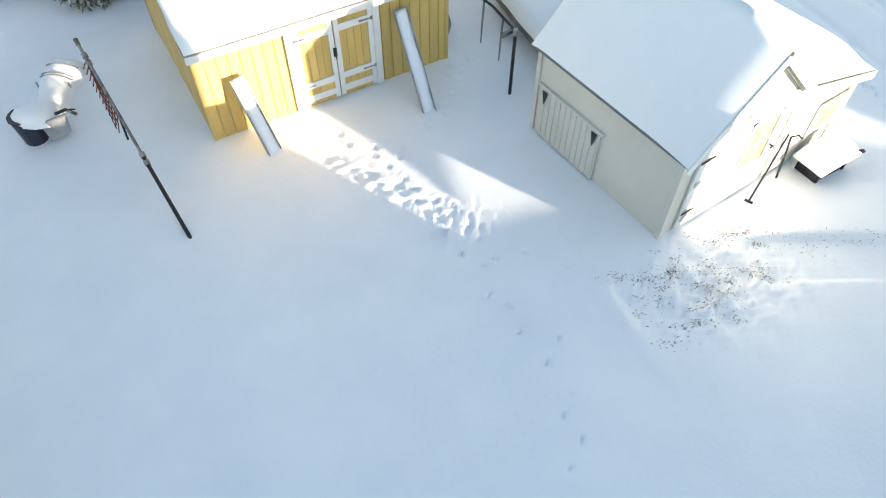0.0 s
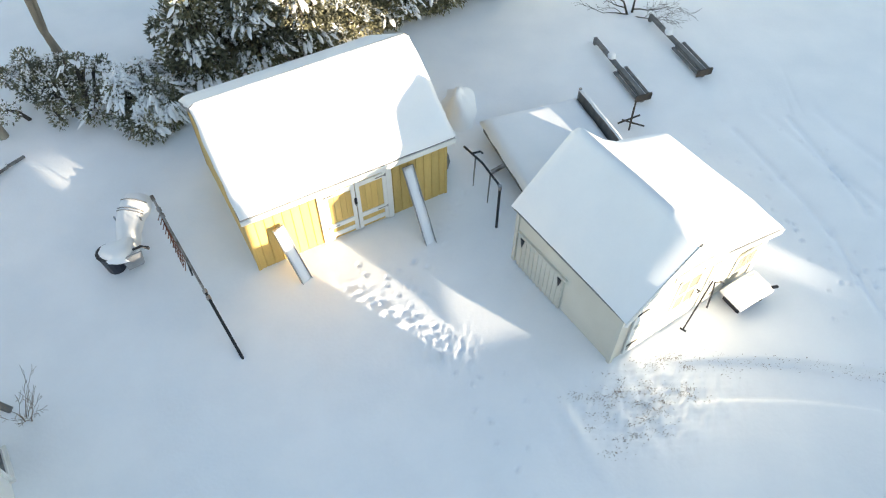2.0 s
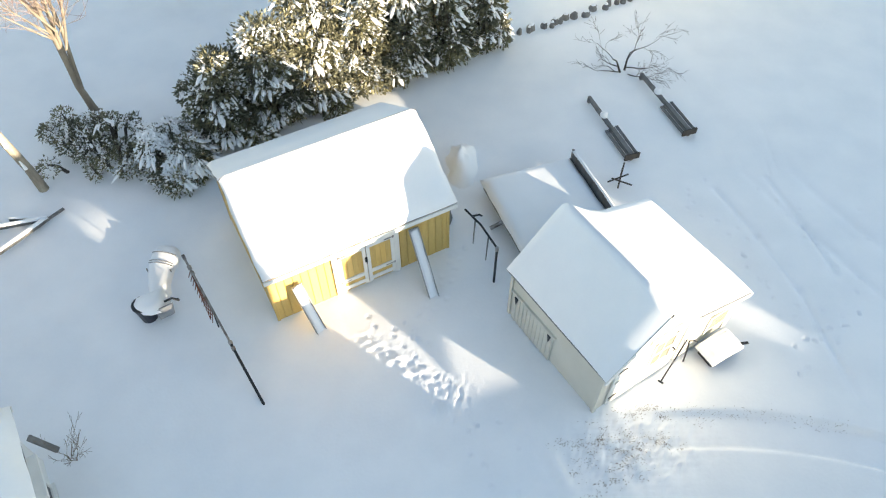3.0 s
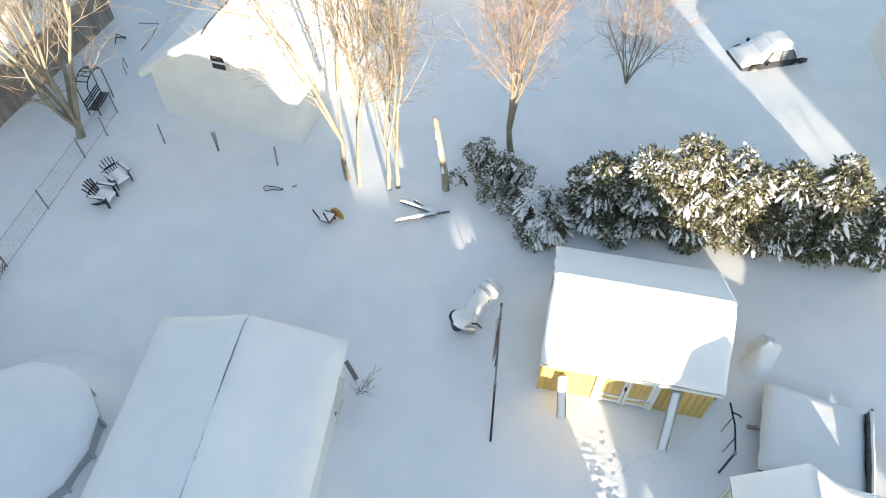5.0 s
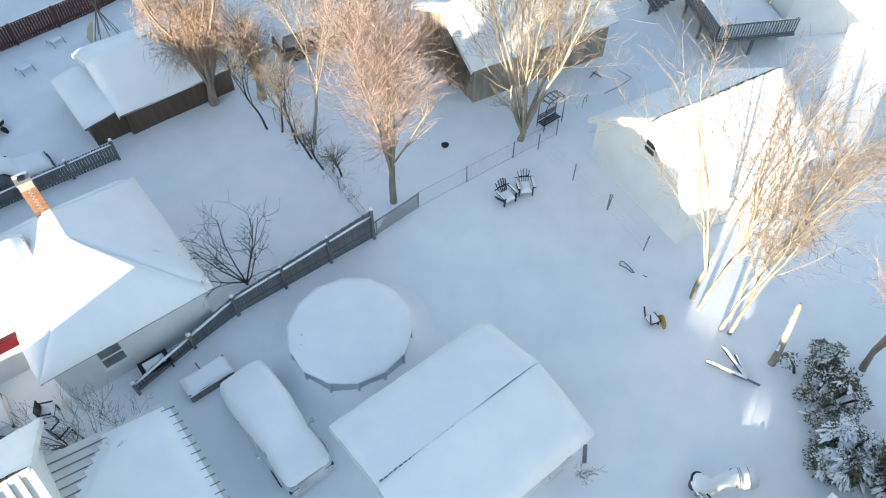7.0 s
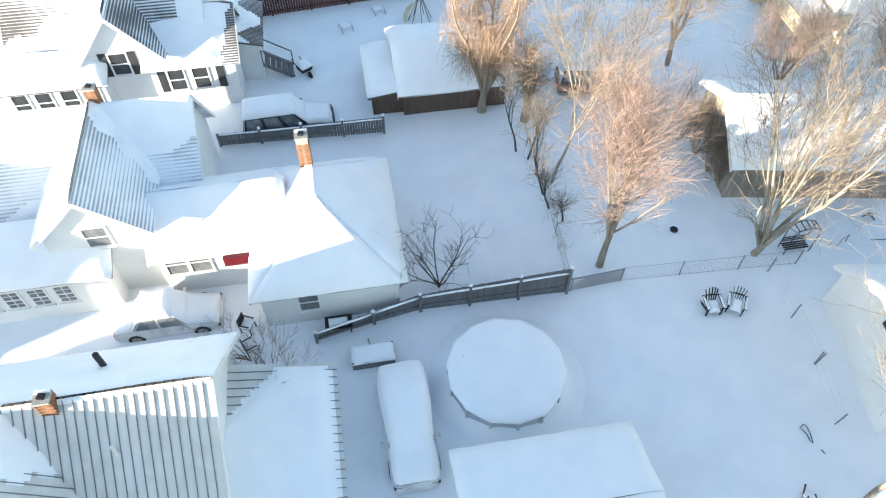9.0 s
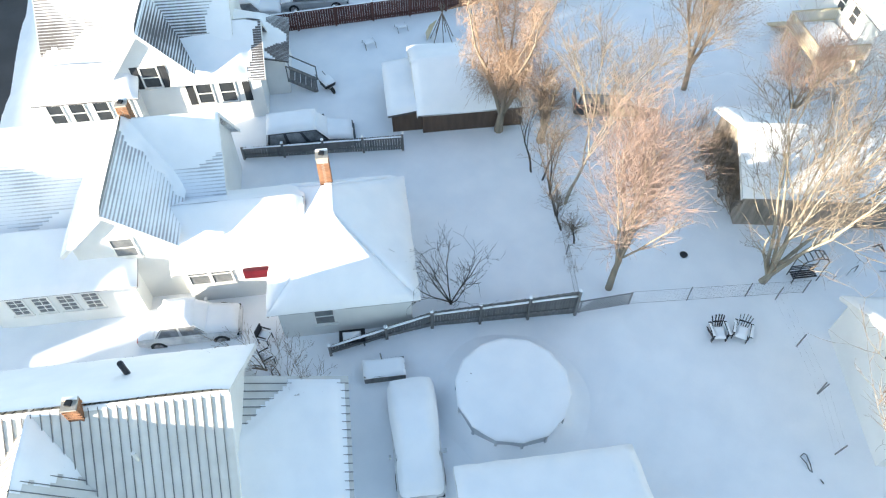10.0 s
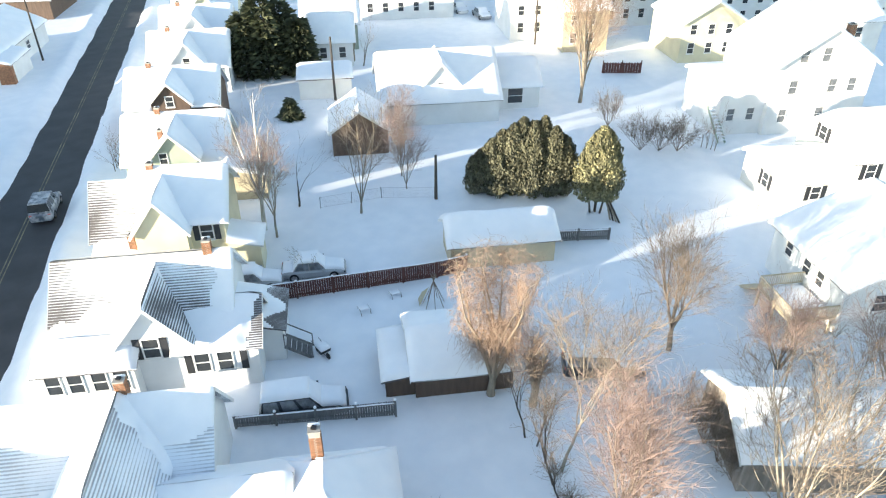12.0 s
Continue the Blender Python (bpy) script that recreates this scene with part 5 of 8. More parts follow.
part("drawbar", Geo().beam((0, 1.3, 0.42), (-0.35, 1.3, 0.3), 0.08, 0.08), STEEL, tr)
part("snow_load", blanket(Geo(), [(-0.08, -0.08, 0.66), (2.68, -0.02, 0.6), (2.68, 2.66, 0.6), (-0.08, 2.68, 0.66)], 0.2, 26, 26, 0.2, 0.25, 7.0), DRIFT, tr, smooth=True)
part("board_snow", blanket(Geo(), [(2.70, 0.0, 0.952), (2.79, 0.0, 0.952), (2.79, 2.6, 0.952), (2.70, 2.6, 0.952)], 0.05, 3, 16, 0.03, 0.3, 4.0), DRIFT, tr, "line of snow on the tail board", True)

# black pipe frame with hanging straps
fm = Matrix.Translation((1.25, 10.5, 0))
pf = thing("pipe_frame", fm, "black bent pipe frame with straps hanging from it", "pipe frame")
part("post", Geo().tube([(0, 0, -0.2), (0, 0, 1.3), (-0.02, 0.05, 1.36)], 0.032, 8), BLACK, pf)
part("arm", Geo().tube([(0, 0.02, 1.36), (-0.38, 0.68, 1.42), (-0.78, 1.15, 1.46)], 0.026, 8), BLACK, pf)
part("elbow", Geo().tube([(0, 0, 1.28), (0, 0, 1.4)], 0.045, 8), STEEL, pf)
for x, y, z in ((-0.2, 0.35, 1.39), (-0.52, 0.84, 1.43)):
    part("strap", Geo().tube([(x, y, z), (x - 0.02, y - 0.03, z - 0.5), (x - 0.03, y - 0.08, z - 0.85)], [0.02, 0.018, 0.012], 6), GREYWOOD, pf)
part("hook", Geo().tube([(-0.6, 0.95, 1.44), (-0.42, 0.95, 1.5), (-0.36, 1.0, 1.4)], 0.025, 6), BLACK, pf)

# long pole with rusty net
pm = Matrix.Translation((-4.05, 7.04, 0))
pole = thing("pole", pm, "long worn steel pole slanting from the snow with rusty mesh", "pole")
tip = Vector((-2.11, 2.92, 1.55))
pt = lambda k: tip * k
part("lower_tube", Geo().tube([pt(-0.05), pt(0.38)], 0.034, 8), BLACK, pole)
part("upper_tube", Geo().tube([pt(0.38), pt(0.98)], 0.027, 8), STEEL, pole)
for k in (0.38, 0.34, 0.86, 0.9):
    part("collar", Geo().tube([pt(k), pt(k + 0.022)], 0.05, 8), STEEL, pole)
part("cap", Geo().tube([pt(0.97), pt(1.0)], 0.04, 8), STEEL, pole)
net = Geo()
for i in range(12):
    k = 0.62 + 0.025 * i
    drop = 0.30 * (1 - i / 13)
    net.tube([pt(k), pt(k - 0.03) + Vector((-0.10, -0.07, -drop))], 0.010, 4)
for j in range(1, 5):
    net.tube([pt(0.61) + Vector((-0.026, -0.018, -0.072)) * j, pt(0.9) + Vector((-0.004, -0.003, -0.01)) * j], 0.009, 4)
part("mesh", net, RUST, pole, "torn rusty wire mesh")
part("fringe", Geo().tube([pt(0.62), pt(0.55) + Vector((-0.06, 0, -0.34))], 0.02, 5).tube([pt(0.58), pt(0.5) + Vector((0.02, 0, -0.3))], 0.016, 5), BLACK, pole)
part("prop", Geo().tube([pt(0.88), Vector((pt(0.88).x, pt(0.88).y, -0.1))], 0.012, 6), STEEL, pole)

# dark tub heaped with snow
tm = Matrix.Translation((-7.12, 9.22, 0))
tub = thing("tub", tm, "dark plastic tub in the snow, heaped with sunlit snow", "tub")
part("shell", Geo().tube([(-0.1, 0, -0.15), (-0.12, 0, 0.2), (-0.14, 0, 0.52)], [0.19, 0.21, 0.235], 14), material("dark_plastic", (0.02, 0.025, 0.04), 0.4), tub)
part("rim", Geo().tube([(-0.14, 0, 0.5), (-0.14, 0, 0.54)], 0.25, 14), BLACK, tub)
part("handle", Geo().tube([(0.2, 0.1, 0.4), (0.5, 0.25, 0.45), (0.62, 0.3, 0.3)], 0.03, 6).tube([(0.5, 0.25, 0.45), (0.7, 0.2, 0.5)], 0.015, 5), BLACK, tub)


def mound(sections, n=13, seed=0.0):
    """Snow lying in one soft form along a way: (x, y, half width, top, foot) sections."""
    g = Geo()
    pts = [Vector((q[0], q[1], 0)) for q in sections]
    for i, (x, y, w, top, foot) in enumerate(sections):
        d = (pts[min(i + 1, len(pts) - 1)] - pts[max(i - 1, 0)]).normalized()
        sd = Vector((d.y, -d.x, 0))
        for j in range(n):
            u = -1 + 2 * j / (n - 1)
            k = (1 - abs(u) ** 3.2) ** 0.5
            q = noise.noise(Vector((x * 2.2 + u, y * 2.2, seed)))
            p = pts[i] + sd * (u * w * (1 + 0.12 * q))
            g.v.append((p.x, p.y, foot + (top - foot) * k * (1 + 0.10 * q)))
    g.f = [(i * n + j, i * n + j + 1, (i + 1) * n + j + 1, (i + 1) * n + j) for i in range(len(sections) - 1) for j in range(n - 1)]
    return g


part("snow_cap", mound([(-0.16, -0.22, 0.12, 0.52, 0.46), (-0.12, -0.12, 0.28, 0.60, 0.42), (-0.04, 0.04, 0.38, 0.62, 0.36), (0.04, 0.22, 0.38, 0.58, 0.16), (0.06, 0.42, 0.28, 0.46, 0.0), (0.06, 0.56, 0.16, 0.36, 0.0)]), DRIFT, tub, "rounded heap of snow", True)
part("cloth", Geo().add([(0.20, -0.16, 0.46), (0.56, 0.06, 0.50), (0.50, 0.02, 0.10), (0.22, -0.12, 0.05), (0.24, -0.08, 0.05), (0.52, 0.08, 0.10), (0.57, 0.10, 0.50), (0.22, -0.10, 0.47)], [(0, 1, 2, 3), (4, 5, 6, 7), (0, 3, 4, 7), (1, 6, 5, 2), (0, 7, 6, 1), (3, 2, 5, 4)]), PALEMETAL, tub, "grey cloth hanging at the tub's side")
bar = thing("lawn_chair", Matrix.Translation((-7.33, 10.72, 0)), "lawn chair buried in sunlit snow, its webbing showing", "chair")
form = [(0.24, -1.1, 0.14, 0.30, -0.1), (0.20, -0.9, 0.28, 0.38, -0.1), (0.10, -0.6, 0.28, 0.27, -0.1), (0.02, -0.2, 0.36, 0.22, -0.1), (0.0, 0.12, 0.41, 0.23, -0.1), (0.0, 0.36, 0.40, 0.23, -0.1), (0.02, 0.52, 0.36, 0.2, -0.1), (0.03, 0.62, 0.26, 0.12, -0.1), (0.03, 0.68, 0.14, 0.02, -0.1)]
part("snow_hump", mound(form, 15, 2.0), DRIFT, bar, "thick snow on seat and back", True)
for y, z in ((0.02, 0.235), (0.09, 0.24), (0.36, 0.245)):
    part("strap", Geo().tube([(x, y - 0.14 * (x + 0.3), z - 1.5 * abs(x) ** 2.6) for x in (-0.33, -0.24, -0.1, 0.05, 0.2, 0.32)], 0.013, 5), DARKSEAM, bar)
for x in (-0.3, 0.3):
    part("leg", Geo().tube([(x, -0.2, -0.1), (x, -0.2, 0.2)], 0.02, 6), STEEL, bar)

# low flat canopy garage
CG = House("low garage wholly covered by smooth snow", -6.2, 6.2, name="garage", category="garage", group="outbuildings")
CG.wing(-8.8, -3.85, 3.4, 9.35, 1.95, 2.62, "b", SIDING, SHINGLE, (0.30, 0.24), 0.25, mid=-6.3)
vent = Geo()
for k in range(23):
    vent.beam((-0.1 + 0.012 * math.sin(k * 2.3), -2.95 + k * 0.175, 2.868), (-0.1 + 0.012 * math.sin(k * 1.7), -2.95 + k * 0.175 + 0.115, 2.868), 0.036, 0.03)
CG.part("ridge_vent", vent, DARKSEAM, "dark dashed line of the ridge vent")
CG.window("+a", -3.85, 8.3, 0.1, 0.7, 1.0)
CG.part("window_ledge", Geo().box(2.352, 2.60, 1.6, 2.6, 1.14, 1.24), WHITE, "short snowy ledge over the window")
plank = thing("plank", Matrix(), "short weathered plank leaning on the low garage's corner", "plank")
part("board", Geo().beam(at(-3.82, 9.64, 0.62), at(-3.32, 9.28, -0.42), 0.13, 0.05), GREYWOOD, plank)
part("batten", Geo().beam(at(-3.80, 9.57, 0.52), at(-3.46, 9.32, -0.2), 0.03, 0.04), GREYWOOD, plank)

# snow blown up against the low garage's far corner
cg_heap = Geo()
for r, z in ((1.0, -0.08), (0.86, 0.35), (0.7, 1.05), (0.52, 1.75), (0.36, 2.15), (0.2, 2.32), (0.02, 2.36)):
    for i in range(26):
        th = math.tau * i / 26
        q = noise.noise(Vector((math.cos(th) * r * 2.2, math.sin(th) * r * 2.2, 3.0)))
        cg_heap.v.append((math.cos(th) * r * 1.35 * (1 + 0.25 * q), math.sin(th) * r * 1.15 * (1 + 0.25 * q), z * (1 + 0.12 * q)))
cg_heap.f = [(j * 26 + i, j * 26 + (i + 1) % 26, (j + 1) * 26 + (i + 1) % 26, (j + 1) * 26 + i) for j in range(6) for i in range(26)] + [tuple(6 * 26 + i for i in range(26))]
solid("snow_drift", cg_heap, DRIFT, grid_pose(-8.05, 9.0), "drift of snow blown up over the corner of the low garage", "snow drift", smooth=True)

# above-ground pool
POOL = Matrix.Translation((-13.45, -2.02, -0.07))
pool = thing("pool", POOL, "round above-ground pool covered by a flat disc of snow", "pool")
NS, PR = 14, 2.2
ring = [(PR * math.cos(math.tau * (i + 0.3) / NS), PR * math.sin(math.tau * (i + 0.3) / NS)) for i in range(NS)]
for i in range(NS):
    (x0, y0), (x1, y1) = ring[i], ring[(i + 1) % NS]
    part("wall_panel", Geo().beam((x0, y0, 0.42), (x1, y1, 0.42), 0.03, 1.2), POOLWALL, pool)
    part("top_rail", Geo().beam((x0, y0, 1.04), (x1, y1, 1.04), 0.15, 0.05), POOLWALL, pool)
    part("post", Geo().beam((x0 * 1.025, y0 * 1.025, -0.3), (x0 * 1.02, y0 * 1.02, 1.05), 0.09, 0.05, (x0, y0, 0)), POOLWALL, pool)
sn, rings = Geo(), [(0.96, 1.0), (1.02, 1.03), (1.045, 1.09), (1.035, 1.15), (1.0, 1.20), (0.93, 1.235), (0.7, 1.25), (0.4, 1.255), (0.1, 1.26)]
v, f = [], []
for k, (r, z) in enumerate(rings):
    for i in range(NS * 4):
        j, u = divmod(i, 4)
        x = ring[j][0] * (1 - u / 4) + ring[(j + 1) % NS][0] * u / 4
        y = ring[j][1] * (1 - u / 4) + ring[(j + 1) % NS][1] * u / 4
        w = 1 + (0.018 * noise.noise(Vector((x * 1.3, y * 1.3, 7.0))) + 0.008 * noise.noise(Vector((x * 5, y * 5, 2.0))) if k < 6 else 0)
        v.append((x * r * w, y * r * w, z + 0.03 * noise.noise(Vector((x * r, y * r, 4.0)))))
n4 = NS * 4
for k in range(len(rings) - 1):
    f += [(k * n4 + i, k * n4 + (i + 1) % n4, (k + 1) * n4 + (i + 1) % n4, (k + 1) * n4 + i) for i in range(n4)]
f.append(tuple((len(rings) - 1) * n4 + i for i in range(n4)))
part("snow_disc", sn.add(v, f), DRIFT, pool, smooth=True)
skirt = Geo()
for k, (r, z) in enumerate(((0.97, 0.52), (1.05, 0.44), (1.14, 0.26), (1.32, 0.11), (1.62, 0.0), (1.9, -0.04))):
    for i in range(60):
        t = math.tau * i / 60
        q = 1 + 0.5 * noise.noise(Vector((math.cos(t) * 1.6, math.sin(t) * 1.6, 2.0)))
        skirt.v.append((PR * r * math.cos(t), PR * r * math.sin(t), z * q if k < 4 else z))
skirt.f = [(k * 60 + i, k * 60 + (i + 1) % 60, (k + 1) * 60 + (i + 1) % 60, (k + 1) * 60 + i) for k in range(5) for i in range(60)]
part("snow_drift", skirt, SNOW, pool, "drift of snow banked against the pool wall", True)
pump = thing("pool_ladder", Matrix.Translation((-13.0, -4.05, 0)), "small pool ladder capped with snow beside the pool", "ladder")
for x in (-0.2, 0.2):
    part("rail", Geo().tube([(x, -0.1, -0.2), (x, 0.0, 1.1), (x, 0.35, 1.15)], 0.025, 6), STEEL, pump)
for z in (0.2, 0.5, 0.8):
    part("rung", Geo().beam((-0.2, -0.07, z), (0.2, -0.07, z), 0.09, 0.03), STEEL, pump)


# ---- vehicles ----
def car(m, label, length, width, height, paint, snow, nose=1.0, group="parked cars", van=False):
    """A car along its x axis: lofted body, glazed cabin, wheels, lamps, and the snow on it."""
    c = thing("car", m, label, "car", group)
    hl, hw = length / 2, width / 2
    belt = height * 0.56
    # body: cross sections along the length
    xs = [-1.0, -0.96, -0.8, -0.4, 0.0, 0.4, 0.8, 0.95, 1.0]
    top = [0.72, 0.88, 1.0, 1.0, 1.0, 1.0, 0.88, 0.76, 0.6]
    wid = [0.82, 0.93, 0.99, 1.0, 1.0, 1.0, 0.97, 0.9, 0.8]
    g = Geo()
    ring = []
    for x, t, w in zip(xs, top, wid):
        z1 = belt * t
        ring.append([(x * hl, s * hw * w * k, z) for s, k, z in ((-1, 0.9, 0.22), (-1, 1.0, 0.42), (-1, 0.99, z1 - 0.1), (-1, 0.9, z1), (1, 0.9, z1), (1, 0.99, z1 - 0.1), (1, 1.0, 0.42), (1, 0.9, 0.22))])
    v = [p for r in ring for p in r]
    f = [(i * 8 + j, i * 8 + (j + 1) % 8, (i + 1) * 8 + (j + 1) % 8, (i + 1) * 8 + j) for i in range(len(xs) - 1) for j in range(8)]
    f += [tuple(range(7, -1, -1)), tuple((len(xs) - 1) * 8 + j for j in range(8))]
    body = part("body", g.add(v, f), paint, c, smooth=False)
    # cabin
    x0, x1 = (-0.94, 0.42) if van else (-0.62, 0.40)
    r0, r1 = (-0.88, 0.12) if van else (-0.40, 0.12)
    zt = height
    cab = Geo()
    lo = [(x0 * hl, -hw * 0.9, belt - 0.03), (x1 * hl, -hw * 0.9, belt - 0.03), (x1 * hl, hw * 0.9, belt - 0.03), (x0 * hl, hw * 0.9, belt - 0.03)]
    hi = [(r0 * hl, -hw * 0.74, zt), (r1 * hl, -hw * 0.74, zt), (r1 * hl, hw * 0.74, zt), (r0 * hl, hw * 0.74, zt)]
    cab.add(lo + hi, [(4, 5, 6, 7), (0, 1, 5, 4), (1, 2, 6, 5), (2, 3, 7, 6), (3, 0, 4, 7)])
    cb = part("cabin", cab, paint, c)
    for s in (-1, 1):
        gl = Geo()
        n = 3 if van else 2
        for i in range(n):
            u0, u1 = i / n + 0.03, (i + 1) / n - 0.03
            lerp = lambda p, q, u: Vector(p).lerp(Vector(q), u)
            a, b = (lo[0], lo[1]) if s < 0 else (lo[3], lo[2])
            d, e = (hi[0], hi[1]) if s < 0 else (hi[3], hi[2])
            q = [lerp(lerp(a, b, u), lerp(d, e, u), k) for u, k in ((u0, 0.12), (u1, 0.12), (u1, 0.86), (u0, 0.86))]
            gl.add([p + Vector((0, s * 0.012, 0.002)) for p in q], [(0, 1, 2, 3)])
        part("side_glass", gl, FROSTGLASS if snow > 0.1 else GLASS, cb)
    for k0, k1, nm in ((1, 2, "windscreen"), (0, 3, "rear_glass")):
        q = [Vector(lo[k0]).lerp(Vector(hi[k0]), 0.1), Vector(lo[k1]).lerp(Vector(hi[k1]), 0.1), Vector(lo[k1]).lerp(Vector(hi[k1]), 0.9), Vector(lo[k0]).lerp(Vector(hi[k0]), 0.9)]
        o = Vector((0.012 if k0 == 1 else -0.012, 0, 0.004))
        part(nm, Geo().add([p + o for p in q], [(0, 1, 2, 3)]), GLASS, cb)
    for x in (-0.6, 0.62):
        for s in (-1, 1):
            w = part("wheel", Geo().tube([(x * hl, s * hw * 0.8, 0.32), (x * hl, s * hw * 1.0, 0.32)], 0.33, 18), RUBBER, c)
            part("rim", Geo().tube([(x * hl, s * (hw * 1.0 + 0.006), 0.32), (x * hl, s * (hw * 1.0 - 0.03), 0.32)], [0.2, 0.16], 12), STEEL, w)
    for s in (-1, 1):
        part("headlight", Geo().box(hl * 0.93, hl * 0.975, s * hw * 0.72 - 0.16, s * hw * 0.72 + 0.16, belt * 0.56, belt * 0.7), GLASS, c)
        part("tail_light", Geo().box(-hl * 0.985, -hl * 0.955, s * hw * 0.74 - 0.1, s * hw * 0.74 + 0.1, belt * 0.62, belt * 0.86), LAMPGLASS, c)
        part("mirror", Geo().box(x1 * hl * 0.7, x1 * hl * 0.7 + 0.12, s * (hw + 0.02) - 0.06, s * (hw + 0.02) + 0.14 * s, belt + 0.02, belt + 0.17), paint, c)
    if snow:
        rs = snow
        part("roof_snow", blanket(Geo(), [(hi[0][0] - 0.1, hi[0][1] - 0.08, zt), (hi[1][0] + 0.12, hi[1][1] - 0.08, zt), (hi[2][0] + 0.12, hi[2][1] + 0.08, zt), (hi[3][0] - 0.1, hi[3][1] + 0.08, zt)], rs, 14, 10, 0.25, 0.15, length), DRIFT, c, smooth=True)
        zb = belt * 0.94
        part("bonnet_snow", blanket(Geo(), [(x1 * hl * 0.75, -hw * 0.86, zb + 0.1), (hl * 0.95, -hw * 0.8, belt * 0.76), (hl * 0.95, hw * 0.8, belt * 0.76), (x1 * hl * 0.75, hw * 0.86, zb + 0.1)], rs * 0.9, 10, 10, 0.2, 0.15, length + 2), DRIFT, c, smooth=True)
        wq = [Vector(lo[1]), Vector(lo[2]), Vector(hi[2]), Vector(hi[1])]
        part("windscreen_snow", blanket(Geo(), [p + Vector((0.02, 0, 0.02)) for p in (wq[0], wq[1], wq[2], wq[3])], rs * 0.7, 8, 8, 0.15, 0.15, length + 3), DRIFT, c, smooth=True)
        wq = [Vector(lo[3]), Vector(lo[0]), Vector(hi[0]), Vector(hi[3])]
        part("rear_snow", blanket(Geo(), [p + Vector((-0.02, 0, 0.02)) for p in wq], rs * 0.6, 8, 8, 0.15, 0.15, length + 4), DRIFT, c, smooth=True)
        if not van:
            part("boot_snow", blanket(Geo(), [(-hl * 0.95, -hw * 0.84, belt * 0.88), (x0 * hl, -hw * 0.86, belt), (x0 * hl, hw * 0.86, belt), (-hl * 0.95, hw * 0.84, belt * 0.88)], rs * 0.8, 6, 8, 0.2, 0.15, length + 5), DRIFT, c, smooth=True)
    return c


big = car(grid_pose(-10.85, 1.98, -0.12, 0), "large car buried under thick smooth snow beside the pool", 4.7, 1.85, 1.5, RIMED, 0)
sg = Geo()
sect = [(-2.42, 0.66, 0.62), (-2.40, 0.82, 1.0), (-2.25, 0.90, 1.30), (-1.7, 0.94, 1.42), (-1.2, 0.93, 1.66), (-0.6, 0.90, 1.80), (0.1, 0.83, 1.80), (0.5, 0.80, 1.72), (0.85, 0.79, 1.48), (1.2, 0.80, 1.30), (1.7, 0.80, 1.22), (2.1, 0.77, 1.12), (2.22, 0.70, 1.0), (2.26, 0.62, 0.86)]
nk = 15
for x, w, z in sect:
    for i in range(nk):
        u = -1 + 2 * i / (nk - 1)
        hgt = z * (1 - 0.34 * abs(u) ** 5) if z > 1.3 else z * (1 - 0.2 * abs(u) ** 5)
        yy = u * w * (1.02 if abs(u) < 0.9 else 1.04)
        if abs(u) > 0.99:
            hgt = (0.6 if x < -0.8 else 1.02 if x < 0.7 else 0.84) + 0.08 * noise.noise(Vector((x * 2, u, 1.0)))
        sg.v.append((x + 0.03 * noise.noise(Vector((x, u * 2, 3.0))), yy, hgt + 0.04 * noise.noise(Vector((x * 1.4, u * 2.2, 0.5)))))
sg.f = [(j * nk + i, j * nk + i + 1, (j + 1) * nk + i + 1, (j + 1) * nk + i) for j in range(len(sect) - 1) for i in range(nk - 1)]
part("snow_shell", sg, DRIFT, big, "thick rounded snow hiding roof, bonnet and glass", True)
car(grid_pose(-17.35, -7.1, -0.25, 90), "silver saloon frosted over with snow in a sunny driveway", 4.3, 1.75, 1.42, RIMED, 0.26)
car(grid_pose(-28.6, -1.8, -0.4, 92), "grey minivan snowed over behind a picket fence", 4.7, 1.85, 1.7, DARKPAINT, 0.3, van=True)
car(grid_pose(-29.0, 15.0, -0.1, 80), "dark minivan with a thick roof of snow near the willow", 4.6, 1.85, 1.65, DARKPAINT, 0.38, van=True)
car(grid_pose(-40.6, -5.6, -0.1, 90), "pale saloon blanketed with snow beside the red fence", 4.4, 1.75, 1.4, CARPAINT, 0.2)
car(grid_pose(-41.4, -1.4, -0.1, 90), "second car blanketed with snow behind the red fence", 4.4, 1.75, 1.4, CARPAINT, 0.22)
car(grid_pose(6.75, 32.75, -0.25, 172), "black car with a thick sheet of snow beside a shovelled drive", 4.6, 1.8, 1.42, DARKPAINT, 0.34)
car(grid_pose(11.1, 27.35, -0.42, 200), "small dark car almost wholly buried in snow by a drive", 3.2, 1.6, 1.15, DARKPAINT, 0.32)
ra = -54.0
car(grid_pose(ra, road_mid(ra) + 1.3, -0.35, 187), "frosted grey four-wheel-drive car on the cleared road", 4.2, 1.8, 1.7, FROSTED, 0.0, van=True)
car(grid_pose(-111.5, 20.4, -0.1, 10), "white car parked far behind the houses", 4.4, 1.8, 1.45, SIDING, 0.15, group="far cars")
car(grid_pose(-107.5, 23.2, -0.1, 10), "pale car parked far behind the houses", 4.4, 1.8, 1.45, CARPAINT, 0.15, group="far cars")
car(grid_pose(-93.5, 76.0, -0.1, 80), "grey pick-up parked far off by a house", 4.8, 1.9, 1.6, CARPAINT, 0.15, group="far cars")

# ---- fences ----
PICKET = {}


def picket_mesh(w, h, mat):
    key = (w, h, mat.name)
    if key not in PICKET:
        PICKET[key] = mesh("picket", Geo().prism([(-w / 2, 0), (w / 2, 0), (w / 2, h - w * 0.5), (0, h), (-w / 2, h - w * 0.5)], -0.011, 0.011, "y"), mat)
    return PICKET[key]


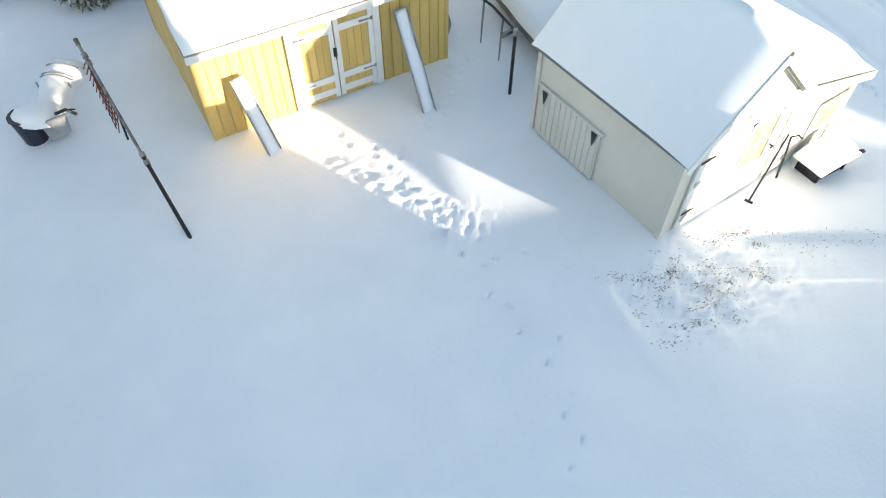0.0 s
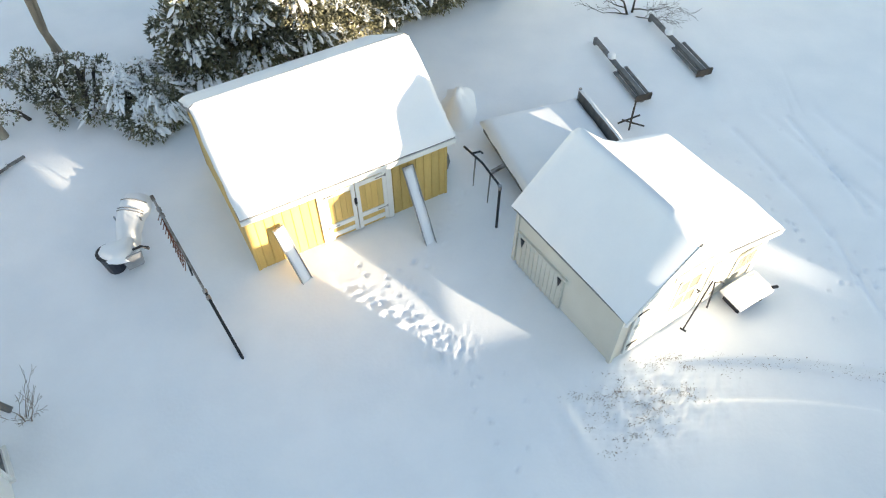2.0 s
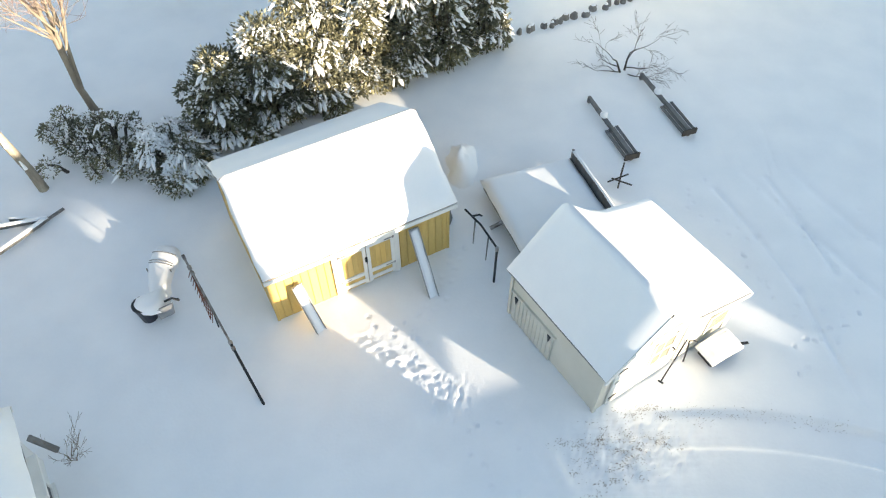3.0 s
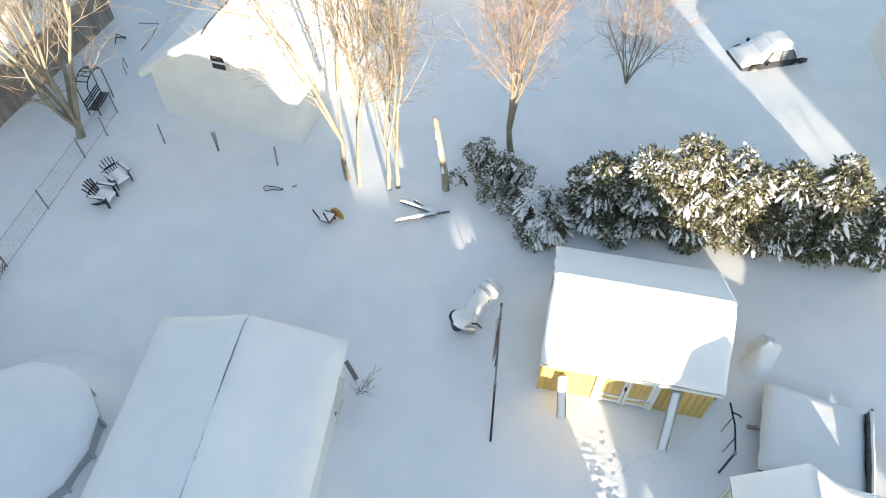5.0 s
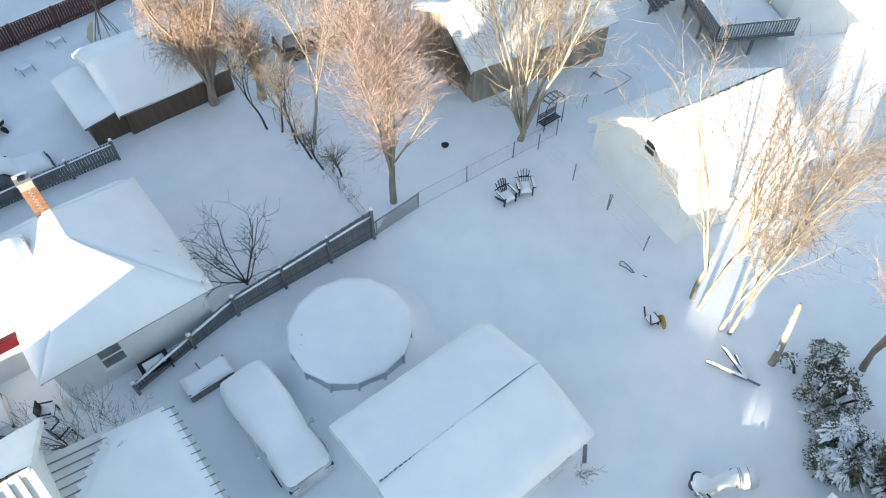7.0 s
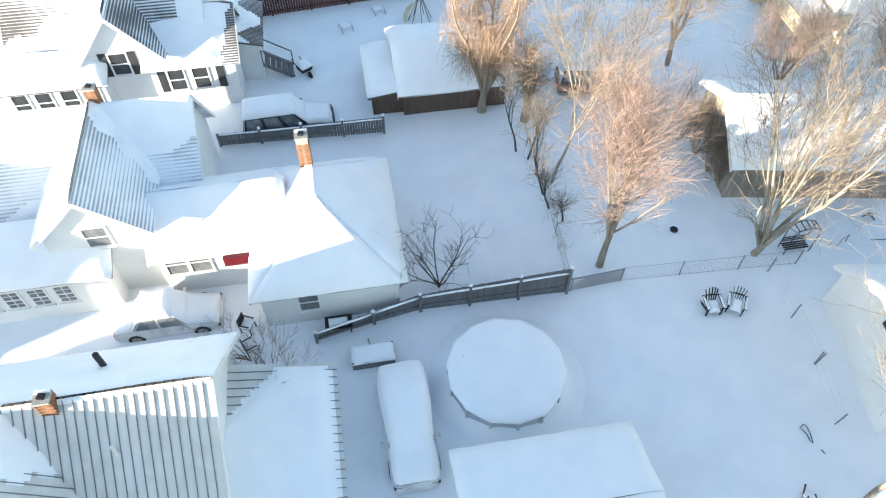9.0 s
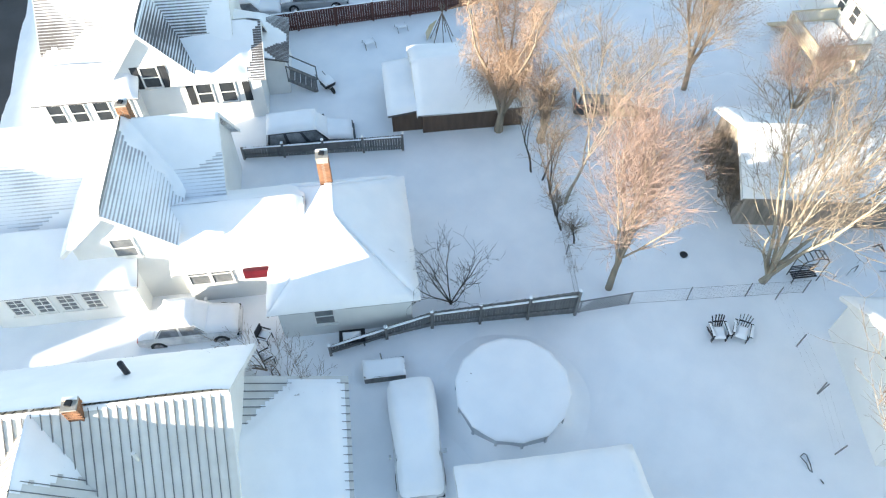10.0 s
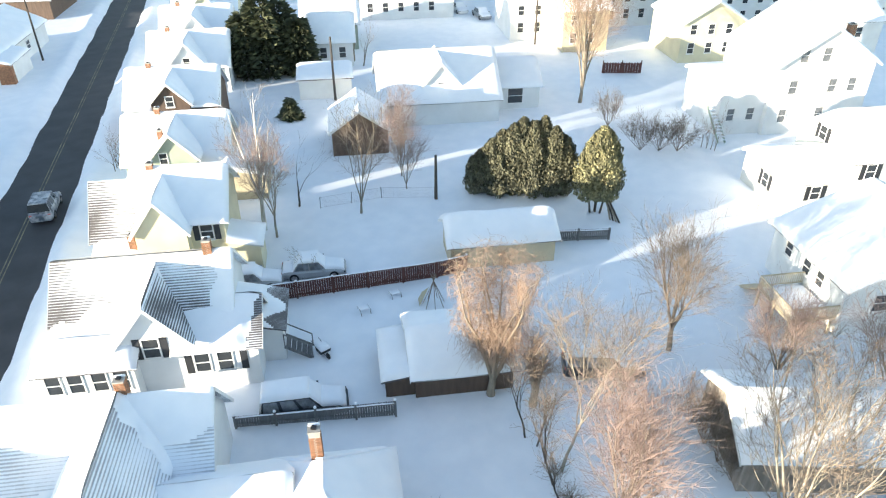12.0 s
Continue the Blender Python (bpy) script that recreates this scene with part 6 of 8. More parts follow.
def fence(points, label, h, mat, picket=0.12, gap=0.02, post=2.2, snow=True, rails=(0.25, 0.75), side=1):
    """A picket fence along grid points (a, b, height factor)."""
    f = thing("fence", Matrix(), label, "fence", "fences")
    for (a0, b0, h0), (a1, b1, h1) in zip(points, points[1:]):
        p, q = at(a0, b0), at(a1, b1)
        d = (q - p)
        n = max(1, int(d.length / (picket + gap)))
        ang = math.degrees(math.atan2(d.y, d.x))
        u = d.normalized()
        s = Vector((-u.y, u.x, 0)) * side
        me_ = picket_mesh(picket, h, mat)
        for i in range(n):
            k = (i + 0.5) / n
            o = part("picket", me_, None, f)
            hh = h0 + (h1 - h0) * k
            o.matrix_local = Matrix.Translation(p + d * k + Vector((0, 0, -0.15))) @ Matrix.Rotation(radians(ang), 4, "Z") @ Matrix.Diagonal((1, 1, hh * (1 + 0.012 * math.sin(i * 2.3)), 1))
        for z in rails:
            part("rail", Geo().beam(p + s * 0.045 + Vector((0, 0, h * z * h0)), q + s * 0.045 + Vector((0, 0, h * z * h1)), 0.05, 0.09), mat, f)
        m = max(1, int(round(d.length / post)))
        for i in range(m + 1):
            k = i / m
            hh = (h0 + (h1 - h0) * k) * h
            c = p + d * k + s * 0.10
            part("post", Geo().box(-0.055, 0.055, -0.055, 0.055, -0.4, hh + 0.02, Matrix.Translation(c) @ Matrix.Rotation(radians(ang), 4, "Z")), mat, f)
            if snow:
                part("post_snow", Geo().tube([c + Vector((0, 0, hh + 0.02)), c + Vector((0, 0, hh + 0.09)), c + Vector((0, 0, hh + 0.13))], [0.085, 0.08, 0.03], 8), DRIFT, f)
        if snow:
            z = rails[-1]
            r = blanket(Geo(), [p + s * 0.02 + Vector((0, 0, h * z * h0 + 0.046)), q + s * 0.02 + Vector((0, 0, h * z * h1 + 0.046)), q + s * 0.12 + Vector((0, 0, h * z * h1 + 0.046)), p + s * 0.12 + Vector((0, 0, h * z * h0 + 0.046))], 0.07, max(4, int(d.length * 2)), 2, 0.04, 0.5, a0)
            part("rail_snow", r, DRIFT, f, "line of snow on the rail", True)
    return f


fence([(-15.3, -1.2, 0.42), (-15.8, 1.2, 0.5), (-16.1, 3.2, 0.68), (-15.95, 9.5, 1.0)], "weathered grey picket fence with snow along its rails", 1.85, GREYWOOD, gap=0.004, side=-1)
fence([(-27.6, -5.3, 0.75), (-27.2, 3.0, 1.0)], "dark grey picket fence in front of a parked minivan", 1.2, GREYWOOD, gap=0.012, side=-1)
fence([(-38.4, -4.8, 1.0), (-39.6, 6.9, 1.0), (-40.1, 9.0, 1.0)], "red-stained board fence with a snow-lined top rail", 1.35, REDWOOD, 0.14, 0.012, side=-1, rails=(0.2, 0.93))
fence([(-43.0, 15.6, 1.0), (-42.6, 20.2, 1.0)], "low dark board fence beside the golden cedar", 1.1, GREYWOOD, side=-1)
fence([(-79.2, 32.5, 1.0), (-78.5, 37.0, 1.0)], "short red fence panel far off", 1.5, REDWOOD, 0.3, 0.02, snow=False)

# diagonal lattice next to the pickets
lat = thing("lattice_panel", Matrix(), "leaning dark lattice panel between picket and wire fence", "lattice")
p0, p1 = at(-15.95, 9.6, 0), at(-16.1, 12.0, 0)
dv = p1 - p0
lg = Geo()
for i in range(15):
    for s in (-1, 1):
        x0 = i / 14
        x1 = x0 + s * 0.33
        z1 = 0.85
        if x1 < 0 or x1 > 1:
            c = max(0.0, min(1.0, x1))
            z1 = 0.85 * abs(c - x0) / 0.33
            x1 = c
        lg.beam(p0 + dv * x0 + Vector((0, 0, 0.02 + 0.01 * s)), p0 + dv * x1 + Vector((0.008 * s, 0, z1)), 0.035, 0.008)
part("slats", lg, GREYWOOD, lat)
part("frame", Geo().beam(p0 + Vector((0, 0, 0.87)), p1 + Vector((0, 0, 0.87)), 0.03, 0.05).beam(p0 + Vector((0, 0, -0.2)), p0 + Vector((0, 0, 0.9)), 0.05, 0.05).beam(p1 + Vector((0, 0, -0.2)), p1 + Vector((0, 0, 0.9)), 0.05, 0.05), GREYWOOD, lat)


def wire_fence(points, label, h=1.0, step=3.0, wires=9, net=True):
    """Steel posts and thin wires in a net."""
    f = thing("wire_fence", Matrix(), label, "fence", "wire fences")
    for (a0, b0), (a1, b1) in zip(points, points[1:]):
        p, q = at(a0, b0), at(a1, b1)
        n = max(1, int(round((q - p).length / step)))
        for i in range(n + 1):
            c = p.lerp(q, i / n)
            lean_ = Vector((random.uniform(-0.06, 0.06), random.uniform(-0.06, 0.06), h))
            part("post", Geo().tube([c + Vector((0, 0, -0.3)), c + lean_], 0.028, 6), DARKSEAM, f)
        w = Geo()
        for k in range(wires):
            z = h * (0.06 + 0.9 * k / (wires - 1))
            w.tube([p + Vector((0, 0, z)), q + Vector((0, 0, z))], 0.0012 if not net else 0.0017 if 0 < k < wires - 1 else 0.008, 3, False)
        m = int((q - p).length / 0.16) if net else 0
        for i in range(m):
            c = p.lerp(q, i / m)
            w.tube([c, c + Vector((0, 0, h))], 0.0017, 3, False)
        part("mesh", w, DARKSEAM, f)
    return f


wire_fence([(-16.1, 12.0), (-15.7, 20.0)], "wire mesh fence on thin steel posts behind the chairs")
wire_fence([(-15.5, 18.6), (-13.1, 18.5), (-10.9, 18.4), (-8.4, 17.9)], "loose wire fence with leaning posts along the white house", 0.95, 2.4, 3, False)
wire_fence([(-15.95, 9.7), (-22.5, 10.2), (-25.0, 10.0)], "sagging wire fence under the bare shrubs", 0.8)
wire_fence([(-50.6, -1.0), (-51.6, 4.0), (-51.0, 8.3)], "wire fence with top rail behind a back garden", 1.0)
wire_fence([(-44.0, 25.0), (-44.5, 33.0), (-41.5, 34.0)], "thin wire fence across a sunny garden", 1.0)


# ---- trees ----
def grow(rng, geo, twigs, p, d, length, r, depth, spread, up, curve, kids, twig_r):
    """A limb and, out of it, its branches."""
    n = 4
    pts, rad = [p], [r]
    q, v = Vector(p), Vector(d)
    for i in range(n):
        v = (v + Vector((rng.gauss(0, curve), rng.gauss(0, curve), rng.gauss(0, curve) + up))).normalized()
        q = q + v * (length / n)
        pts.append(q.copy())
        rad.append(max(r * (1 - 0.62 * (i + 1) / n), 0.004))
    (geo if r > twig_r else twigs).tube(pts, rad, 7 if r > 0.09 else 5 if r > 0.03 else 3, False)
    if depth == 0:
        return
    for i in range(kids):
        k = rng.uniform(0.3, 1.0) if i else 1.0
        j = min(n, max(1, int(k * n)))
        side = Vector((rng.gauss(0, 1), rng.gauss(0, 1), rng.gauss(0, 0.6))).normalized()
        nd = (v * 1.0 + side * spread * (0.5 if i == 0 else 1.0)).normalized()
        grow(rng, geo, twigs, pts[j], nd, length * rng.uniform(0.55, 0.82), rad[j] * (0.85 if i == 0 else rng.uniform(0.5, 0.75)), depth - 1, spread, up, curve, kids, twig_r)


def limb(rng, geo, p, d, length, r, r_end, up, curve, n=5):
    """One curved, tapering limb; gives its points and directions."""
    pts, dirs, rad = [Vector(p)], [Vector(d)], [r]
    v = Vector(d)
    for i in range(n):
        v = (v + Vector((rng.gauss(0, curve), rng.gauss(0, curve), rng.gauss(0, curve * 0.6) + up))).normalized()
        pts.append(pts[-1] + v * (length / n))
        dirs.append(v.copy())
        rad.append(r + (r_end - r) * (i + 1) / n)
    geo.tube(pts, rad, 8 if r > 0.09 else 5 if r > 0.035 else 3, False)
    return pts, dirs, rad


def fork(rng, dirs, k, angle):
    """A direction that leaves a limb at about angle."""
    d = dirs[k]
    s = d.cross(Vector((rng.gauss(0, 1), rng.gauss(0, 1), rng.gauss(0, 1)))).normalized()
    t = angle * rng.uniform(0.7, 1.25)
    return (d * math.cos(t) + s * math.sin(t)).normalized()


def full_tree(a, b, label, h, trunk_h, r, stems, spread, bark, twig, seed, nb=8, nt=8, nf=4, lean=(0, 0), twig_len=1.1, group="bare trees", arms=()):
    """A leafless tree in four orders: stems, branches, twigs and fine shoots."""
    rng = random.Random(seed)
    t = thing("tree", Matrix.Translation(at(a, b, -0.25)), label, "tree", group)
    wood, fine = Geo(), Geo()
    base = at(lean[0], lean[1]) + Vector((0, 0, 1))
    tp, td, tr_ = limb(rng, wood, (0, 0, 0), base.normalized(), trunk_h, r, r * 0.66, 0.0, 0.06, 5)
    wood.tube([(0, 0, -0.1), (0, 0, 0.25)], [r * 1.5, r * 1.02], 8, False)
    for i in range(stems):
        an = math.tau * (i + rng.uniform(-0.25, 0.25)) / stems
        tilt = spread * (0.25 if i == 0 and stems > 2 else rng.uniform(0.65, 1.1))
        d = (base.normalized() + Vector((math.cos(an), math.sin(an), 0)) * math.tan(tilt)).normalized()
        ln = (h - trunk_h) * rng.uniform(0.82, 1.05)
        sp, sd, sr = limb(rng, wood, tp[-1] if i % 2 == 0 else tp[-2], d, ln, r * ((0.62 if i == 0 else 0.5) if stems < 5 else 0.44), 0.010, 0.06, 0.08, 8)
        for j in range(nb):
            k = 2 + int((len(sp) - 3) * (j + rng.random()) / nb)
            bl = ln * (0.52 - 0.34 * k / len(sp)) * rng.uniform(0.8, 1.25)
            bp, bd, br = limb(rng, wood, sp[k], fork(rng, sd, k, 0.58), bl, max(sr[k] * 0.42, 0.015), 0.008, 0.09, 0.11, 5)
            for m in range(int(nt * 1.6)):
                q = 1 + int((len(bp) - 1.01) * rng.random())
                tl = twig_len * rng.uniform(0.6, 1.25)
                qp, qd, qr = limb(rng, fine, bp[q], fork(rng, bd, q, 0.7), tl, 0.009, 0.005, 0.07, 0.18, 3)
                for f in range(nf):
                    w = 1 + int(2.99 * rng.random())
                    limb(rng, fine, qp[w], fork(rng, qd, w, 0.65), tl * rng.uniform(0.4, 0.8), 0.006, 0.0038, 0.05, 0.18, 2)
    for da, db, rise, ln, r0, z0 in arms:
        sp, sd, sr = limb(rng, wood, (0, 0, z0), (at(da, db) + Vector((0, 0, rise))).normalized(), ln, r0, 0.03, 0.03, 0.08, 8)
        for j in range(9):
            k = 3 + int(5.99 * rng.random())
            bp, bd, br = limb(rng, wood, sp[k], fork(rng, sd, k, 0.6), rng.uniform(0.7, 1.6), 0.025, 0.008, 0.1, 0.12, 4)
            for m in range(5):
                limb(rng, fine, bp[2 + m % 3], fork(rng, bd, 2 + m % 3, 0.7), rng.uniform(0.4, 0.9), 0.011, 0.005, 0.05, 0.2, 2)
    part("trunk", wood, bark, t, smooth=True)
    tagged(part("twig_crown", fine, twig, t, "haze of fine bare twigs"), kind="stuff")
    return t


def bare_tree(a, b, label, trunks, depth=5, kids=3, spread=0.55, up=0.05, curve=0.12, bark=None, twig=None, seed=1, group="bare trees", name="tree", twig_r=0.022, z=-0.2):
    """A leafless tree: trunks is a list of (lean a, lean b, length, radius, foot a, foot b)."""
    rng = random.Random(seed)
    t = thing(name, Matrix.Translation(at(a, b, z)), label, "tree" if name == "tree" else "shrub", group)
    wood, thin = Geo(), Geo()
    for la, lb, length, r, fa, fb in trunks:
        d = (at(la, lb) + Vector((0, 0, 1))).normalized()
        grow(rng, wood, thin, at(fa, fb), d, length, r, depth, spread, up, curve, kids, twig_r)
    part("trunk", wood, bark or BARK, t, smooth=True)
    if thin.v:
        tagged(part("twig_crown", thin, twig or TWIG, t), kind="stuff")
    return t


# clump of pale trunks in front of the white house
full_tree(-5.55, 17.55, "tall pale-barked bare tree in a clump lit by low sun", 10.5, 2.2, 0.115, 3, 0.22, PALEBARK, TWIG, 3, 10, 5, 3, (-0.16, -0.02), 1.0)
full_tree(-5.1, 17.35, "leaning pale-barked bare tree in a clump lit by low sun", 10.0, 2.2, 0.10, 3, 0.18, PALEBARK, TWIG, 103, 10, 5, 3, (0.05, 0.04), 1.0)
full_tree(-3.95, 17.25, "slender pale-barked bare tree in a clump lit by low sun", 10.0, 2.2, 0.095, 3, 0.24, PALEBARK, TWIG, 4, 10, 5, 3, (-0.03, 0.0), 1.0)
full_tree(-3.65, 17.35, "second slender pale-barked tree leaning from the same clump", 9.6, 2.2, 0.095, 3, 0.20, PALEBARK, TWIG, 204, 10, 5, 3, (0.05, 0.06), 1.0)
full_tree(0.35, 19.9, "bare tree with orange-lit trunk behind the shrubs", 8.6, 1.3, 0.15, 3, 0.13, BARK, REDTWIG, 5, 18, 7, 3, (0.05, 0.10), 1.0, arms=((0.7, 0.4, 1.3, 3.0, 0.045, 2.6), (-0.6, 0.5, 1.4, 2.8, 0.04, 3.2)))
full_tree(4.9, 24.6, "young bare tree with a tuft of shoots at its foot", 4.6, 0.25, 0.08, 7, 0.5, BARK, REDTWIG, 6, 6, 4, 3, (0.05, 0.05), 0.8)
full_tree(-17.05, 11.35, "bare tree with a haze of reddish twigs beside the lattice", 9.2, 2.4, 0.18, 6, 0.25, BARK, REDTWIG, 7, 13, 9, 4, (0.0, 0.02), 1.15, arms=((0.7, 0.5, 1.5, 3.4, 0.05, 2.4), (-0.6, 0.5, 1.6, 3.4, 0.05, 2.8)))
full_tree(-16.55, 18.4, "spreading bare tree with several pale limbs by the wire fence", 10.0, 0.8, 0.21, 7, 0.36, PALEBARK, TWIG, 8, 11, 7, 3, (0.0, 0.04), 1.0, arms=((-0.25, 1.0, 0.5, 6.2, 0.10, 1.1), (0.1, -0.7, 1.3, 5.0, 0.08, 0.9)))
full_tree(-17.1, 4.2, "dark bare shrub tree leaning behind the picket fence", 3.8, 0.4, 0.08, 7, 0.8, DARKBARK, DARKBARK, 9, 5, 2, 2, (-0.1, -0.15), 0.8)
for i, (a, b, h, la) in enumerate(((-24.68, 9.44, 5.2, -0.1), (-24.05, 9.82, 4.0, 0.1), (-22.9, 10.0, 5.0, -0.06), (-21.6, 10.05, 5.6, -0.12), (-20.65, 10.1, 3.2, -0.2), (-19.8, 10.5, 1.8, -0.3))):
    full_tree(a, b, "thin dark sapling in the overgrown fence line", h, h * 0.45, 0.06, 3, 0.14, DARKBARK, TWIG, 20 + i, 6, 3, 2, (-0.04, la), 0.7, "saplings along the fence")
bare_tree(-21.2, 10.1, "tangle of brush along the wire fence", [(0.1 * k - 0.3, 0.5 - 0.1 * k, 0.7, 0.02, k * 0.55 - 1.8, 0.1 * (k % 3)) for k in range(9)], 3, 3, 0.6, 0.02, 0.15, TWIG, TWIG, 209, "shrubs", "shrub")
full_tree(-30.05, 19.45, "wide bare tree standing alone in blue shade", 8.2, 2.2, 0.17, 8, 0.52, TWIG, TWIG, 41, 11, 6, 3, (0.0, 0.0), 1.1)
full_tree(-22.3, 10.6, "tall thin bare birch in the fence line", 9.6, 3.4, 0.09, 5, 0.22, PALEBARK, TWIG, 12, 9, 8, 3, (0.0, 0.06), 1.1)
full_tree(-19.6, 22.6, "bare tree in front of the low garage", 8.0, 1.2, 0.17, 5, 0.5, PALEBARK, TWIG, 13, 8, 7, 3, (0.0, 0.0), 1.0)
full_tree(-22.6, 28.0, "bare tree with reddish haze of twigs", 7.6, 1.2, 0.15, 5, 0.55, BARK, REDTWIG, 14, 9, 8, 4, (0, 0), 1.1)
full_tree(-27.2, 24.6, "bushy bare tree behind the low garage", 4.6, 0.7, 0.13, 6, 0.55, BARK, REDTWIG, 114, 9, 8, 4, (0, 0), 1.0)
full_tree(-46.6, -4.2, "slim birch with reddish twigs between the back gardens", 7.5, 2.0, 0.10, 5, 0.35, PALEBARK, REDTWIG, 15, 8, 7, 3, (0.03, 0.0), 0.9)
full_tree(-50.4, -5.4, "slim bare tree behind the cream house", 6.5, 1.5, 0.09, 5, 0.4, BARK, REDTWIG, 115, 8, 7, 3, (0.0, 0.0), 0.9)
full_tree(-47.8, -5.2, "white-barked bare tree with broken spreading limbs", 11.0, 3.5, 0.2, 4, 0.45, SILVER, TWIG, 16, 5, 3, 2, (0.0, 0.0), 1.0)
full_tree(-49.3, 2.2, "slim bare tree with a shrubby foot by the wire fence", 9.0, 1.0, 0.12, 5, 0.3, BARK, TWIG, 17, 7, 6, 3, (0.0, 0.0), 0.9)
bare_tree(-51.2, -2.7, "dark bare tree in a shaded garden", [(0.0, 0.05, 2.6, 0.1, 0, 0)], 5, 2, 0.5, 0.05, 0.1, DARKBARK, DARKBARK, 18)
full_tree(-53.0, 6.2, "reddish bare sapling in a row along a garden fence", 4.6, 0.6, 0.07, 5, 0.35, BARK, REDTWIG, 191, 6, 6, 3, (0.0, 0.0), 0.9, "fence saplings")
full_tree(-55.5, 6.0, "reddish bare sapling in a row along a garden fence", 5.4, 0.6, 0.07, 5, 0.35, BARK, REDTWIG, 192, 6, 6, 3, (0.0, 0.0), 0.9, "fence saplings")
full_tree(-58.5, 6.2, "reddish bare sapling in a row along a garden fence", 5.0, 0.6, 0.07, 5, 0.35, BARK, REDTWIG, 193, 6, 6, 3, (0.0, 0.0), 0.9, "fence saplings")
full_tree(-61.5, 6.6, "reddish bare sapling in a row along a garden fence", 5.8, 0.6, 0.07, 5, 0.35, BARK, REDTWIG, 194, 6, 6, 3, (0.0, 0.0), 0.9, "fence saplings")
full_tree(-70.2, 26.8, "tall bare tree with pale brown twigs behind the hedge", 16.0, 1.5, 0.24, 10, 0.17, BARK, WILLOW, 21, 14, 9, 4, (0.0, 0.0), 1.5)
for i, (a, b) in enumerate(((-57.4, 28.6), (-57.0, 30.2), (-56.7, 31.9), (-63.5, 27.6))):
    full_tree(a, b, "round bare shrub with dense grey-brown twigs", 3.2, 0.3, 0.06, 9, 0.75, TWIG, TWIG, 220 + i, 6, 4, 3, (0, 0), 0.7, "bare shrubs")
bare_tree(-57.2, 34.5, "tawny bare shrub in the sun", [(0.1, 0.2, 1.6, 0.05, k * 0.3, k * 0.3) for k in range(4)], 4, 3, 0.5, 0.05, 0.1, BARK, WILLOW, 23, "shrubs", "shrub")
bare_tree(-14.9, -3.2, "bare brushy shrub at the corner of the garage", [(0.2, 0.1, 1.5, 0.035, k * 0.25, k * 0.4 - 0.8) for k in range(6)] + [(0.3, -0.5, 2.0, 0.05, 0, -0.6)], 4, 3, 0.5, 0.08, 0.12, TWIG, TWIG, 24, "shrubs", "shrub")
bare_tree(-3.35, 9.0, "small bare shrub against the low garage", [(0.3, 0.2, 0.6, 0.02, 0, 0), (0.0, 0.4, 0.6, 0.02, 0, 0), (0.4, -0.2, 0.5, 0.02, 0, 0)], 3, 3, 0.6, 0.06, 0.12, TWIG, TWIG, 25, "shrubs", "shrub")
bare_tree(15.6, 12.6, "small twisted bare tree between the wooden benches", [(-0.9, 0.3, 0.95, 0.05, 0, 0), (0.5, 0.5, 1.1, 0.045, 0, 0), (-0.2, -0.7, 0.8, 0.03, 0, 0)], 4, 3, 0.75, 0.0, 0.2, DARKBARK, DARKBARK, 26)
bare_tree(-62, -19.0, "bare roadside shrub behind the snow bank", [(0.1, 0.1, 1.4, 0.05, k * 0.6, 0) for k in range(4)], 4, 3, 0.5, 0.05, 0.1, TWIG, TWIG, 27, "shrubs", "shrub")
bare_tree(-40.8, 1.0, "frosted small tree beside the red fence", [(0.0, 0.0, 1.4, 0.06, 0, -3.2)], 4, 3, 0.6, 0.04, 0.12, PALEBARK, PALEBARK, 28)
bare_tree(-88.5, 3.2, "bare trees by the far houses", [(0.0, 0.0, 3.0, 0.12, 0, 0), (0.1, 0.1, 3.0, 0.1, 2, 1)], 4, 3, 0.5, 0.05, 0.1, BARK, REDTWIG, 29)


def willow(a, b, label, h, r, seed, strands):
    """A weeping tree: upright limbs in a column, hung with long fine shoots."""
    rng = random.Random(seed)
    t = thing("tree", Matrix.Translation(at(a, b, -0.25)), label, "tree", "bare trees")
    wood, fine = Geo(), Geo()
    wood.tube([(0, 0, -0.1), (0.05, 0, 0.6), (0, 0.08, 1.5)], [0.3, 0.22, 0.18], 9, False)
    tips = []
    for i in range(9):
        an = math.tau * (i + rng.random() * 0.7) / 9
        d = Vector((math.cos(an) * 0.24, math.sin(an) * 0.24, 1)).normalized()
        sp, sd, sr = limb(rng, wood, (0, 0.05, 1.2), d, (h - 1.6) * rng.uniform(0.75, 1.0), 0.11, 0.02, 0.10, 0.10, 9)
        for j in range(12):
            k = 2 + int(7.99 * rng.random())
            bp, bd, br = limb(rng, wood, sp[k], fork(rng, sd, k, 0.8), rng.uniform(0.7, 1.6), 0.028, 0.009, 0.08, 0.16, 4)
            tips += bp[1:]
    for i in range(strands):
        p = tips[int(rng.random() * len(tips))] + Vector((rng.gauss(0, 0.25), rng.gauss(0, 0.25), rng.gauss(0.1, 0.2)))
        an, ln = rng.uniform(0, math.tau), rng.uniform(0.1, 0.9)
        o = Vector((math.cos(an), math.sin(an), 0)) * rng.uniform(0.1, 0.8)
        q = p + o * 0.6 + Vector((0, 0, 0.12))
        e = q + o * 0.6 + Vector((rng.gauss(0, 0.25), rng.gauss(0, 0.25), rng.choice((-ln, -ln, 0.5 * ln))))
        if e.z > 0.8 and math.hypot(e.x, e.y) < r * 1.25:
            fine.tube([p, q, q.lerp(e, 0.5) + o * 0.12, e], [0.007, 0.007, 0.006, 0.004], 3, False)
    part("trunk", wood, BARK, t, smooth=True)
    tagged(part("twig_crown", fine, WILLOW, t, "curtain of thin tawny shoots"), kind="stuff")
    return t


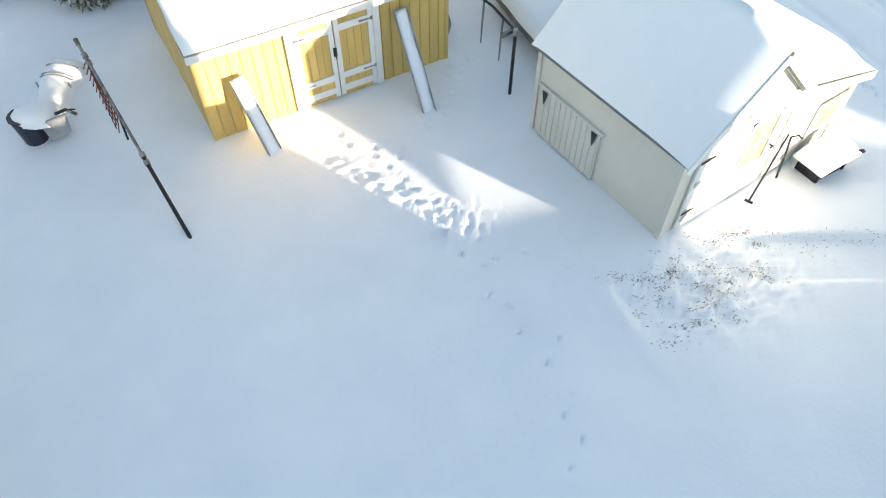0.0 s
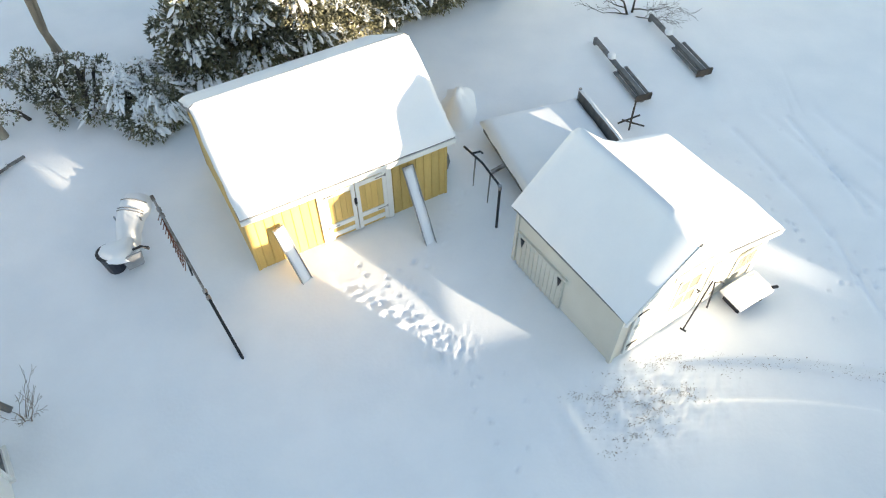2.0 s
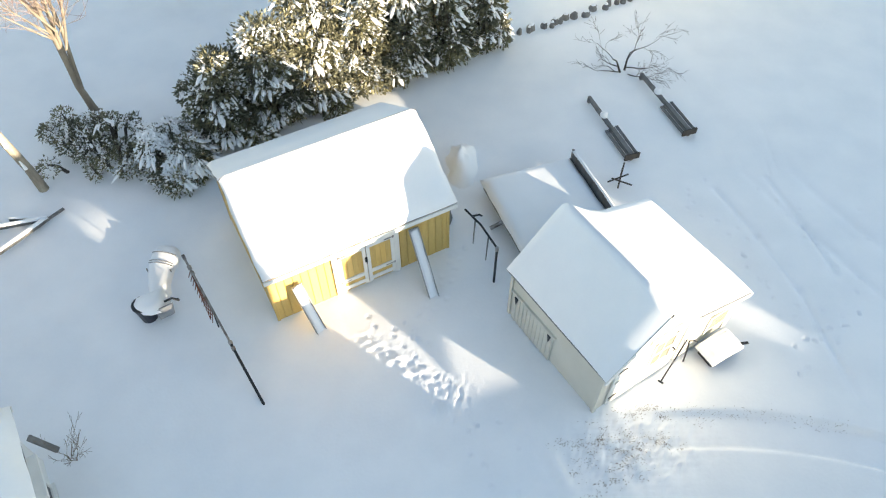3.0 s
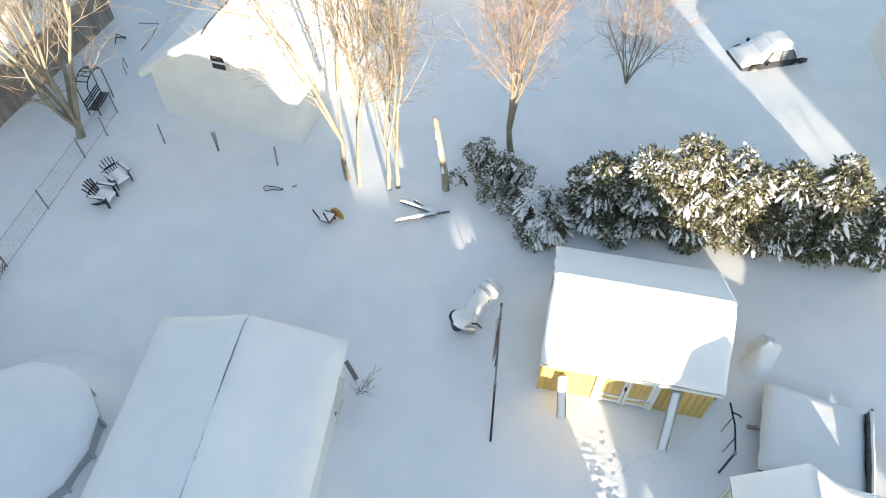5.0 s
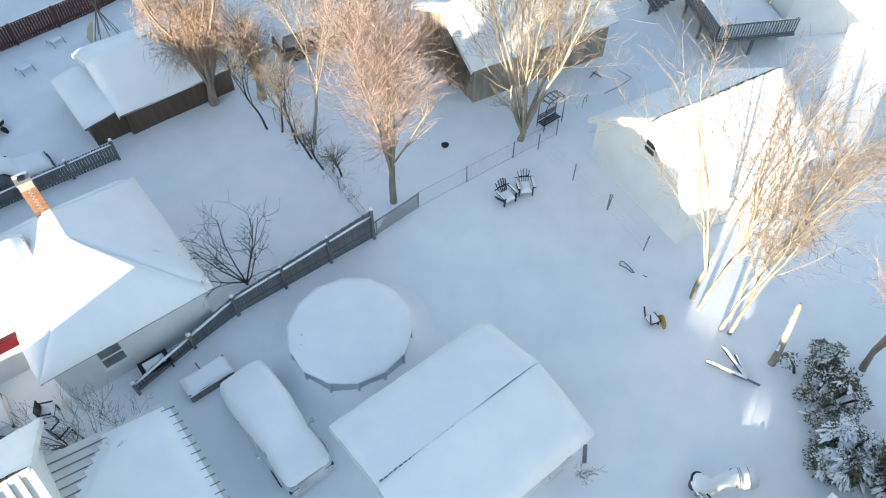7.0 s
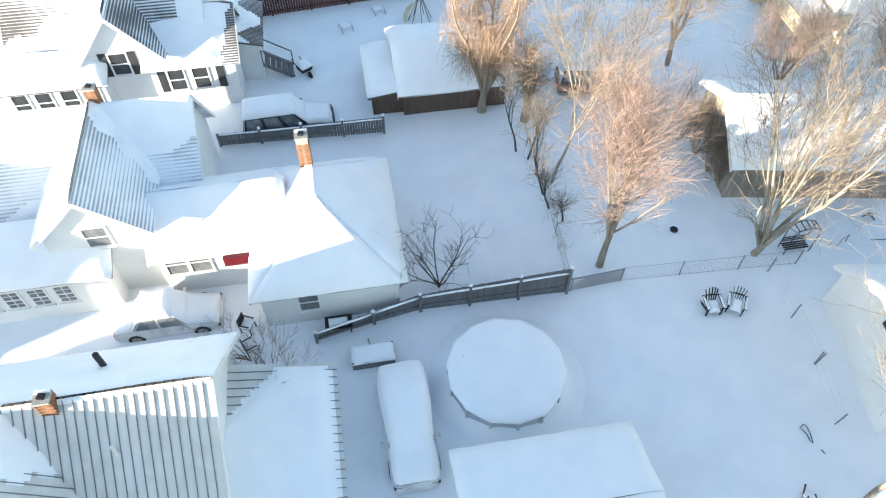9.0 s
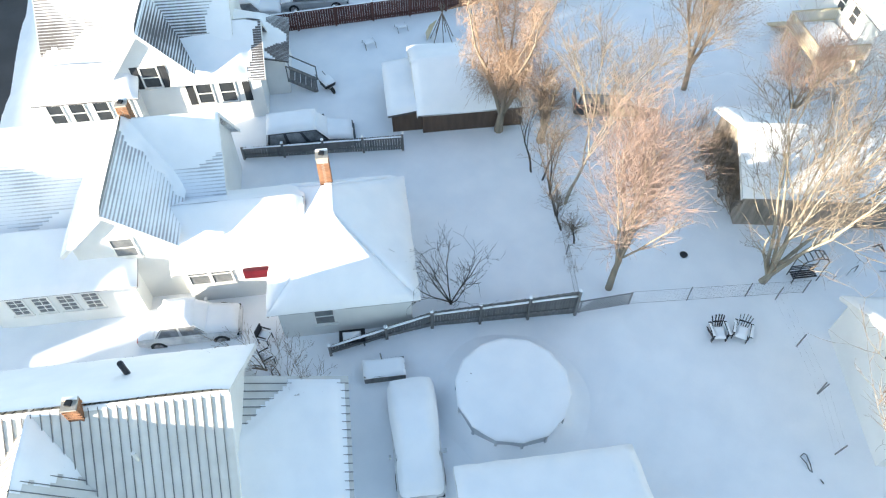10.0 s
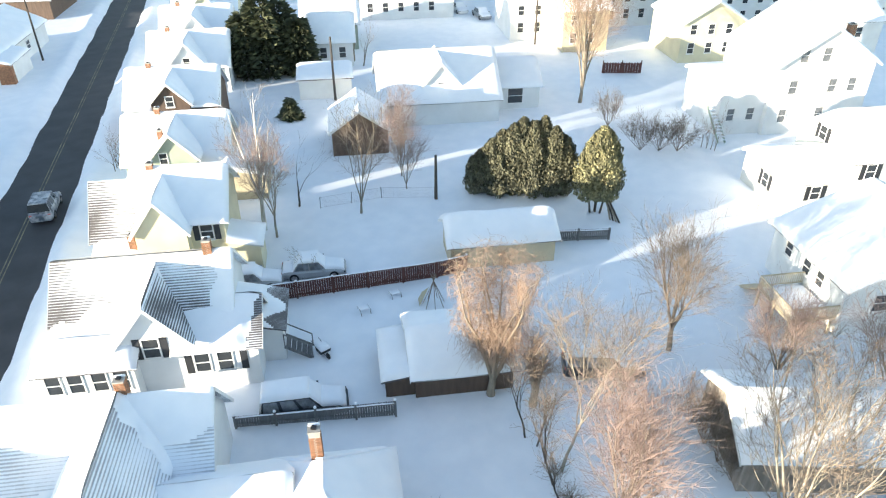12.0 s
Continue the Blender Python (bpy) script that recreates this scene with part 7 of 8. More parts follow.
willow(-28.0, 8.3, "tall willow hung with a curtain of tawny shoots", 9.6, 2.0, 31, 5200)
willow(-26.9, 10.4, "lower willow with thin tawny shoots beside the first", 4.8, 1.3, 32, 900)


def evergreen(a, b, label, lumps, leaf, snow=0.25, seed=41, size=0.11, per=420, name="shrub", group="evergreens", trunk=True, droop=0.3, clump=0):
    """A crown of many small leaves set on uneven lumps (da, db, z, radius, height), with snow on its upper side."""
    rng = random.Random(seed)
    t = thing(name, Matrix.Translation(at(a, b, 0)), label, "tree" if name == "tree" else "shrub", group)
    wood, leaves, white = Geo(), Geo(), Geo()
    for da, db, z, r, hh in lumps:
        c = at(da, db, z)
        wood.tube([at(da * 0.6, db * 0.6, -0.3), c * 0.8, c + Vector((0, 0, hh * 0.7))], [0.07, 0.05, 0.015], 5, False)
        for i in range(int(per * r * (r + hh))):
            th, u = rng.uniform(0, math.tau), rng.uniform(-0.75, 1)
            k = rng.uniform(0.55, 1.08) ** 0.6
            s = math.sqrt(max(0.0, 1 - u * u))
            n = Vector((math.cos(th) * s, math.sin(th) * s, u))
            wob = 1 + 0.42 * noise.noise(Vector((n.x * 2.6 + da, n.y * 2.2 + db, n.z * 2.2 + seed)))
            p = c + Vector((n.x * r * k * wob, n.y * r * k * wob, n.z * hh * k * wob))
            d = (n + Vector((rng.gauss(0, 0.6), rng.gauss(0, 0.6), rng.gauss(0.1, 0.5) - droop * 0.3))).normalized()
            sd = d.cross(Vector((rng.gauss(0, 1), rng.gauss(0, 1), rng.gauss(0, 1)))).normalized()
            L_ = size * rng.uniform(0.7, 1.5)
            is_snow = snow and n.z > -0.25 and k > 0.75 and rng.random() < snow * (0.5 + 0.6 * n.z) * (1.7 if noise.noise(p * 1.9) > 0.10 else 0.12)
            g = white if is_snow else leaves
            if is_snow:
                L_ *= 0.85
                d = Vector((d.x, d.y, d.z * 0.4)).normalized()
            w = 0.24 * L_ if not is_snow else 0.45 * L_
            g.add([p, p + d * L_ * 0.42 + sd * w, p + d * L_ * 1.15, p + d * L_ * 0.42 - sd * w], [(0, 1, 2, 3)])
    if clump:
        for da, db, z, r, hh in lumps:
            for i in range(int(clump * r * (r + hh))):
                th, u = rng.uniform(0, math.tau), rng.uniform(0.0, 1)
                sq = math.sqrt(1 - u * u)
                n = Vector((math.cos(th) * sq, math.sin(th) * sq, u))
                c = at(da, db, z) + Vector((n.x * r, n.y * r, n.z * hh)) * rng.uniform(0.8, 1.0)
                if noise.noise(c * 1.3 + Vector((seed, 0, 0))) < -0.05:
                    continue
                d = Vector((n.x, n.y, -0.55)) * rng.uniform(0.14, 0.36)
                sd = Vector((-n.y, n.x, rng.uniform(-0.4, 0.4))) * rng.uniform(0.035, 0.085)
                up = Vector((0, 0, rng.uniform(0.03, 0.07)))
                white.add([c - d * 0.3, c + sd + d * 0.2, c + sd * 0.7 + d * 0.8, c + d, c - sd * 0.7 + d * 0.75, c - sd + d * 0.2, c + d * 0.35 + up], [(0, 1, 6), (1, 2, 6), (2, 3, 6), (3, 4, 6), (4, 5, 6), (5, 0, 6)])
    if trunk:
        part("trunk", wood, DARKBARK, t)
    tagged(part("crown", leaves, leaf, t), kind="stuff")
    if white.v:
        tagged(part("crown_snow", white, DRIFT, t, "clumps of snow caught on the branches"), kind="stuff")
    return t


rh = random.Random(77)


def clumps(h, r, n):
    """A bush's lumps: a core, and smaller ones that break its outline."""
    out = [(0, 0, h * 0.18, r * 0.95, h * 0.20), (0, 0, h * 0.42, r * 0.85, h * 0.40), (rh.uniform(-0.2, 0.2), rh.uniform(-0.2, 0.2), h * 0.7, r * 0.6, h * 0.26)]
    for i in range(n):
        z = rh.uniform(0.04, 0.92)
        an, k = rh.uniform(0, math.tau), r * (1.0 - 0.75 * z ** 1.6) * rh.uniform(0.75, 1.1)
        q = rh.uniform(0.26, 0.46)
        out.append((math.cos(an) * k, math.sin(an) * k, h * z, q, q * rh.uniform(0.8, 1.5)))
    return out


# row of bushy evergreens behind the pine shed
for i in range(7):
    a = 3.5 + i * 1.47
    h = (2.9, 3.7, 4.0, 3.6, 3.6, 3.8, 3.0)[i]
    evergreen(a, 16.9 - 0.08 * i, "bushy evergreen in a snow-laden hedge row behind the shed", clumps(h, 1.15 if i < 6 else 0.8, 13), LEAF, (0.26, 0.32, 0.22, 0.30, 0.24, 0.22, 0.28)[i], 50 + i, 0.105, 1700, group="hedge row", clump=(50, 60, 38, 56, 44, 38, 54)[i])
loose = [(0.0, 0.0, 0.45, 0.62, 0.45), (0.35, 0.55, 0.6, 0.5, 0.5), (-0.45, 0.5, 0.5, 0.5, 0.42)]
for i in range(19):
    an, k = rh.uniform(0, math.tau), rh.uniform(0.55, 1.45)
    loose.append((math.cos(an) * k * 0.95, math.sin(an) * k * 1.15, rh.uniform(0.2, 1.35) * (1.25 - 0.45 * k), rh.uniform(0.14, 0.34), rh.uniform(0.12, 0.36)))
evergreen(-0.2, 17.95, "loose evergreen shrub with dusted snow below a bare tree", loose, LEAF, 0.42, 61, 0.075, 1800, clump=40)
evergreen(1.75, 16.3, "small evergreen bowed under heavy snow", clumps(1.15, 1.15, 12), LEAF, 0.6, 62, 0.085, 1500, droop=1.0, clump=170)
# far hedge and golden cedar
def cedar(a, b, h, r, label, leaf, seed, n, name="shrub", group="evergreens", foot=0.0, lean=0.25, size=0.34, width=0.3, spires=3):
    """A dense conifer: flat sprays that point up and outwards round several spires, ragged at the top."""
    rng = random.Random(seed)
    t = thing(name, Matrix.Translation(at(a, b, 0)), label, "tree" if name == "tree" else "shrub", group)
    g, wood = Geo(), Geo()
    tops = [(0.0, 0.0, 1.0, 1.0)] + [(rng.uniform(-0.6, 0.6) * r, rng.uniform(-0.6, 0.6) * r, rng.uniform(0.72, 0.97), rng.uniform(0.4, 0.65)) for i in range(spires)]
    for x, y, hk, rk in tops:
        wood.tube([(x * 0.4, y * 0.4, -0.2), (x * 0.7, y * 0.7, foot + 0.5), (x, y, h * hk * 0.9)], [0.09, 0.07, 0.02], 5, False)
    for i in range(n):
        x, y, hk, rk = tops[0] if rng.random() < 0.5 else tops[int(rng.random() * len(tops))]
        v = rng.random() ** 0.85
        z = foot + (h * hk - foot) * v
        prof = min(1.0, (v + 0.10) * 3.2) * (1 - v ** 2.2) ** 0.62
        an = rng.uniform(0, math.tau)
        bump = 1 + 0.30 * noise.noise(Vector((math.cos(an) * 1.9 + seed, math.sin(an) * 1.9, z * 0.9))) + 0.14 * noise.noise(Vector((math.cos(an) * 6, math.sin(an) * 6 + seed, z * 2.6)))
        rr = r * rk * prof * bump * rng.uniform(0.72, 1.05)
        o = Vector((math.cos(an), math.sin(an), 0))
        p = Vector((x, y, z)) + o * rr
        d = (o * lean * rng.uniform(0.4, 2.2) + Vector((rng.gauss(0, 0.2), rng.gauss(0, 0.2), 1.0 if lean < 1 else rng.uniform(-0.5, 0.5)))).normalized()
        sd = d.cross(o + Vector((rng.gauss(0, 0.5), rng.gauss(0, 0.5), rng.gauss(0, 0.5)))).normalized()
        ln = size * rng.uniform(0.6, 1.35)
        w = ln * width * rng.uniform(0.7, 1.3)
        g.add([p, p + d * ln * 0.4 + sd * w, p + d * ln, p + d * ln * 0.45 - sd * w], [(0, 1, 2, 3)])
    part("trunk", wood, DARKBARK, t)
    tagged(part("crown", g, leaf, t), kind="stuff")
    return t


for i in range(9):
    h = (3.7, 4.8, 5.4, 6.1, 6.5, 6.3, 6.6, 5.9, 5.0)[i]
    cedar(-51.5 + 0.16 * i + 0.35 * (i % 2), 12.3 + i * 0.80, h, 1.25 + 0.12 * (i % 3), "dense tall cedar in a dark hedge behind the gardens", CEDAR, 70 + i, 8000, group="far cedar hedge", size=0.23)
cedar(-46.8, 20.6, 7.0, 1.85, "golden cedar with bare stems leaning at its foot", GOLD, 81, 15000, name="tree", foot=1.1, size=0.25)
stems = thing("bare_stems", Matrix.Translation(at(-45.9, 21.4, 0)), "pale bare stems leaning below the golden cedar", "stems")
for i in range(4):
    part("stem", Geo().tube([at(0.6 + 0.25 * i, 0.2 * i, -0.3), at(0.1 + 0.1 * i, 0.1 * i - 0.2, 0.9), at(-0.6, 0.05 * i - 0.6, 2.2)], [0.09, 0.075, 0.05], 6), (PALEBARK, DARKBARK)[i % 2], stems)


def spruce(a, b, h, r, label, seed, n=26):
    """A conifer of whorled, drooping boughs."""
    rng = random.Random(seed)
    t = thing("tree", Matrix.Translation(at(a, b, -0.2)), label, "tree", "evergreens")
    part("trunk", Geo().tube([(0, 0, 0), (0, 0, h)], [0.2, 0.02], 7), DARKBARK, t)
    g = Geo()
    for k in range(n):
        z = h * (0.08 + 0.9 * k / n)
        rr = r * (1 - 0.93 * (k / n) ** 1.5) * rng.uniform(0.85, 1.12)
        m = 10 if rr > 1 else 7
        for j in range(m):
            an = math.tau * (j + rng.random()) / m
            d = Vector((math.cos(an), math.sin(an), 0))
            sd = Vector((-d.y, d.x, 0))
            for s in range(7):
                u = (s + 1) / 7
                p = d * rr * u + Vector((0, 0, z - rr * 0.32 * u * u + rng.gauss(0, 0.08)))
                L_ = 0.5 * rng.uniform(0.7, 1.4) * (0.6 + 0.6 * rr / r)
                for e in (-1, 1):
                    q = (d * 0.7 + sd * e * rng.uniform(0.4, 1.1) + Vector((0, 0, rng.uniform(-0.5, 0.1)))).normalized()
                    w = q.cross(Vector((rng.gauss(0, 1), rng.gauss(0, 1), 1.5))).normalized() * L_ * 0.3
                    g.add([p, p + q * L_ * 0.5 + w, p + q * L_ * 1.3, p + q * L_ * 0.5 - w], [(0, 1, 2, 3)])
    tagged(part("crown", g, SPRUCE, t), kind="stuff")
    return t


for i, (da, db, h, r) in enumerate(((0.0, -2.7, 7.2, 2.3), (0.4, -0.6, 9.2, 2.5), (-0.4, 1.6, 8.4, 2.4), (0.6, 3.3, 6.6, 2.1))):
    cedar(-85.0 + da, -6.8 + db, h, r, "dark spruce with feathery boughs in a clump among the white houses", SPRUCE, 91 + i, 3600, name="tree", group="spruce clump", lean=1.1, size=0.7, width=0.22, spires=2)
spruce(-70.5, -4.0, 2.4, 1.0, "small spruce in a snowy garden", 93, 12)
# added board screen and houses outside the view, across the way of the low sun
shade_screen = thing("shade_screen", Matrix.Translation(at(8.3, -4.0, 0)), "unseen board screen added to shape the sun patches by the sheds", "fence")


def screen_board(a0, a1, z0, z1, z2):
    """One upright board of the screen; its head slopes from z1 to z2."""
    foot = [(a0, -0.03), (a1, -0.03), (a1, 0.03), (a0, 0.03)]
    v = [at(a, b, z0) for a, b in foot] + [at(a, b, z) for (a, b), z in zip(foot, (z1, z2, z2, z1))]
    part("board", Geo().add(v, [(3, 2, 1, 0), (4, 5, 6, 7), (0, 1, 5, 4), (1, 2, 6, 5), (2, 3, 7, 6), (3, 0, 4, 7)]), GREYWOOD, shade_screen)


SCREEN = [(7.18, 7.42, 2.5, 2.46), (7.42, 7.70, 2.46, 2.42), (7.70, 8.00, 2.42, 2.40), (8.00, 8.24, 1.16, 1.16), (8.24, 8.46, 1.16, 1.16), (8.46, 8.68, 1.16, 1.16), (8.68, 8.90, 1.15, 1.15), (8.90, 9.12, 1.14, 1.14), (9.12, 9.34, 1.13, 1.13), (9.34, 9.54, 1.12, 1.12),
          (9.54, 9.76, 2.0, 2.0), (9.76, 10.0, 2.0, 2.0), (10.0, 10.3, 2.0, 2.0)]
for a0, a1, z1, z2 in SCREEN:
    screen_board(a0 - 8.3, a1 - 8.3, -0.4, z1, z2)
# raised sloping boards, added to cast the slanted bar of shade
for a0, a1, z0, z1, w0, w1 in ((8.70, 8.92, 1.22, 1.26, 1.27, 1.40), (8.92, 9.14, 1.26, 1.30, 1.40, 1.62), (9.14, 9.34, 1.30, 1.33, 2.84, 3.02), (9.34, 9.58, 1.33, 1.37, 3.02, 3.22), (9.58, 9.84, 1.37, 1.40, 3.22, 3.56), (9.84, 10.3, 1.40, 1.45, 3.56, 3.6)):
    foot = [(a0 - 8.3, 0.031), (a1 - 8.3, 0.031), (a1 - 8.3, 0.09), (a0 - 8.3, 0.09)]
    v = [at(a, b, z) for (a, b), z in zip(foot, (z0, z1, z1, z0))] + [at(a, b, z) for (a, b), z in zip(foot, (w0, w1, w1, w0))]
    part("gate_board", Geo().add(v, [(3, 2, 1, 0), (4, 5, 6, 7), (0, 1, 5, 4), (1, 2, 6, 5), (2, 3, 7, 6), (3, 0, 4, 7)]), GREYWOOD, shade_screen)
# two unseen houses, added; their stepped ridges set where sunlight lands
EH = House("unseen plain house added to shade the garden from the low sun", 18, -25, group="houses round the yard")
EH.wing(12.5, 18.1, -28, -22, 1.9, 2.6, "a", SIDING, SHINGLE, (0.2, 0.2), 0.1)
EH.wing(18.3, 22.6, -28, -22, 2.3, 3.4, "a", SIDING, SHINGLE, (0.2, 0.2), 0.1)
EH.wing(22.6, 23.75, -28, -22, 2.3, 3.2, "a", SIDING, SHINGLE, (0.2, 0.2), 0.02)
EH.wing(23.75, 25.6, -28, -22, 2.4, 3.75, "a", SIDING, SHINGLE, (0.2, 0.2), 0.1)
EG = House("unseen plain taller house added to shade the garden from the low sun", 30, -19, group="houses round the yard")
EG.wing(22.75, 26.4, -20, -18, 5.6, 6.8, "a", SIDING, SHINGLE, (0.2, 0.2), 0.1)
EG.wing(26.4, 30.2, -20, -18, 3.9, 4.6, "a", SIDING, SHINGLE, (0.2, 0.2), 0.1)
EG.wing(30.2, 46, -20, -18, 5.6, 6.8, "a", SIDING, SHINGLE, (0.2, 0.2), 0.1)
# houses across the street, outside the view, added to shade the street side
for a0, a1 in ((-92.0, -70.0), (-68.0, -50.0)):
    h = House("unseen plain white house added beyond the street to cast shade", (a0 + a1) / 2, -66, group="houses across the street")
    h.wing(a0, a1, -69, -63, 3.4, 5.6, "a", SIDING, SHINGLE, (0.2, 0.2), 0.25)
for a0, a1, ev, rg in ((-14.6, -8.7, 5.0, 7.45), (-5.3, 5.0, 2.6, 4.4), (-31.0, -19.5, 2.2, 3.4), (-49.0, -33.0, 2.6, 4.2), (-68.0, -50.0, 2.6, 4.2)):
    h = House("unseen plain white house added on the sunny side to shade the street", (a0 + a1) / 2, -38, group="houses across the street")
    h.wing(a0, a1, -40, -34, ev, rg, "a", SIDING, SHINGLE, (0.2, 0.2), 0.25)
    h.window("+b", (a0 + a1) / 2, -34, 1.0)
for i, a in enumerate((-20.6, -21.8, -23.0, -24.3)):
    full_tree(a, 18.55 - 0.15 * i, "tawny brush grown up against the low garage", 2.6, 0.2, 0.05, 8, 0.5, TWIG, TWIG, 240 + i, 6, 4, 2, (0, 0), 0.6, "brush by the garage")


# ---- small things ----
def adirondack(m, label):
    """A garden chair with a fanned slat back, slat seat and broad arms, snow lying on it."""
    c = thing("garden_chair", m, label, "chair", "garden chairs")
    for i in range(6):
        x = 0.06 + i * 0.085
        part("seat_slat", Geo().beam((x, -0.26, 0.36 - x * 0.25), (x, 0.26, 0.36 - x * 0.25), 0.075, 0.02), BLACK, c)
    for i in range(5):
        k = i - 2
        part("back_slat", Geo().beam((0.0, k * 0.085, 0.28), (-0.30, k * 0.135, 0.95 - 0.035 * k * k), 0.085, 0.02, (0, 1, 0)), BLACK, c)
    part("back_rail", Geo().beam((-0.15, -0.24, 0.60), (-0.15, 0.24, 0.60), 0.03, 0.07), BLACK, c)
    for s in (-1, 1):
        part("arm", Geo().beam((-0.18, s * 0.34, 0.55), (0.58, s * 0.36, 0.57), 0.13, 0.025), BLACK, c)
        part("arm_snow", blanket(Geo(), [(-0.1, s * 0.35 - 0.055, 0.583), (0.56, s * 0.35 - 0.055, 0.583), (0.56, s * 0.35 + 0.055, 0.583), (-0.1, s * 0.35 + 0.055, 0.583)], 0.06, 6, 3, 0.05), DRIFT, c, smooth=True)
        part("front_leg", Geo().beam((0.5, s * 0.31, -0.2), (0.5, s * 0.31, 0.56), 0.03, 0.1, (1, 0, 0)), BLACK, c)
        part("rear_leg", Geo().beam((0.45, s * 0.28, 0.28), (-0.35, s * 0.28, -0.08), 0.03, 0.1), BLACK, c)
    part("seat_snow", blanket(Geo(), [(0.02, -0.26, 0.39), (0.56, -0.26, 0.27), (0.56, 0.26, 0.27), (0.02, 0.26, 0.39)], 0.17, 8, 8, 0.1, 0.2, m.translation.x), DRIFT, c, smooth=True)
    return c


adirondack(pose(-20.42, 4.55, 0, 0, 0, 30) @ Matrix.Scale(0.98, 4), "dark slatted garden chair with snow on seat and arms")
adirondack(pose(-20.92, 5.52, 0, 0, 0, 4) @ Matrix.Scale(0.98, 4), "dark slatted garden chair turned towards its neighbour, snow-topped")

# tipped child's chair
tc = thing("child_chair", pose(-13.6, 9.45, 0.0, 0, 0, 20) @ Matrix.Scale(1.25, 4), "small orange and brown child's chair tipped over in the snow", "chair")
part("seat", Geo().beam((0.0, -0.18, 0.12), (0.0, 0.2, 0.12), 0.36, 0.05), REDWOOD, tc)
part("backrest", Geo().tube([(0.18, 0.2, 0.05), (0.2, 0.27, 0.05)], [0.24, 0.24], 10), ORANGE, tc)
for x, y in ((-0.14, -0.16), (0.14, -0.16)):
    part("leg", Geo().beam((x, y, 0.12), (x * 1.2 - 0.08, y - 0.1, 0.6), 0.04, 0.04), REDWOOD, tc)
for x, y in ((-0.15, 0.1), (0.15, 0.1)):
    part("leg", Geo().beam((x, y, 0.12), (x * 1.5, y, -0.1), 0.04, 0.04), REDWOOD, tc)
part("seat_snow", blanket(Geo(), [(-0.18, -0.18, 0.146), (0.16, -0.18, 0.146), (0.16, 0.14, 0.146), (-0.18, 0.14, 0.146)], 0.07, 5, 5, 0.06), DRIFT, tc, smooth=True)

# snow-topped beams lying in a V
vb = thing("timber_frame", Matrix.Translation((-10.85, 12.2, 0)), "fallen timber frame in a V, outlined by snow", "timber")
for q, w in (((-0.82, -1.25), 0.10), ((-1.35, -0.45), 0.10), ((-1.0, -0.1), 0.06)):
    d = Vector((*q, 0.05))
    part("beam", Geo().beam((0, 0, 0.12), d + Vector((0, 0, 0.1)), w, 0.1), GREYWOOD, vb)
    s = Vector((-d.y, d.x, 0)).normalized() * w * 0.6
    part("beam_snow", blanket(Geo(), [-s + Vector((0, 0, 0.17)), s + Vector((0, 0, 0.17)), d + s + Vector((0, 0, 0.15)), d - s + Vector((0, 0, 0.15))], 0.07, 3, 10, 0.04), DRIFT, vb, smooth=True)
part("brace", Geo().beam((0.0, 0.0, 0.1), (0.25, 0.42, 0.05), 0.06, 0.06), GREYWOOD, vb)

# broken trunk
sn = thing("tree_stump", Matrix.Translation((-11.44, 13.38, 0)), "tall broken tree trunk, its top lit pale", "stump")
part("trunk", Geo().tube([(0, 0, -0.3), (-0.1, 0.02, 0.8), (-0.32, 0.0, 2.0), (-0.52, 0.02, 3.0), (-0.55, 0.02, 3.15)], [0.15, 0.125, 0.115, 0.10, 0.05], 9), PALEBARK, sn, smooth=True)
for z, x in ((0.9, -0.12), (1.7, -0.26), (2.4, -0.4)):
    part("bark_snow", Geo().tube([(x + 0.05, -0.1, z), (x, -0.1, z + 0.3)], [0.06, 0.02], 6), DRIFT, sn)

# weathered benches, half buried
def long_bench(p, q, label):
    p, q = Vector((*p, -0.34)), Vector((*q, -0.34))
    d = (q - p)
    u = d.normalized()
    s = Vector((-u.y, u.x, 0))
    b = thing("bench", Matrix.Translation(p), label, "bench", "garden benches")
    up = Vector((0, 0, 1))
    part("long_rail", Geo().beam(up * 0.5, d * 0.98 + up * 0.5, 0.11, 0.09), GREYWOOD, b)
    for i in range(4):
        o = s * (i * 0.11 - 0.16)
        part("slat", Geo().beam(d * 0.52 + o + up * (0.44 + 0.03 * i), d * 0.97 + o + up * (0.44 + 0.03 * i), 0.085, 0.04), GREYWOOD, b)
        if i % 2:
            part("slat_snow", Geo().beam(d * 0.54 + o + s * 0.05 + up * (0.475 + 0.03 * i), d * 0.95 + o + s * 0.05 + up * (0.475 + 0.03 * i), 0.05, 0.02), DRIFT, b)
    for k in (0.0, 0.52, 0.97):
        part("post", Geo().beam(d * k + up * -0.3, d * k + up * 0.56, 0.09, 0.09, u), GREYWOOD, b)
    part("end_board", Geo().beam(d * 0.985 - s * 0.24 + up * 0.5, d * 0.985 + s * 0.24 + up * 0.5, 0.05, 0.2), DARKBARK, b)
    part("rail_snow", Geo().tube([d * 0.3 + up * 0.55, d * 0.34 + up * 0.6, d * 0.38 + up * 0.55], [0.08, 0.13, 0.05], 8), DRIFT, b, smooth=True)
    return b


long_bench((4.39, 17.57), (5.38, 14.95), "weathered slatted bench with a long arm rail, snow drifted against it")
long_bench((6.21, 18.78), (7.26, 16.05), "second weathered slatted bench sunk in the snow")
cx = thing("crossed_sticks", Matrix.Translation((4.78, 14.05, 0)), "dark crossed sticks poking from the snow", "sticks")
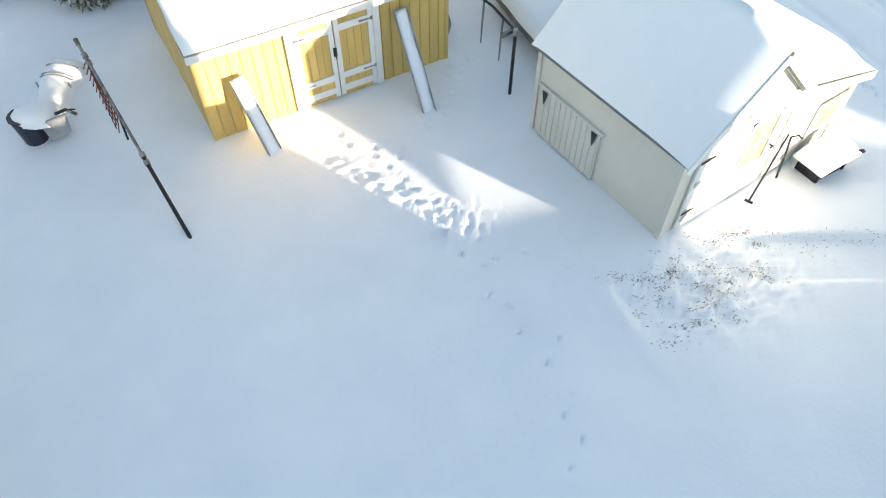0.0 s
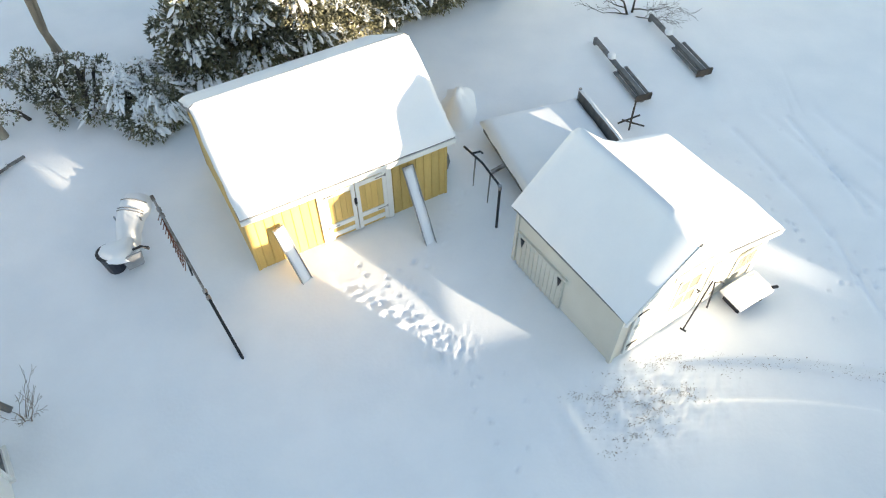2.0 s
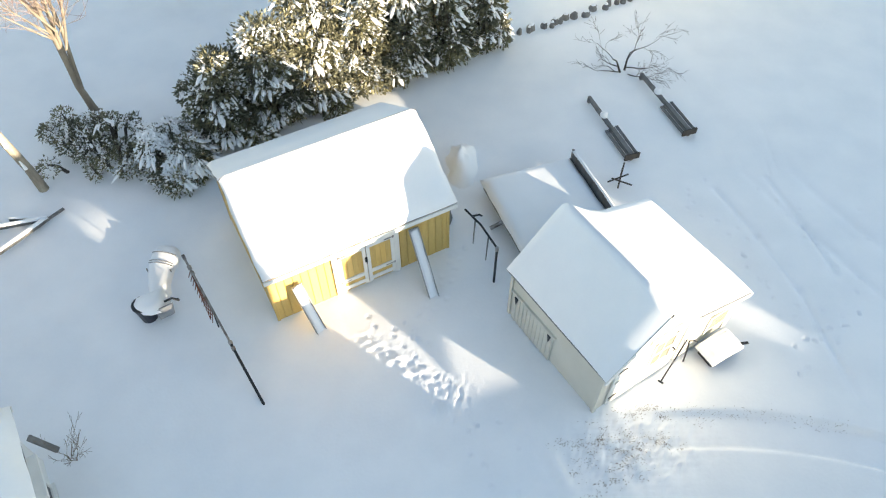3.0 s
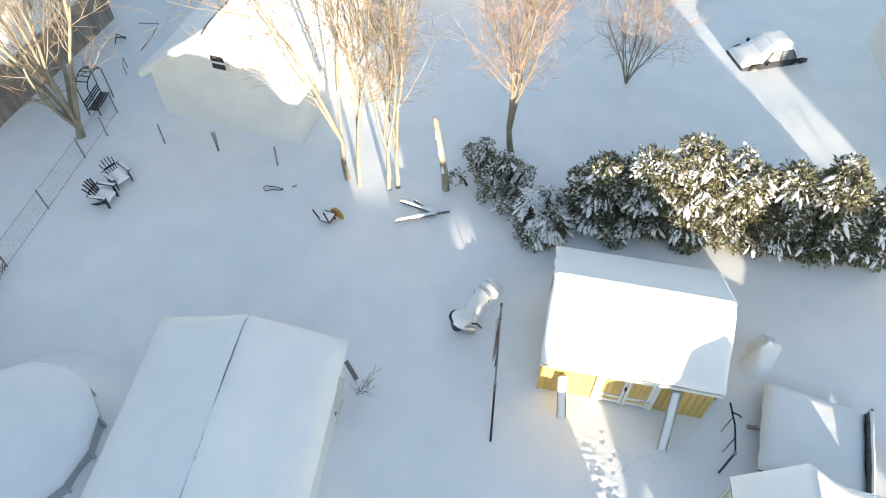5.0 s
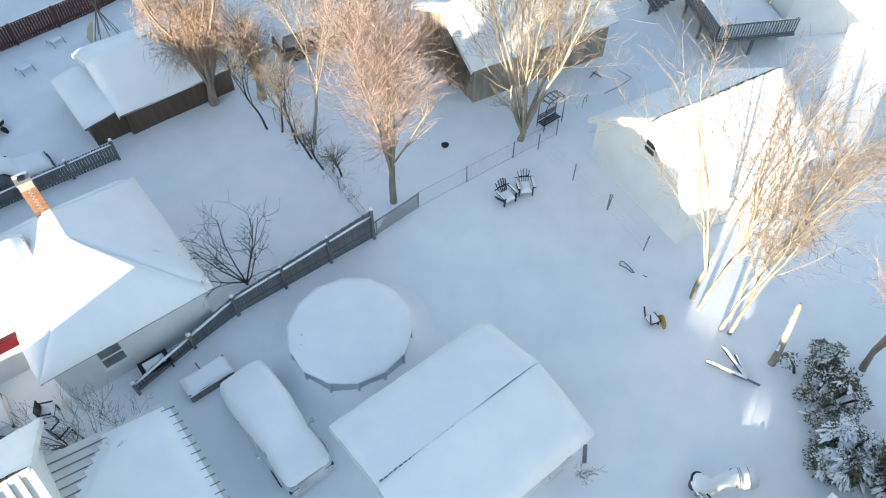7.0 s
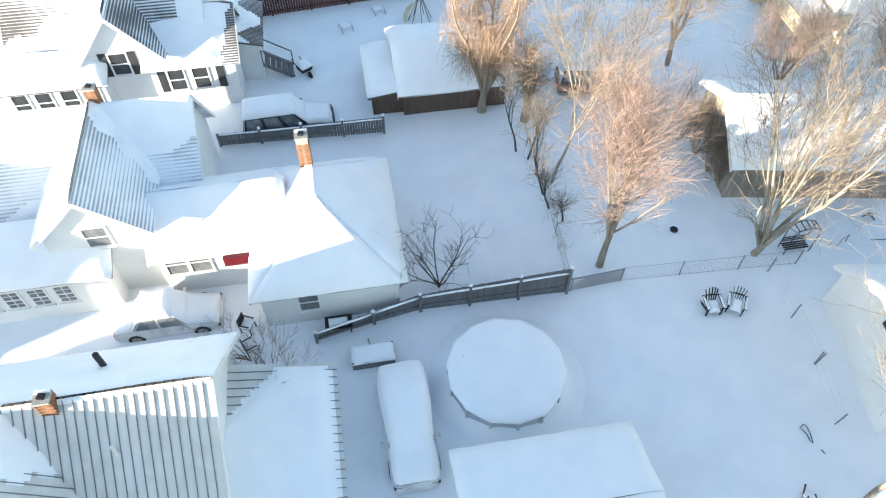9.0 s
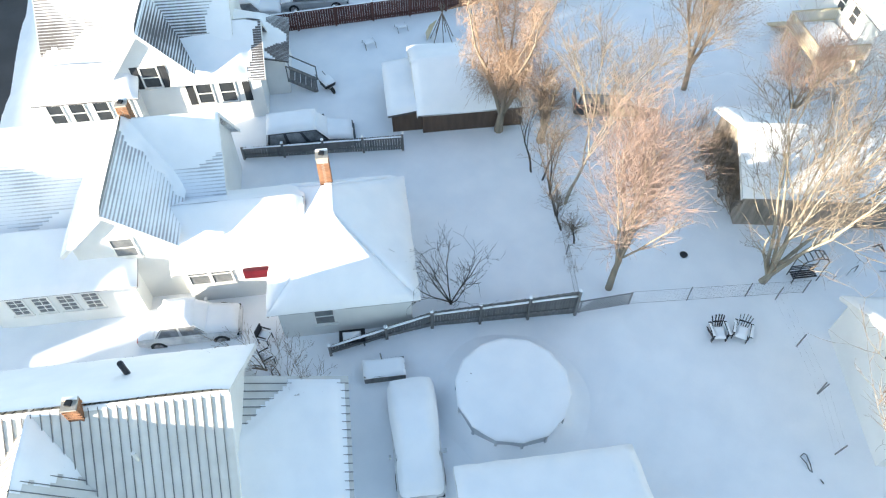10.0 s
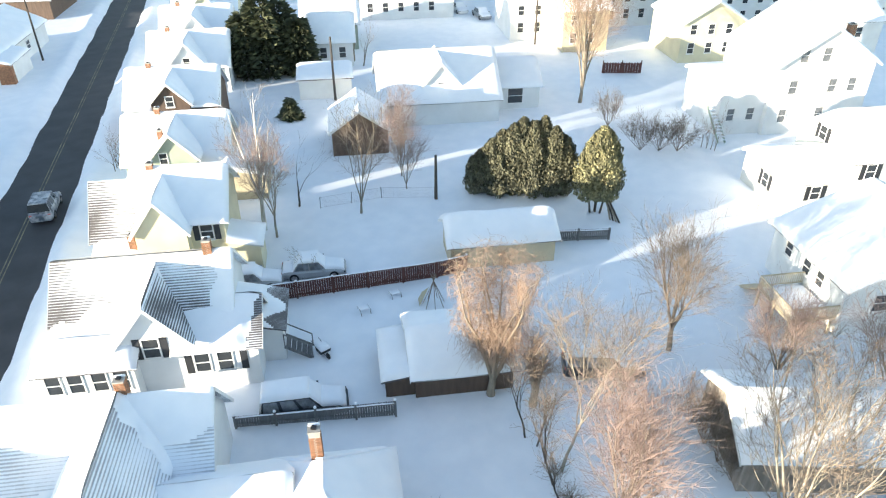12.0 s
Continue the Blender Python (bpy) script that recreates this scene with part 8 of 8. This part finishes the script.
for i, (p, q) in enumerate((((-0.25, -0.1, 0.15), (0.35, 0.15, 0.22)), ((-0.1, 0.1, 0.1), (0.4, -0.25, 0.2)), ((0.05, -0.2, 0.0), (0.2, 0.3, 0.55)), ((0.1, 0, 0.1), (0.1, 0.02, 0.6)))):
    part("stick", Geo().tube([p, q], 0.025, 5), DARKBARK, cx)

# low stone wall
rw = thing("stone_wall", Matrix(), "low dry stone wall showing through the snow", "stone wall")
rs = random.Random(12)
for i in range(34):
    k = i / 33
    x, y = 1.5 + 8.5 * k + rs.gauss(0, 0.08), 20.65 + 4.6 * k + rs.gauss(0, 0.12)
    r = rs.uniform(0.07, 0.15)
    g = Geo().tube([(x, y, -0.1), (x, y, 0.08), (x + 0.02, y, 0.17), (x, y + 0.01, 0.22)], [r * 1.1, r * 1.15, r * 0.8, r * 0.3], 7)
    part("stone", g, STONE, rw)
    if rs.random() < 0.7:
        part("stone_snow", Geo().tube([(x, y, 0.19), (x, y, 0.25)], [r * 0.8, r * 0.4], 7), DRIFT, rw)

# boulder by the pine shed
bo = Geo()
for j in range(7):
    for i in range(12):
        th, ph_ = math.tau * i / 12, math.pi * (j / 6 - 0.5)
        n = Vector((math.cos(th) * math.cos(ph_), math.sin(th) * math.cos(ph_), math.sin(ph_)))
        q = 1 + 0.25 * noise.noise(n * 1.7)
        bo.v.append(tuple(Vector((n.x * 0.34, n.y * 0.28, n.z * 0.3 + 0.15)) * q))
bo.f = [(j * 12 + i, j * 12 + (i + 1) % 12, (j + 1) * 12 + (i + 1) % 12, (j + 1) * 12 + i) for j in range(6) for i in range(12)]
p = SA @ Vector((5.05, 0.9, 0))
solid("boulder", bo, STONE, Matrix.Translation(p), "grey boulder dusted with snow at the shed's corner", "boulder", smooth=True)
hp = Geo()
for r, z in ((1.0, -0.06), (0.82, 0.03), (0.64, 0.13), (0.46, 0.27), (0.3, 0.39), (0.15, 0.46), (0.02, 0.48)):
    for i in range(22):
        th = math.tau * i / 22
        q = noise.noise(Vector((math.cos(th) * r * 2.6, math.sin(th) * r * 2.6, 1.0)))
        hp.v.append((math.cos(th) * r * 0.75 * (1 + 0.3 * q), math.sin(th) * r * 1.15 * (1 + 0.3 * q), z * (1 + 0.7 * q)))
hp.f = [(j * 22 + i, j * 22 + (i + 1) % 22, (j + 1) * 22 + (i + 1) % 22, (j + 1) * 22 + i) for j in range(6) for i in range(22)] + [tuple(6 * 22 + i for i in range(22))]
solid("snow_mound", hp, DRIFT, Matrix.Translation((0.40, 14.62, 0)) @ Matrix.Diagonal((0.72, 0.95, 1.25, 1)), "lumpy heap of snow beside the pine shed", "snow heap", smooth=True)

# raised bed
rb = thing("raised_bed", grid_pose(-14.08, 1.0), "low wooden raised bed filled with snow beside the fence", "planter")
for y in (-0.82, 0.82):
    part("end_board", Geo().box(-0.40, 0.40, y - 0.025, y + 0.025, -0.2, 0.5), GREYWOOD, rb)
for x in (-0.38, 0.38):
    part("side_board", Geo().box(x - 0.025, x + 0.025, -0.80, 0.80, -0.2, 0.5), GREYWOOD, rb)
part("snow_fill", blanket(Geo(), [(-0.42, -0.86, 0.42), (0.42, -0.86, 0.42), (0.42, 0.86, 0.42), (-0.42, 0.86, 0.42)], 0.22, 8, 14, 0.1, 0.12, 3.0), DRIFT, rb, smooth=True)
part("stake", Geo().beam((-0.3, -0.05, 0.4), (-0.36, -0.1, 1.0), 0.04, 0.05, (0, 1, 0)), GREYWOOD, rb)

# patio things by the neighbour's garage
def patio_chair(m, label):
    c = thing("patio_chair", m, label, "chair", "patio furniture")
    part("seat", Geo().box(-0.24, 0.24, -0.24, 0.24, 0.38, 0.42), BLACK, c)
    part("backrest", Geo().box(-0.26, -0.22, -0.24, 0.24, 0.45, 0.9), BLACK, c)
    for x in (-0.22, 0.22):
        for y in (-0.22, 0.22):
            part("leg", Geo().box(x - 0.02, x + 0.02, y - 0.02, y + 0.02, -0.2, 0.39), BLACK, c)
        part("arm", Geo().box(-0.24, 0.22, x * 1.1 - 0.025, x * 1.1 + 0.025, 0.6, 0.63), BLACK, c)
    part("seat_snow", blanket(Geo(), [(-0.22, -0.23, 0.42), (0.24, -0.23, 0.42), (0.24, 0.23, 0.42), (-0.22, 0.23, 0.42)], 0.14, 5, 5, 0.08), DRIFT, c, smooth=True)


patio_chair(pose(-11.2, -12.45, 0, 0, 0, 100), "dark patio chair with snow on the seat beside the garage")
patio_chair(pose(-10.4, -11.75, 0, 0, 0, 150), "dark patio chair half sunk in snow near the brush")
pt_ = thing("patio_table", pose(-12.85, -9.1, 0, 0, 0, 34), "dark low patio table snow-rimmed under the garage window", "table")
part("top", Geo().box(-0.32, 0.32, -0.55, 0.55, 0.42, 0.47), BLACK, pt_)
for x in (-0.27, 0.27):
    for y in (-0.48, 0.48):
        part("leg", Geo().box(x - 0.025, x + 0.025, y - 0.025, y + 0.025, -0.2, 0.42), BLACK, pt_)
part("top_snow", blanket(Geo(), [(-0.2, -0.38, 0.47), (0.2, -0.38, 0.47), (0.2, 0.36, 0.47), (-0.2, 0.36, 0.47)], 0.1, 5, 8, 0.08), DRIFT, pt_, smooth=True)

# garden arbour with a bench
ar = thing("arbour", grid_pose(-16.5, 20.3, -0.1, 0) @ Matrix.Scale(0.8, 4), "dark garden arbour with a bench seat under the spreading tree", "arbour")
for y in (-0.75, 0.75):
    for x in (-0.3, 0.3):
        part("post", Geo().tube([(x, y, -0.3), (x, y, 1.9)], 0.03, 6), BLACK, ar)
for x in (-0.3, 0.3):
    part("arch", Geo().tube([(x, -0.75, 1.9), (x, -0.5, 2.15), (x, 0, 2.28), (x, 0.5, 2.15), (x, 0.75, 1.9)], 0.028, 6), BLACK, ar)
for k in range(5):
    y = -0.6 + k * 0.3
    part("arch_slat", Geo().beam((-0.34, y, 2.27 - y * y * 0.4), (0.34, y, 2.27 - y * y * 0.4), 0.05, 0.03), BLACK, ar)
for k in range(4):
    part("seat_slat", Geo().beam((-0.25 + k * 0.14, -0.72, 0.42), (-0.25 + k * 0.14, 0.72, 0.42), 0.1, 0.025), BLACK, ar)
for k in range(3):
    part("back_slat", Geo().beam((-0.3, -0.72, 0.6 + k * 0.15), (-0.3, 0.72, 0.6 + k * 0.15), 0.02, 0.08), BLACK, ar)
ob_ = thing("wire_hoop", grid_pose(-16.4, 22.6, 0, 20), "thin bent metal hoop standing by the wire fence", "hoop")
part("frame", Geo().tube([(0, -0.25, -0.1), (0, -0.22, 0.5), (0, 0.2, 0.55), (0, 0.28, -0.1)], 0.016, 6), BLACK, ob_)
ob_ = thing("bent_rod", Matrix.Translation(at(-16.35, 24.0, 0)), "long bent rod lying over the snow", "rod")
part("rod", Geo().tube([(0, 0, 0.06), at(0.15, 1.0, 0.12), at(0.2, 1.75, 0.3), at(-0.75, 1.7, 0.25)], 0.02, 6), DARKBARK, ob_)
ob_ = thing("garden_stand", Matrix.Translation(at(-17.6, 24.6, 0)), "small dark folded stand in the snow", "stand")
part("frame", Geo().tube([at(-0.2, -0.2, -0.1), at(0, 0, 0.4), at(0.2, 0.3, -0.1)], 0.03, 6).tube([at(-0.25, 0.1, 0.1), at(0.25, 0.15, 0.15)], 0.03, 6), DARKBARK, ob_)

# bent wire toy and twig in the snow
wt = thing("bent_wire", Matrix.Translation((-16.5, 8.9, 0.02)), "bent dark wire loop lying on the snow", "wire")
part("loop", Geo().tube([(0, 0, 0.03), (0.2, -0.1, 0.05), (0.35, 0.15, 0.04), (0.6, 0.3, 0.06), (0.62, 0.42, 0.04), (0.3, 0.28, 0.05), (0.0, 0.1, 0.03), (0, 0, 0.03)], 0.018, 5), BLACK, wt)
part("stick", Geo().tube([(0.75, 0.75, 0.0), (0.9, 0.85, 0.1)], 0.02, 5), BLACK, wt)
hat = thing("garden_tray", Matrix.Translation(at(-18.44, 15.38, 0.0)), "dark round tray lying on the snow", "tray")
part("rim", Geo().tube([(0, 0, 0), (0, 0, 0.06)], [0.17, 0.19], 14), BLACK, hat)

# neighbour's garden: wheelbarrow, hoops, tent frame
wb = thing("wheelbarrow", grid_pose(-32.8, -0.8, 0, 30), "snow-filled wheelbarrow with dark tray", "wheelbarrow")
part("tray", Geo().prism([(-0.4, 0.5), (0.4, 0.5), (0.28, 0.2), (-0.28, 0.2)], -0.32, 0.32, "y"), BLACK, wb)
part("tray_snow", blanket(Geo(), [(-0.4, -0.32, 0.48), (0.4, -0.32, 0.48), (0.4, 0.32, 0.48), (-0.4, 0.32, 0.48)], 0.2, 6, 6, 0.12), DRIFT, wb, smooth=True)
part("wheel", Geo().tube([(0.55, -0.05, 0.12), (0.55, 0.05, 0.12)], 0.2, 12), RUBBER, wb)
for y in (-0.25, 0.25):
    part("handle", Geo().tube([(0.5, y * 0.3, 0.15), (-0.4, y, 0.3), (-0.95, y, 0.45)], 0.022, 6), GREYWOOD, wb)
for a, b, r in ((-36.5, 1.8, 0.55), (-37.9, 3.9, 0.5)):
    hoop = thing("cloche", grid_pose(a, b, 0, 15), "low bent metal garden frame with a crust of snow", "frame", "garden frames")
    hoop.scale = (0.8, 0.8, 0.55)
    part("front_hoop", Geo().tube([(-r, -0.4, -0.1), (-r * 0.8, -0.4, 0.4), (r * 0.6, -0.4, 0.55), (r, -0.4, -0.1)], 0.03, 6), STEEL, hoop)
    part("rear_hoop", Geo().tube([(-r, 0.4, -0.1), (-r * 0.8, 0.4, 0.4), (r * 0.6, 0.4, 0.55), (r, 0.4, -0.1)], 0.03, 6), STEEL, hoop)
    part("snow_crust", blanket(Geo(), [(-r * 0.7, -0.4, 0.42), (r * 0.6, -0.4, 0.52), (r * 0.6, 0.4, 0.52), (-r * 0.7, 0.4, 0.42)], 0.12, 6, 6, 0.12), DRIFT, hoop, smooth=True)
tp_ = thing("pole_tepee", grid_pose(-36.6, 6.3), "bundle of bare poles standing as a tepee with tan cloth", "tepee")
for i in range(7):
    an = math.tau * i / 7
    part("pole", Geo().tube([(math.cos(an) * 0.8, math.sin(an) * 0.8, -0.2), (-math.cos(an) * 0.18, -math.sin(an) * 0.18, 2.3)], 0.025, 5), TWIG, tp_)
part("cloth", Geo().add([(-0.2, -0.75, 0.9), (-0.75, -0.95, 0.0), (0.1, -0.95, 0.0), (0.0, -0.3, 1.4)], [(0, 1, 2, 3)]), TAN, tp_)


# utility poles
def utility_pole(a, b, h, label, arm=True):
    u = thing("utility_pole", Matrix.Translation(at(a, b, -0.3)), label, "utility pole", "utility poles")
    part("post", Geo().tube([(0, 0, 0), (0, 0, h)], [0.14, 0.10], 8), DARKBARK, u)
    if arm:
        part("crossarm", Geo().beam(at(-0.9, 0, h - 0.5), at(0.9, 0, h - 0.5), 0.1, 0.12), DARKBARK, u)
    return u


utility_pole(-75.0, 0.6, 7.2, "dark utility pole behind the low white shed", False)
utility_pole(-95.0, -36.0, 8.5, "dark utility pole leaning beside the far side of the road", False)
utility_pole(-50.8, 8.4, 4.2, "grey snow-plastered post in the back garden", False)
utility_pole(-92, 27.5, 9.0, "utility pole among the far houses")

# debris in the trodden snow before the cream shed: dead stalks and leaves
rd = random.Random(9)
lit = Geo()
spots = [(rd.gauss(4.15, 0.65), rd.gauss(6.25, 0.42)) for k in range(34)] + [(4.9 + 0.33 * k, 7.07 - 0.045 * (0.33 * k - 1.5) ** 2 + rd.gauss(0, 0.02)) for k in range(13)] + [(2.9 + 0.12 * k, 6.15 + 0.02 * k) for k in range(6)] + [(3.2 + 0.11 * k, 5.12 + 0.09 * k + rd.gauss(0, 0.05)) for k in range(11)] + [(4.1 + 0.1 * k, 6.9 + 0.02 * k + rd.gauss(0, 0.06)) for k in range(9)] + [(4.32, 5.47), (4.2, 5.55), (4.24, 5.94), (3.07, 6.29), (5.28, 6.24), (5.8, 6.8)]
bits = []
for i in range(1900):
    cx, cy = spots[int(rd.random() ** 1.5 * len(spots)) if i % 3 else int(rd.random() * len(spots))]
    w = 0.14 if i % 3 == 0 else 0.05
    bits.append((cx + rd.gauss(0, w * 1.5), cy + rd.gauss(0, w * 0.7)))
heights = ground_height(np.array([p[0] for p in bits]), np.array([p[1] for p in bits]))
for (x, y), z in zip(bits, heights):
    an, ln = (rd.gauss(0.35, 0.35) if rd.random() < 0.6 else rd.uniform(0, math.tau)), rd.uniform(0.004, 0.017)
    d = Vector((math.cos(an) * ln, math.sin(an) * ln, rd.uniform(-0.004, 0.008)))
    s = Vector((-d.y, d.x, 0)) * rd.uniform(0.12, 0.4)
    o = Vector((x, y, z + 0.012))
    lit.add([o - d - s, o - d + s, o + d + s, o + d - s], [(0, 1, 2, 3)])
solid("dead_leaves", lit, TWIG, Matrix(), "brown leaf litter and stalks trodden into the snow", "leaf litter", kind="stuff")
